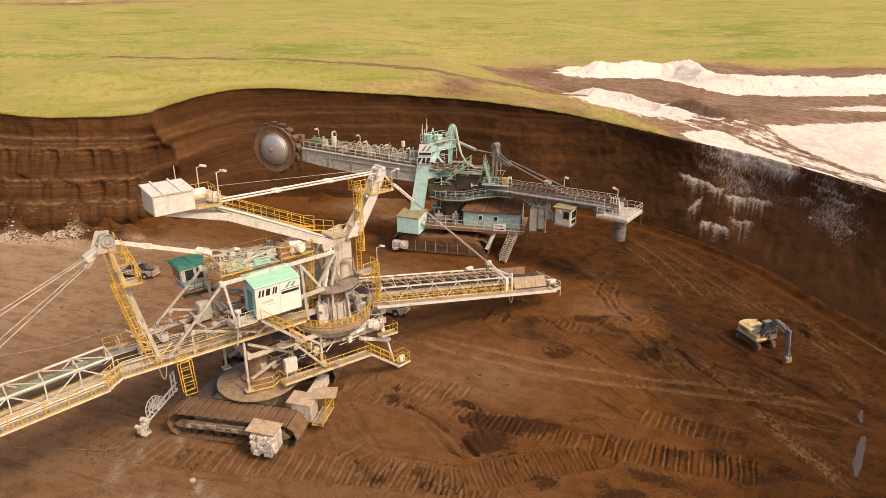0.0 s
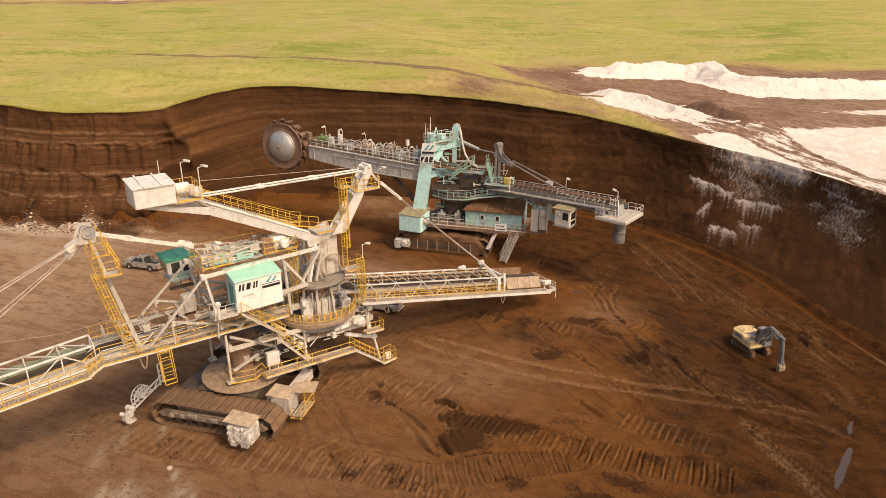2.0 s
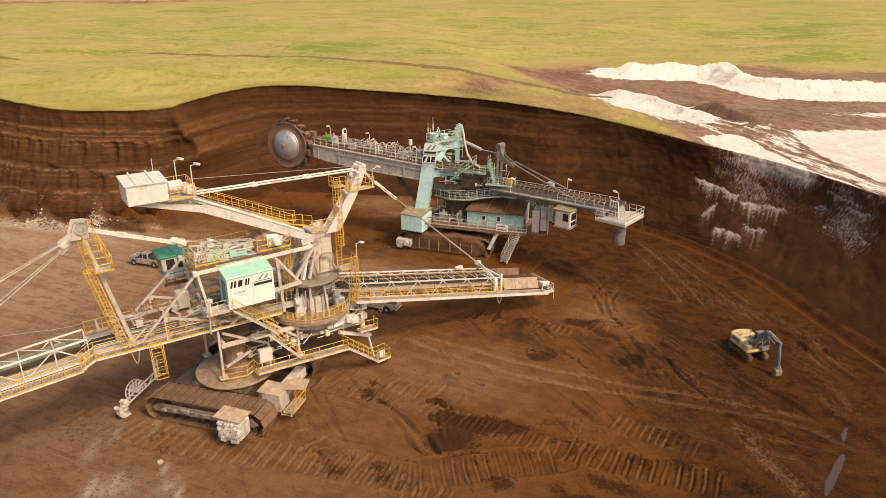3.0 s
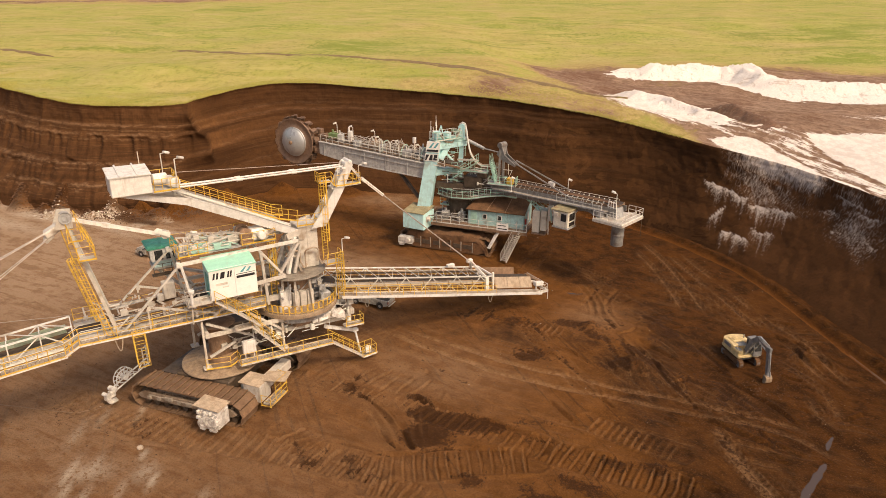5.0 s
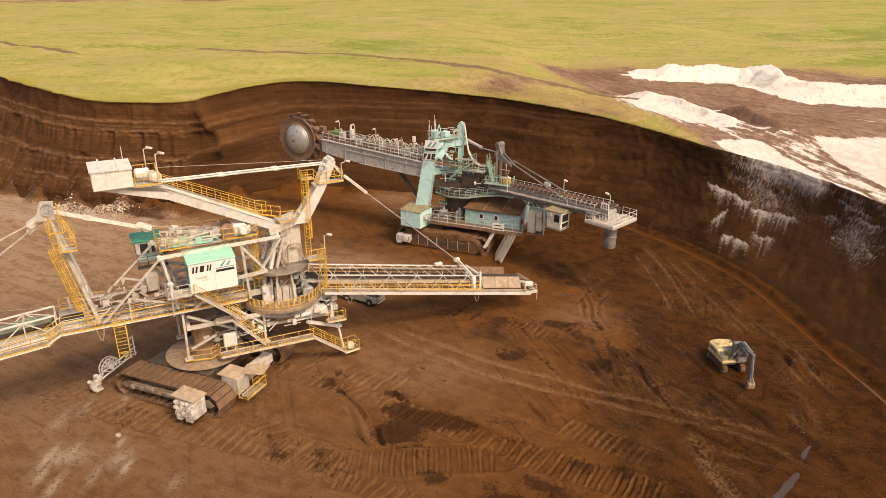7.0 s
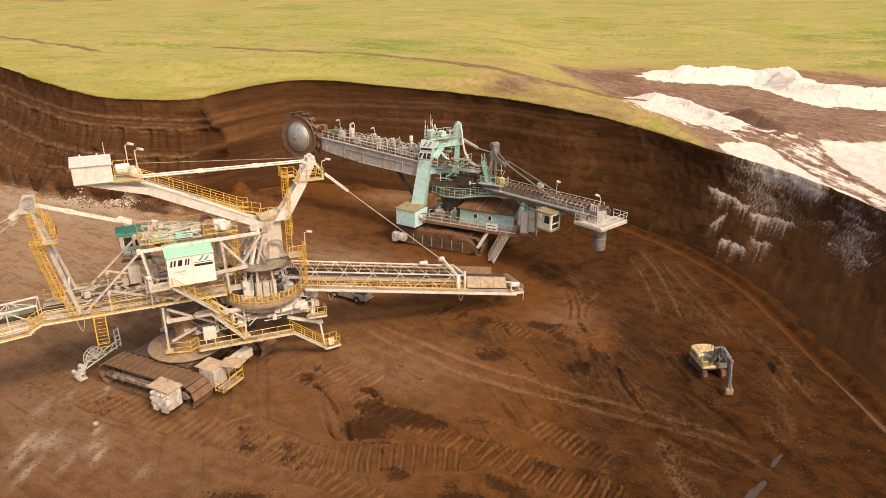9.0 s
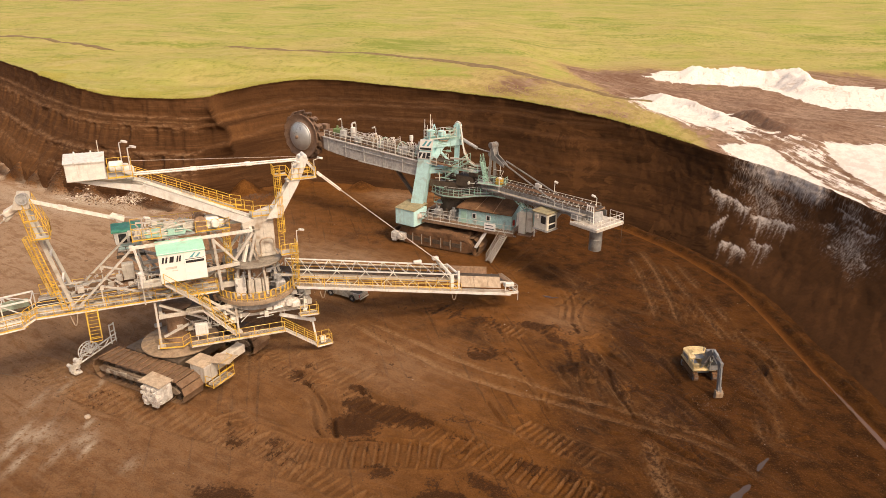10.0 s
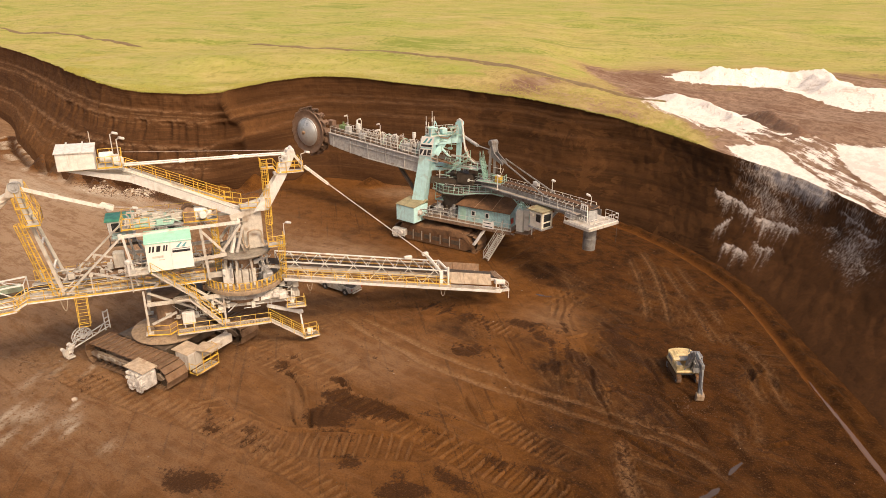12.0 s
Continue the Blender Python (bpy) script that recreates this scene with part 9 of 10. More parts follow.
bucket = Shape()
for y in (-1.35, -0.22):
    bucket.slab([(-0.34, y, 0), (0.36, y, 0), (0.34, y, 0.46), (-0.16, y, 0.62)], 0.06)
bucket.slab([(0.36, -1.35, 0), (0.36, -0.16, 0), (0.34, -0.16, 0.46), (0.34, -1.35, 0.46)], 0.06)
bucket.slab([(0.34, -1.35, 0.46), (0.34, -0.16, 0.46), (-0.16, -0.16, 0.62), (-0.16, -1.35, 0.62)], 0.07)
for k in range(4):
    bucket.box((-0.30, -1.2 + 0.30 * k, 0.68), (0.42, 0.13, 0.11), 0.02, 0, -16)
me = bpy.data.meshes.new("bucket")
me.from_pydata(bucket.v, [], bucket.f)
me.materials.append(M_WHEEL)
for i in range(16):
    a = 2 * math.pi * (i + 0.3) / 16
    part("bucket", me, M_WHEEL, bw).matrix_local = WC @ Matrix.Rotation(a, 4, "Y") @ Matrix.Translation((0, 0, 3.1))
# ---- vehicles on the pit floor ----
def pickup(m, label, group):
    """A double-cab pickup, nose along +x, 5.3 m long."""
    car = thing("pickup_truck", m, label, "pickup truck", group)
    side = [(-2.6, 0.62), (-2.62, 1.08), (0.35, 1.12), (1.1, 1.1), (2.35, 0.98), (2.6, 0.82), (2.62, 0.5), (2.3, 0.4), (-2.3, 0.42)]
    body = Shape()
    n = len(side)
    for w0, w1 in ((-0.9, 0.9),):
        inner = [(x, y0, z) for y0 in (w0, w1) for x, z in side]
        body.add(inner, [tuple(range(n)), tuple(range(n, 2 * n))[::-1]] + [((i + 1) % n, i, n + i, n + (i + 1) % n) for i in range(n) if i != 1])
    # load bed: walls and floor below the rail
    body.box((-1.55, 0.84, 0.92), (2.1, 0.10, 0.5), 0.02).box((-1.55, -0.84, 0.92), (2.1, 0.10, 0.5), 0.02).box((-2.58, 0, 0.9), (0.08, 1.78, 0.5), 0.02).box((1.6, 0, 1.1), (1.7, 1.6, 0.1), 0.05)
    b = part("body", body, M_CAR, car)
    part("load_bed", Shape().box((-1.55, 0, 0.66), (2.05, 1.6, 0.05), 0.01), M_CARGREY, b, "dark load bed floor")
    top = [(-0.42, 0.62, 1.74), (0.62, 0.62, 1.72), (0.62, -0.62, 1.72), (-0.42, -0.62, 1.74)]
    low = [(-0.62, 0.82, 1.1), (1.35, 0.82, 1.08), (1.35, -0.82, 1.08), (-0.62, -0.82, 1.1)]
    cabin = Shape().add(low + top, [(4, 5, 6, 7)[::-1], (3, 2, 1, 0)] + [(i, (i + 1) % 4, 4 + (i + 1) % 4, 4 + i)[::-1] for i in range(4)])
    c = part("cabin", cabin, M_CAR, car)
    part("windscreen", Shape().slab([(1.30, 0.74, 1.12), (1.30, -0.74, 1.12), (0.68, -0.58, 1.67), (0.68, 0.58, 1.67)], -0.03), M_GLASS, c)
    part("rear_window", Shape().slab([(-0.63, -0.66, 1.18), (-0.63, 0.66, 1.18), (-0.47, 0.54, 1.66), (-0.47, -0.54, 1.66)], -0.03), M_GLASS, c)
    for s in (-1, 1):
        for x0, x1, t0, t1 in ((-0.5, 0.22, -0.34, 0.18), (0.3, 1.15, 0.28, 0.60)):
            q = [(x0, s * 0.815, 1.16), (x1, s * 0.815, 1.15), (t1, s * 0.645, 1.66), (t0, s * 0.645, 1.66)]
            part("side_window", Shape().slab(q if s < 0 else q[::-1], 0.025), M_GLASS, c)
        part("mirror", Shape().box((1.1, s * 1.0, 1.2), (0.14, 0.22, 0.18), 0.04), M_CARGREY, b)
        part("headlight", Shape().box((2.5, s * 0.68, 0.86), (0.2, 0.36, 0.18), 0.05), M_GLASS, b, "clear headlight")
        part("tail_light", Shape().box((-2.61, s * 0.84, 0.9), (0.06, 0.12, 0.36), 0.02), M_RED, b, "red tail light")
        part("door_handle", Shape().box((0.0, s * 0.915, 0.98), (0.16, 0.03, 0.04), 0.01), M_CARGREY, b)
        for x in (-1.55, 1.68):
            part("wheel_arch", Shape().lathe([(0.44, s * 0.86), (0.44, s * 0.912)], 20, (x, 0, 0.44), "y"), M_CARGREY, b)
            w = part("wheel", Shape().lathe([(0.22, s * 0.68), (0.36, s * 0.68), (0.38, s * 0.74), (0.38, s * 0.90), (0.36, s * 0.95), (0.22, s * 0.95)], 22, (x, 0, 0.38), "y"), M_CARGREY, car, "black tyre", smooth=True)
            part("rim", Shape().lathe([(0.21, s * 0.93), (0.18, s * 0.955), (0.05, s * 0.96)], 16, (x, 0, 0.38), "y"), M_SILVER, w)
    part("front_bumper", Shape().box((2.6, 0, 0.52), (0.16, 1.72, 0.22), 0.05).box((2.58, 0, 0.76), (0.1, 0.9, 0.16), 0.03), M_CARGREY, b)
    part("rear_bumper", Shape().box((-2.68, 0, 0.5), (0.14, 1.6, 0.14), 0.03), M_GREY, b)
    part("sport_bar", Shape().line([(-0.75, -0.8, 1.1), (-0.95, -0.72, 1.55), (-0.95, 0.72, 1.55), (-0.75, 0.8, 1.1)], 0.08), M_CARGREY, b)
    return car


pickup(pose(-39.3, 81.2, 0.02, 0, 0, 167), "dusty silver double-cab pickup parked on pale soil", "parked pickups")
pickup(pose(-6.6, 70.9, 0.02, 0, 0, 163), "dusty silver pickup parked under the discharge boom", "parked pickups")

EXC = pose(32.9, 63.75, -0.12, 0, 0, -72) @ Matrix.Scale(0.92, 4)
dig = thing("crawler_excavator", EXC, "pale yellow crawler excavator with charcoal boom, bucket lowered", "excavator")


def small_track(y):
    r, half = 0.42, 1.4
    sh = Shape()
    sh.box((0, y, 0.48), (3.1, 0.4, 0.5), 0.1)
    t = part("track_frame", sh, M_MUDTOP, dig)
    around = 4 * half + 2 * math.pi * r
    n = 38
    s = Shape().box((0, 0, 0), (around / n * 0.92, 0.52, 0.06), 0.01).box((0.05, 0, 0.04), (0.04, 0.5, 0.05), 0.01)
    mesh = bpy.data.meshes.new("shoe")
    mesh.from_pydata(s.v, [], s.f)
    mesh.materials.append(M_MUDTOP)
    for i in range(n):
        d = i * around / n
        if d < 2 * half:
            x, z, a = half - d, 2 * r + 0.05, 0.0
        elif d < 2 * half + math.pi * r:
            b = (d - 2 * half) / r
            x, z, a = -half - r * math.sin(b), r + 0.05 + r * math.cos(b), -b
        elif d < 4 * half + math.pi * r:
            x, z, a = -half + d - 2 * half - math.pi * r, 0.05, math.pi
        else:
            b = (d - 4 * half - math.pi * r) / r
            x, z, a = half + r * math.sin(b), r + 0.05 - r * math.cos(b), math.pi - b
        part("shoe", mesh, M_MUDTOP, t).matrix_local = Matrix.Translation((x, y, z)) @ Matrix.Rotation(a, 4, "Y")
    for x in (-1.5, 1.5):
        part("idler", Shape().lathe([(0.1, y - 0.2), (0.36, y - 0.18), (0.36, y + 0.18), (0.1, y + 0.2)], 16, (x, 0, 0.47), "y"), M_EXGREY, t)


small_track(-1.0)
small_track(1.0)
part("undercarriage", Shape().box((0, 0, 0.62), (1.5, 1.8, 0.4), 0.08).lathe([(0.7, 0.8), (0.7, 1.05)], 24), M_EXGREY, dig)
hb = part("upper_body", Shape().box((-0.2, 0, 1.2), (3.2, 2.5, 0.3), 0.06).box((-0.75, -0.85, 1.7), (1.9, 0.75, 0.75), 0.1).box((0.75, -0.9, 1.6), (1.0, 0.65, 0.55), 0.08), M_EXYEL, dig, "pale yellow upper body")
cwt = Shape()
arc = [(-1.5 - 0.55 * math.cos(a), 1.25 * math.sin(a)) for a in np.linspace(-math.pi / 2, math.pi / 2, 11)]
pts = [(x, y, z) for z in (1.1, 2.1) for x, y in arc]
k = len(arc)
cwt.add(pts, [(i, i + 1, k + i + 1, k + i)[::-1] for i in range(k - 1)] + [tuple(range(k)), tuple(range(k, 2 * k))[::-1], (0, k, 2 * k - 1, k - 1)])
part("counterweight", cwt, M_EXYEL, hb, "rounded yellow counterweight", smooth=True)
part("engine_hood", Shape().box((-1.0, 0.15, 2.0), (1.1, 1.9, 0.35), 0.08).box((-0.9, -0.1, 2.2), (0.6, 0.9, 0.12), 0.04), M_EXYEL, hb)
part("deck_plate", Shape().box((-0.1, -0.1, 1.98), (0.9, 1.1, 0.06), 0.02), M_EXGREY, hb, "dark anti-slip deck plate")
part("deck_plate", Shape().box((0.75, -0.9, 1.9), (0.7, 0.45, 0.05), 0.01), M_EXGREY, hb, "dark anti-slip deck plate")
part("side_grille", Shape().box((-0.75, -1.24, 1.75), (1.2, 0.04, 0.4), 0.01), M_EXGREY, hb, "dark cooling grille")
part("exhaust", Shape().bar((-0.9, 0.7, 2.1), (-0.9, 0.7, 2.6), 0.12, n=8), M_EXGREY, hb)
part("handrail", Shape().line([(-0.3, -1.2, 2.05), (-0.3, -1.2, 2.5), (0.9, -1.2, 2.4), (1.2, -1.2, 1.9)], 0.05, 5), M_EXYEL, hb)
cabd = part("cab", Shape().slab([(0.1, 0.36, 1.3), (1.65, 0.36, 1.3), (1.6, 0.36, 2.0), (1.25, 0.36, 2.9), (0.15, 0.36, 2.9)], -0.93), M_EXGREY, dig, "charcoal cab with large windows")
part("cab_roof", Shape().box((0.7, 0.83, 2.94), (1.15, 0.95, 0.08), 0.03), M_EXGREY, cabd)
part("windscreen", Shape().slab([(1.63, 0.46, 1.9), (1.63, 1.2, 1.9), (1.29, 1.2, 2.82), (1.29, 0.46, 2.82)], 0.03), M_GLASS, cabd)
part("door_window", Shape().box((0.7, 1.295, 2.3), (0.9, 0.04, 0.8), 0.02).box((0.7, 0.35, 2.35), (0.9, 0.04, 0.75), 0.02), M_GLASS, cabd)
boom = [(0.85, 0, 1.6), (1.55, 0, 3.15), (2.5, 0, 3.95), (4.4, 0, 3.5)]
sh = Shape()
for p, q, h in zip(boom, boom[1:], (0.55, 0.6, 0.5)):
    sh.bar(p, q, 0.34, h * 0.85)
sh.lathe([(0.3, -0.26), (0.3, 0.26)], 14, boom[1], "y").lathe([(0.31, -0.22), (0.31, 0.22)], 14, boom[2], "y")
part("boom", sh, M_EXGREY, dig, "bent charcoal boom")
part("lettering_bar", Shape().slab([(2.85, -0.225, 3.74), (3.95, -0.225, 3.48), (4.0, -0.225, 3.66), (2.9, -0.225, 3.92)], -0.01), M_WHITE, dig, "pale unreadable lettering on the boom")
part("arm", Shape().bar((4.25, 0, 3.85), (4.75, 0, 1.0), 0.3, 0.4).box((4.3, 0, 3.7), (0.6, 0.34, 0.5), 0.06), M_EXGREY, dig, "charcoal dipper arm")
for p, q, w in (((1.2, 0.34, 1.4), (2.5, 0.3, 3.5), 0.16), ((1.2, -0.34, 1.4), (2.5, -0.3, 3.5), 0.16), ((2.6, 0, 4.25), (4.25, 0, 4.1), 0.18), ((4.6, 0, 3.4), (4.95, 0, 1.5), 0.16)):
    mid_ = Vector(p).lerp(Vector(q), 0.6)
    part("cylinder", Shape().bar(p, mid_, w, n=8).bar(mid_, q, w * 0.55, n=8), M_SILVER, dig, "steel hydraulic ram")
part("linkage", Shape().bar((4.7, 0.1, 1.2), (5.0, 0.1, 0.9), 0.12).bar((4.7, -0.1, 1.2), (5.0, -0.1, 0.9), 0.12).bar((4.95, 0.1, 1.45), (5.05, 0.1, 0.9), 0.1), M_STEEL, dig)
bk = Shape()
prof = [(4.62, 0.95), (4.92, 0.95), (5.08, 0.75), (5.05, 0.35), (4.8, 0.1), (4.6, 0.06)]
for a, b in zip(prof, prof[1:]):
    bk.slab([(a[0], -0.36, a[1]), (b[0], -0.36, b[1]), (b[0], 0.36, b[1]), (a[0], 0.36, a[1])], 0.05)
for y in (-0.36, 0.36):
    bk.slab([(x, y, z) for x, z in prof], 0.04)
for y in (-0.3, -0.1, 0.1, 0.3):
    bk.box((4.5, y, 0.06), (0.25, 0.1, 0.06), 0.02)
part("bucket", bk, M_TAN, dig, "worn dusty steel bucket")
# ---- sand heaps, water and loose ground cover ----
M_SPOIL = surface("brown_spoil", (0.20, 0.105, 0.06), (0.33, 0.22, 0.15), 0.6, 0.95, 0, 1.2, 5, 0.5)
M_CLOD = surface("dry_soil_clod", (0.13, 0.065, 0.032), (0.06, 0.03, 0.014), 0.5, 0.95, 0, 3, 12, 0.3)


def heap(x0, x1, y0, y1, step, crest, front, back, seed, material, name, label, category):
    """Tipped material along a crest line of (x, y, height), with an apron that runs out in front and behind."""
    line = np.array(crest, float)
    nx_, ny_ = int((x1 - x0) / step), int((y1 - y0) / step)
    vs, fs, keep = [], [], []
    for j in range(ny_ + 1):
        for i in range(nx_ + 1):
            x, y = x0 + i * step, y0 + j * step
            wx, wy = x + 1.6 * fbm(x * 0.15, y * 0.15, seed), y + 1.6 * fbm(x * 0.15, y * 0.15, seed + 4)
            h = -0.5
            for (ax, ay, ah), (bx, by, bh) in zip(line[:-1], line[1:]):
                ex, ey = bx - ax, by - ay
                t = min(1, max(0, ((wx - ax) * ex + (wy - ay) * ey) / (ex * ex + ey * ey)))
                top = ah + (bh - ah) * t
                d = math.hypot(wx - ax - ex * t, wy - ay - ey * t)
                run = front * (0.4 + 0.6 * smooth01(x, 56, 70)) if wy < ay + ey * t else back
                h = max(h, top * (0.66 * max(0, 1 - d / (1.25 * top + 0.6)) + 0.34 * (1 - d / min(run, 0.5 + 4.2 * top))))
            if h > -0.3:
                body = smooth01(h, 0.0, 1.5)
                h += body * (0.18 * fbm(x * 0.22, y * 0.22, seed + 9, 3) + 0.12 * smooth01(h, 1.8, 3.2) * fbm(x * 0.8, y * 0.8, seed + 3, 4) - 0.6 * abs(fbm(x * 0.9 + 0.3 * y, y * 0.1, seed + 5, 2)) * smooth01(h, 1.2, 2.6))
                h += 0.06 * fbm(x * 0.5, y * 0.5, seed + 2, 4)
            vs.append((x, y, field_height(x, y) + max(h, -0.45)))
            keep.append(h > -0.12)
    for j in range(ny_):
        for i in range(nx_):
            q = (j * (nx_ + 1) + i, j * (nx_ + 1) + i + 1, (j + 1) * (nx_ + 1) + i + 1, (j + 1) * (nx_ + 1) + i)
            if any(keep[a] for a in q):
                fs.append(q)
    used = sorted({a for q in fs for a in q})
    renum = {a: n for n, a in enumerate(used)}
    ob = mesh_object(name, [vs[a] for a in used], [tuple(renum[a] for a in q) for q in fs], material)
    return tagged(ob, label, category, "white sand heaps" if material is M_SAND else "")


heap(18, 136, 132, 194, 0.55, [(31, 179, 0.4), (35, 179.5, 1.2), (38.5, 180, 3.4), (44, 180, 3.0), (50, 179, 3.8), (55, 178, 3.0), (60.5, 176, 4.3), (62, 167, 3.6), (66, 161, 2.6), (78, 157, 2.8), (87, 154, 2.4), (96, 157, 2.8), (112, 158, 2.4), (130, 160, 2)],
     17, 9, 2.0, M_SAND, "sand_mound", "long ridge of bright white sand on bare earth", "sand heap")
heap(16, 54, 110, 152, 0.35, [(27.5, 144, 0.6), (31, 142, 1.9), (34, 136, 1.5), (37.5, 130, 1.2), (41.5, 123, 0.8), (43.2, 119, 0.3)], 7.0, 3.5, 7.0, M_SAND, "sand_mound", "low streaked heap of white sand", "sand heap")
heap(36, 56, 106, 134, 0.35, [(42.8, 128, 0.5), (44.5, 124, 1.9), (46.5, 119, 1.6), (48.2, 114, 0.4)], 3.4, 2.4, 12.0, M_SPOIL, "spoil_mound", "small ridge of brown spoil beside white sand", "spoil heap")

# ditch water along the right foot, and a shallow pool
def ribbon(name, ctrl, widths, z, material):
    pts = polyline(ctrl, 0.5)
    vs, fs = [], []
    for i, p in enumerate(pts):
        d = pts[min(i + 1, len(pts) - 1)] - pts[max(i - 1, 0)]
        d = d / np.hypot(*d)
        f = i / (len(pts) - 1)
        w = np.interp(f, np.linspace(0, 1, len(widths)), widths) * (1 + 0.8 * fbm(p[0] * 0.9, p[1] * 0.9, 3.0))
        for s in (-1, 1):
            vs.append((p[0] + s * d[1] * w / 2, p[1] - s * d[0] * w / 2, z))
        if i:
            fs.append((2 * i - 2, 2 * i - 1, 2 * i + 1, 2 * i))
    return mesh_object(name, vs, fs, material)


def lane(ctrl, width, label):
    """A worn earth lane that follows the meadow."""
    pts = polyline(ctrl, 1.5)
    vs_, fs_ = [], []
    for i, p in enumerate(pts):
        d = pts[min(i + 1, len(pts) - 1)] - pts[max(i - 1, 0)]
        d = d / np.hypot(*d)
        w = width * (1 + 0.7 * fbm(p[0] * 0.12, p[1] * 0.12, 5.0)) * min(1, 0.15 + i / 8, 0.15 + (len(pts) - 1 - i) / 8)
        for s_ in (-1, -0.4, 0.4, 1):
            x, y = p[0] + s_ * d[1] * w / 2, p[1] - s_ * d[0] * w / 2
            vs_.append((x, y, field_height(x, y) + (0.22 + 0.15 * fbm(p[0] * 0.2, p[1] * 0.2, 9.0) if abs(s_) < 0.5 else -0.12)))
        if i:
            fs_ += [(4 * i - 4 + q, 4 * i - 3 + q, 4 * i + 1 + q, 4 * i + q) for q in range(3)]
    tagged(mesh_object("road_lane", vs_, fs_, M_LANE), label, "dirt lane", kind="structure")


M_LANE = surface("bare_brown_lane", (0.23, 0.15, 0.065), (0.33, 0.27, 0.085), 0.5, 0.95, 0, 0.5, 4, 0.5)
lane([(-88, 183), (-68, 175.5), (-53, 171), (-37, 167), (-20, 161), (-6, 154), (8, 147), (20, 141), (30, 139)], 4.6, "narrow brown lane across the meadow")
lane([(-212, 209), (-187, 198), (-162, 190), (-128, 174), (-113, 169)], 3.0, "narrow brown lane across the meadow")
tagged(ribbon("ditch_water", [(44.5, 66.6), (44.8, 65.2), (46.2, 59.8), (47.5, 54.5), (49.6, 46), (51.5, 40)], (0.1, 0.4, 0.55, 0.6, 0.65), -0.30, M_WATER), "narrow strip of muddy ditch water", "water", kind="structure")
tagged(ribbon("pool_water", POOLS[0], (0.2, 0.5, 0.75, 0.65, 0.25), -0.04, M_POOL), "shallow muddy pool in the ruts", "water", kind="structure")
tagged(ribbon("pool_water", POOLS[1], (0.2, 0.4, 0.2), -0.045, M_POOL), "small muddy puddle", "water", kind="structure")
tagged(ribbon("pool_water", POOLS[2], (0.2, 0.5, 0.2), -0.04, M_POOL), "small muddy puddle", "water", kind="structure")


# clods and stones
OCT = [(1, 0, 0), (-1, 0, 0), (0, 1, 0), (0, -1, 0), (0, 0, 1), (0, 0, -1)]
OCF = [(0, 2, 4), (2, 1, 4), (1, 3, 4), (3, 0, 4), (2, 0, 5), (1, 2, 5), (3, 1, 5), (0, 3, 5)]
rng = random.Random(11)


def floor_z(x, y):
    i, j = int(np.searchsorted(gx, x)), int(np.searchsorted(gy, y))
    return Z[min(max(j, 0), ny), min(max(i, 0), nx)]


def clods(name, count, place, size, material, label, squash=0.7):
    vs, fs = [], []
    for _ in range(count):
        x, y, z = place()
        r = size * min(2.4, math.exp(rng.gauss(0, 0.5)))
        a, c, s = rng.random() * 6.28, 0, 0
        c, s = math.cos(a), math.sin(a)
        n = len(vs)
        for px, py, pz in OCT:
            k = r * rng.uniform(0.7, 1.25)
            vs.append((x + k * (px * c - py * s), y + k * (px * s + py * c), z + k * pz * squash + r * 0.25))
        fs += [tuple(n + i for i in f) for f in OCF]
    ob = mesh_object(name, vs, fs, material, False)
    return tagged(ob, label, "loose soil", kind="stuff")


def on_floor(x0, x1, y0, y1):
    def place():
        x, y = rng.uniform(x0, x1), rng.uniform(y0, y1)
        return x, y, floor_z(x, y)
    return place


def by_left_face():
    t = rng.random()
    x = -74 + 40 * t
    y = np.interp(x, [-75, -62, -50, -44, -34], [100.5, 96, 96, 98.5, 105]) - 0.8 + rng.gauss(0, 0.9)
    return x, y, floor_z(x, y)


M_PALESTONE = surface("pale_pebble", (0.48, 0.385, 0.30), (0.2, 0.12, 0.07), 0.5, 0.9, 0, 3, 12, 0.3)
M_WHITELUMP = surface("white_lump", (0.72, 0.64, 0.54), (0.4, 0.3, 0.2), 0.4, 0.9, 0, 3, 12, 0.3)
clods("soil_clods", 4200, on_floor(-40, 46, 34, 108), 0.036, M_CLOD, "scattered brown soil clods")
clods("pebbles", 260, on_floor(-40, 46, 34, 108), 0.034, M_PALESTONE, "scattered pale pebbles")
clods("dug_clods", 130, lambda: (lambda x, y: (x, y, floor_z(x, y)))(rng.gauss(33.8, 1.1), rng.gauss(58.1, 0.9)), 0.045, M_CLOD, "brown lumps of dug soil before the bucket")
clods("spoil_lumps", 4200, by_left_face, 0.085, M_CLOD, "dark lumps of spoil at the foot of the face")
clods("white_lumps", 520, lambda: (lambda c: (lambda x, y: (x, y, floor_z(x, y)))(c[0] + rng.gauss(0, c[2]), c[1] + rng.gauss(0, 0.6)))(rng.choice(((-55.3, 95.3, 1.5), (-55.3, 95.3, 1.5), (-64.2, 94.9, 1.1), (-58.5, 94.5, 3.0)))), 0.085, M_WHITELUMP, "whitish lumps beside the spoil")
bm = bmesh.new()
bmesh.ops.create_icosphere(bm, subdivisions=2, radius=1.0)
stone = [v.co * (1 + 0.22 * fbm(v.co.x, v.co.y, v.co.z)) for v in bm.verts]
stone_faces = [[v.index for v in f.verts] for f in bm.faces]
bm.free()
st = mesh_object("boulder", [(-19.1 + 0.27 * p.x, 42.24 + 0.24 * p.y, floor_z(-19.1, 42.24) + 0.12 + 0.19 * p.z) for p in stone], stone_faces, M_PALESTONE)
tagged(st, "pale rounded stone lying on brown soil", "stone")
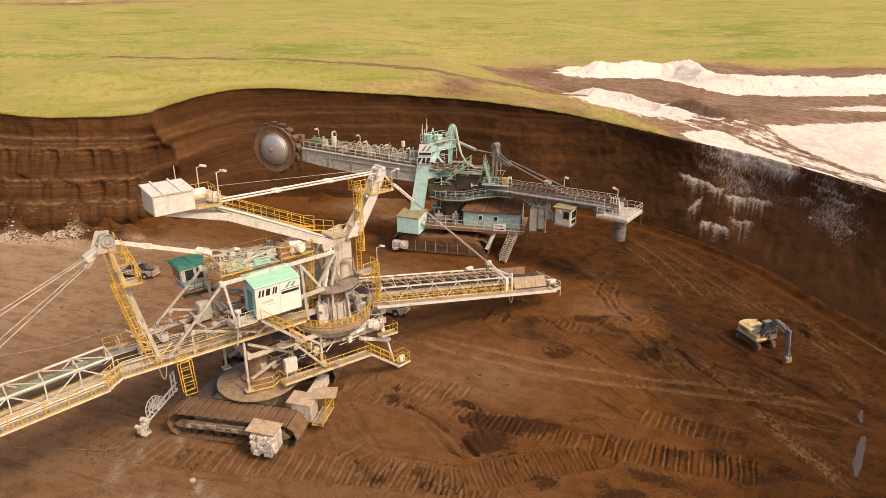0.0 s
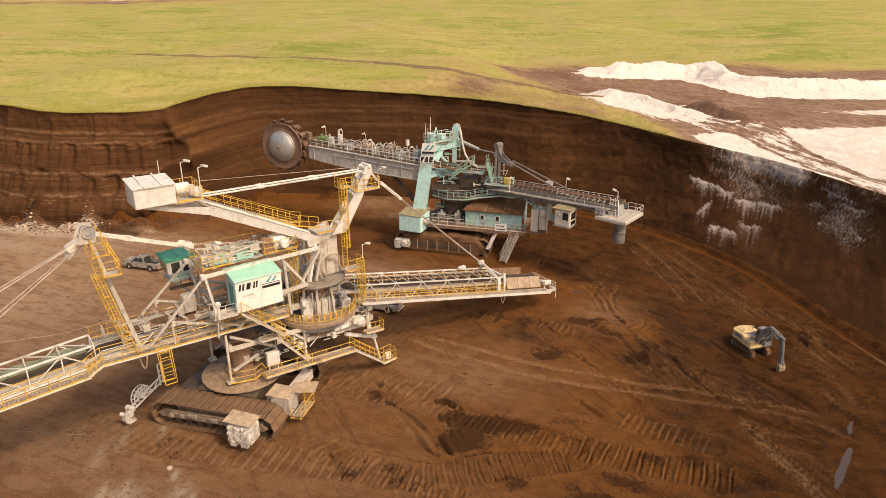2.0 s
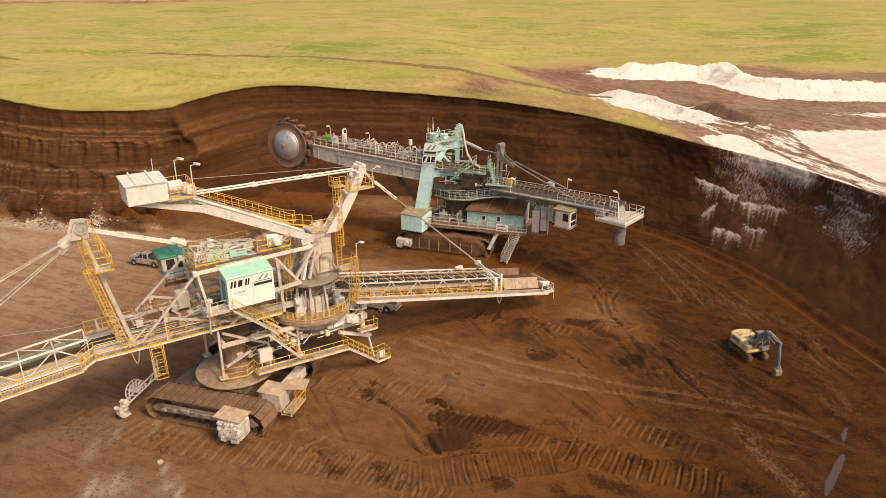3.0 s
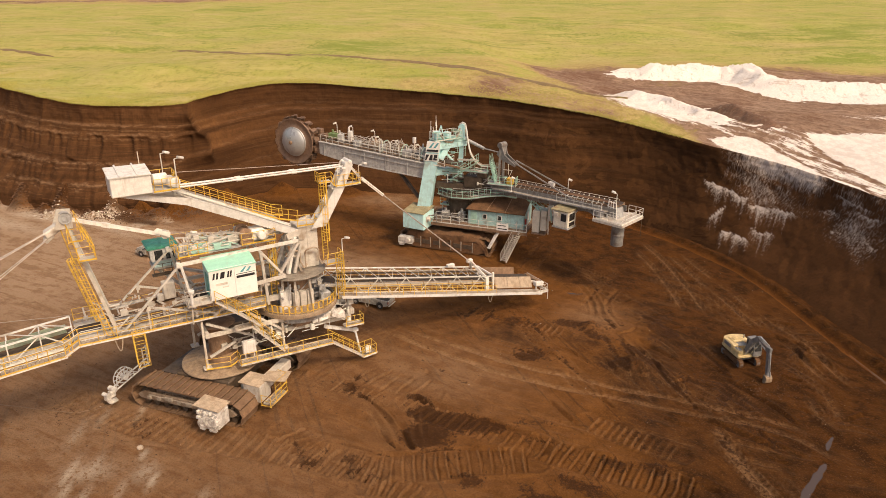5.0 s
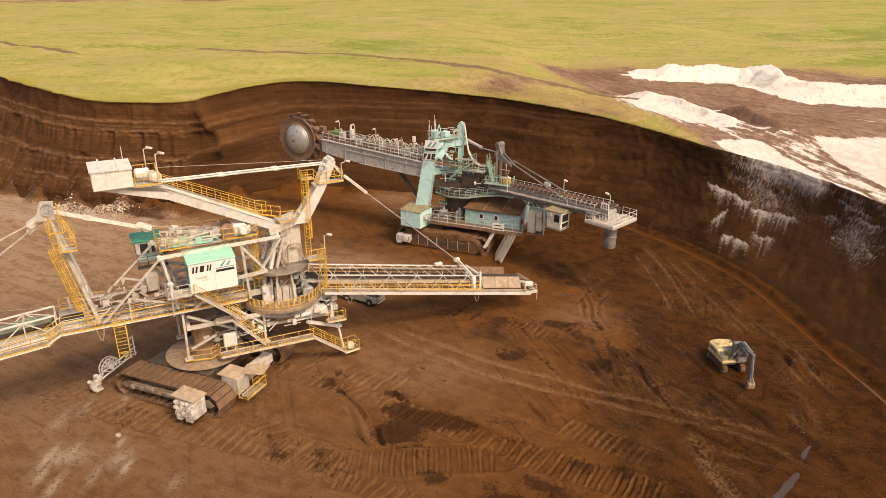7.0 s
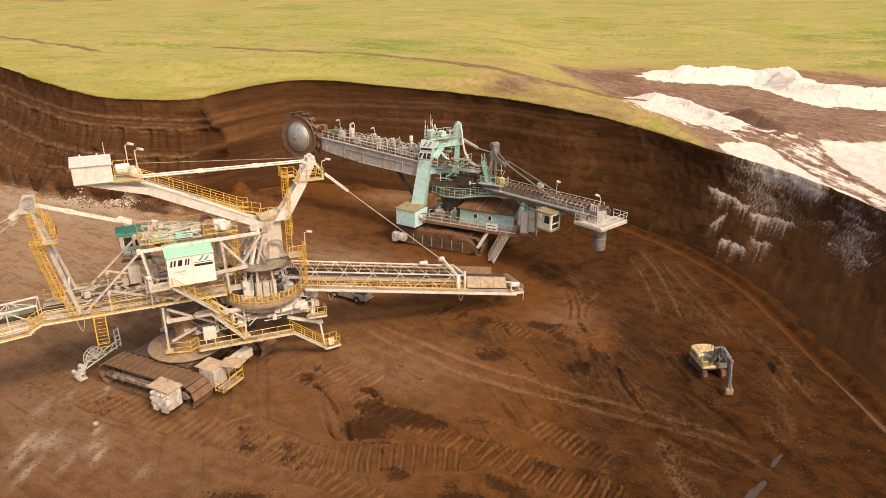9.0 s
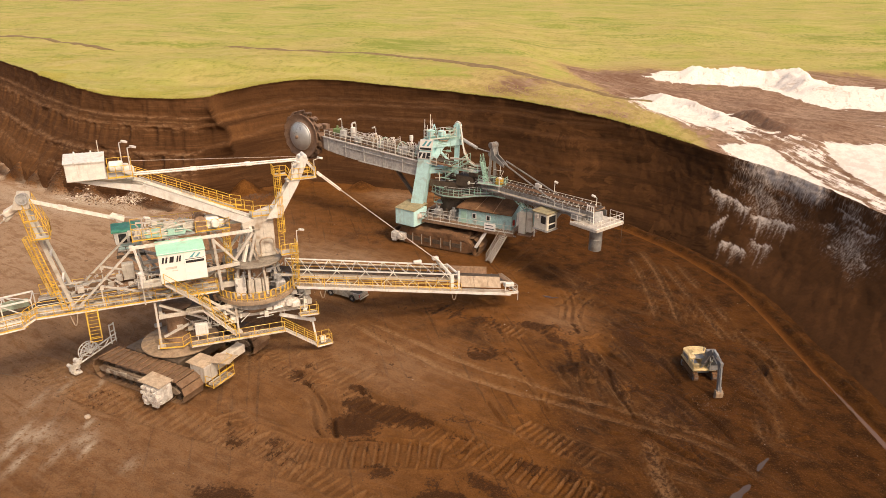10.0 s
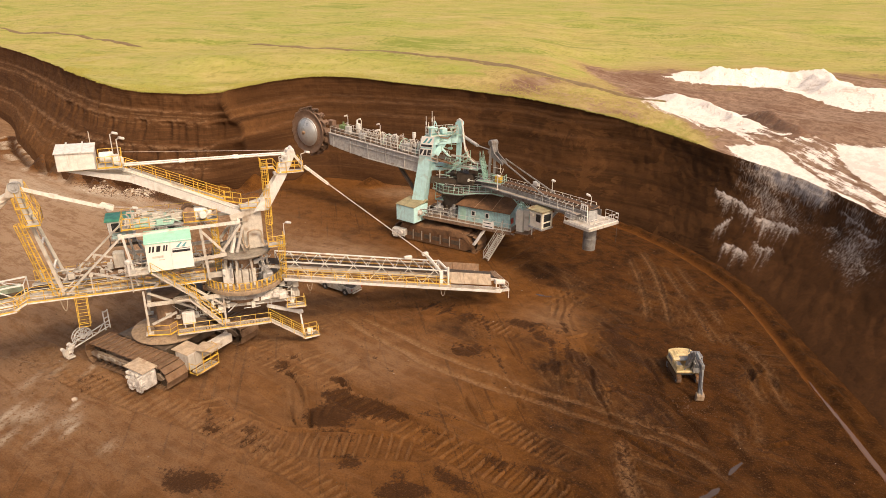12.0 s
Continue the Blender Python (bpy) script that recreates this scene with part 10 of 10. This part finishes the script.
# cables on the ground
def ground_cable(pts, label, mat, w=0.07):
    line = polyline(pts, 0.6)
    sh = Shape()
    sh.line([(x, y, floor_z(x, y) + 0.06) for x, y in line], w, 5)
    me_ = bpy.data.meshes.new("ground_cable")
    me_.from_pydata(sh.v, [], sh.f)
    me_.materials.append(mat)
    tagged(new("ground_cable", me_), label, "cable")


ground_cable([(-25.2, 47.3), (-28, 46.0), (-33, 46.2), (-40, 46.5)], "thin reddish power cable lying on the soil", M_RUST)
ground_cable([(-31, 64), (-36, 66.5), (-40, 63), (-47, 60)], "thin pale cable lying on the soil", M_CABLE, 0.06)

# grass along the rim and over the nearer meadow
vs, fs = [], []


def tuft(x, y, z, h, blades):
    for _ in range(blades):
        a = rng.random() * 6.28
        bx_, by_ = x + rng.gauss(0, 0.12), y + rng.gauss(0, 0.12)
        c, s = math.cos(a) * 0.045, math.sin(a) * 0.045
        lx, ly = rng.gauss(0, 0.35) * h, rng.gauss(0, 0.35) * h
        n = len(vs)
        vs.extend([(bx_ - c, by_ - s, z - 0.05), (bx_ + c, by_ + s, z - 0.05), (bx_ + lx, by_ + ly, z + h * rng.uniform(0.7, 1.2))])
        fs.append((n, n + 1, n + 2))


FV = np.array([v.co for v in field.data.vertices]).reshape(NCOL, K, 3)
vis = [i for i in range(NCOL) if RIM[i][1] > 95 and -92 < RIM[i][0] < 34]
for i in vis:
    for _ in range(7):
        k = rng.choice((0, 0, 1, 1, 2, 3))
        p = FV[i, k]
        tuft(p[0] + rng.gauss(0, 0.15), p[1] + rng.gauss(0, 0.15), p[2], 0.12 + 0.12 * rng.random(), 2)
for _ in range(26000):
    i = rng.choice(vis)
    k = int(8 + 72 * rng.random() ** 0.75)
    j, u, v = (i + 1) % NCOL, rng.random(), rng.random()
    x, y, z = (FV[i, k] * (1 - u) + FV[j, k] * u) * (1 - v) + (FV[i, k + 1] * (1 - u) + FV[j, k + 1] * u) * v
    if x + 0.3 * (y - 120) > 28 + rng.gauss(0, 4) and y < 190:
        continue
    if fbm(x * 0.06, y * 0.12, 8.0, 3) + rng.gauss(0, 0.15) < 0.0:
        continue
    tuft(x, y, z, 0.08 + 0.12 * rng.random(), 3)
grass = mesh_object("grass", vs, fs, M_GRASS, False)
tagged(grass, "dry yellow-green grass tufts on the meadow", "grass", kind="stuff")
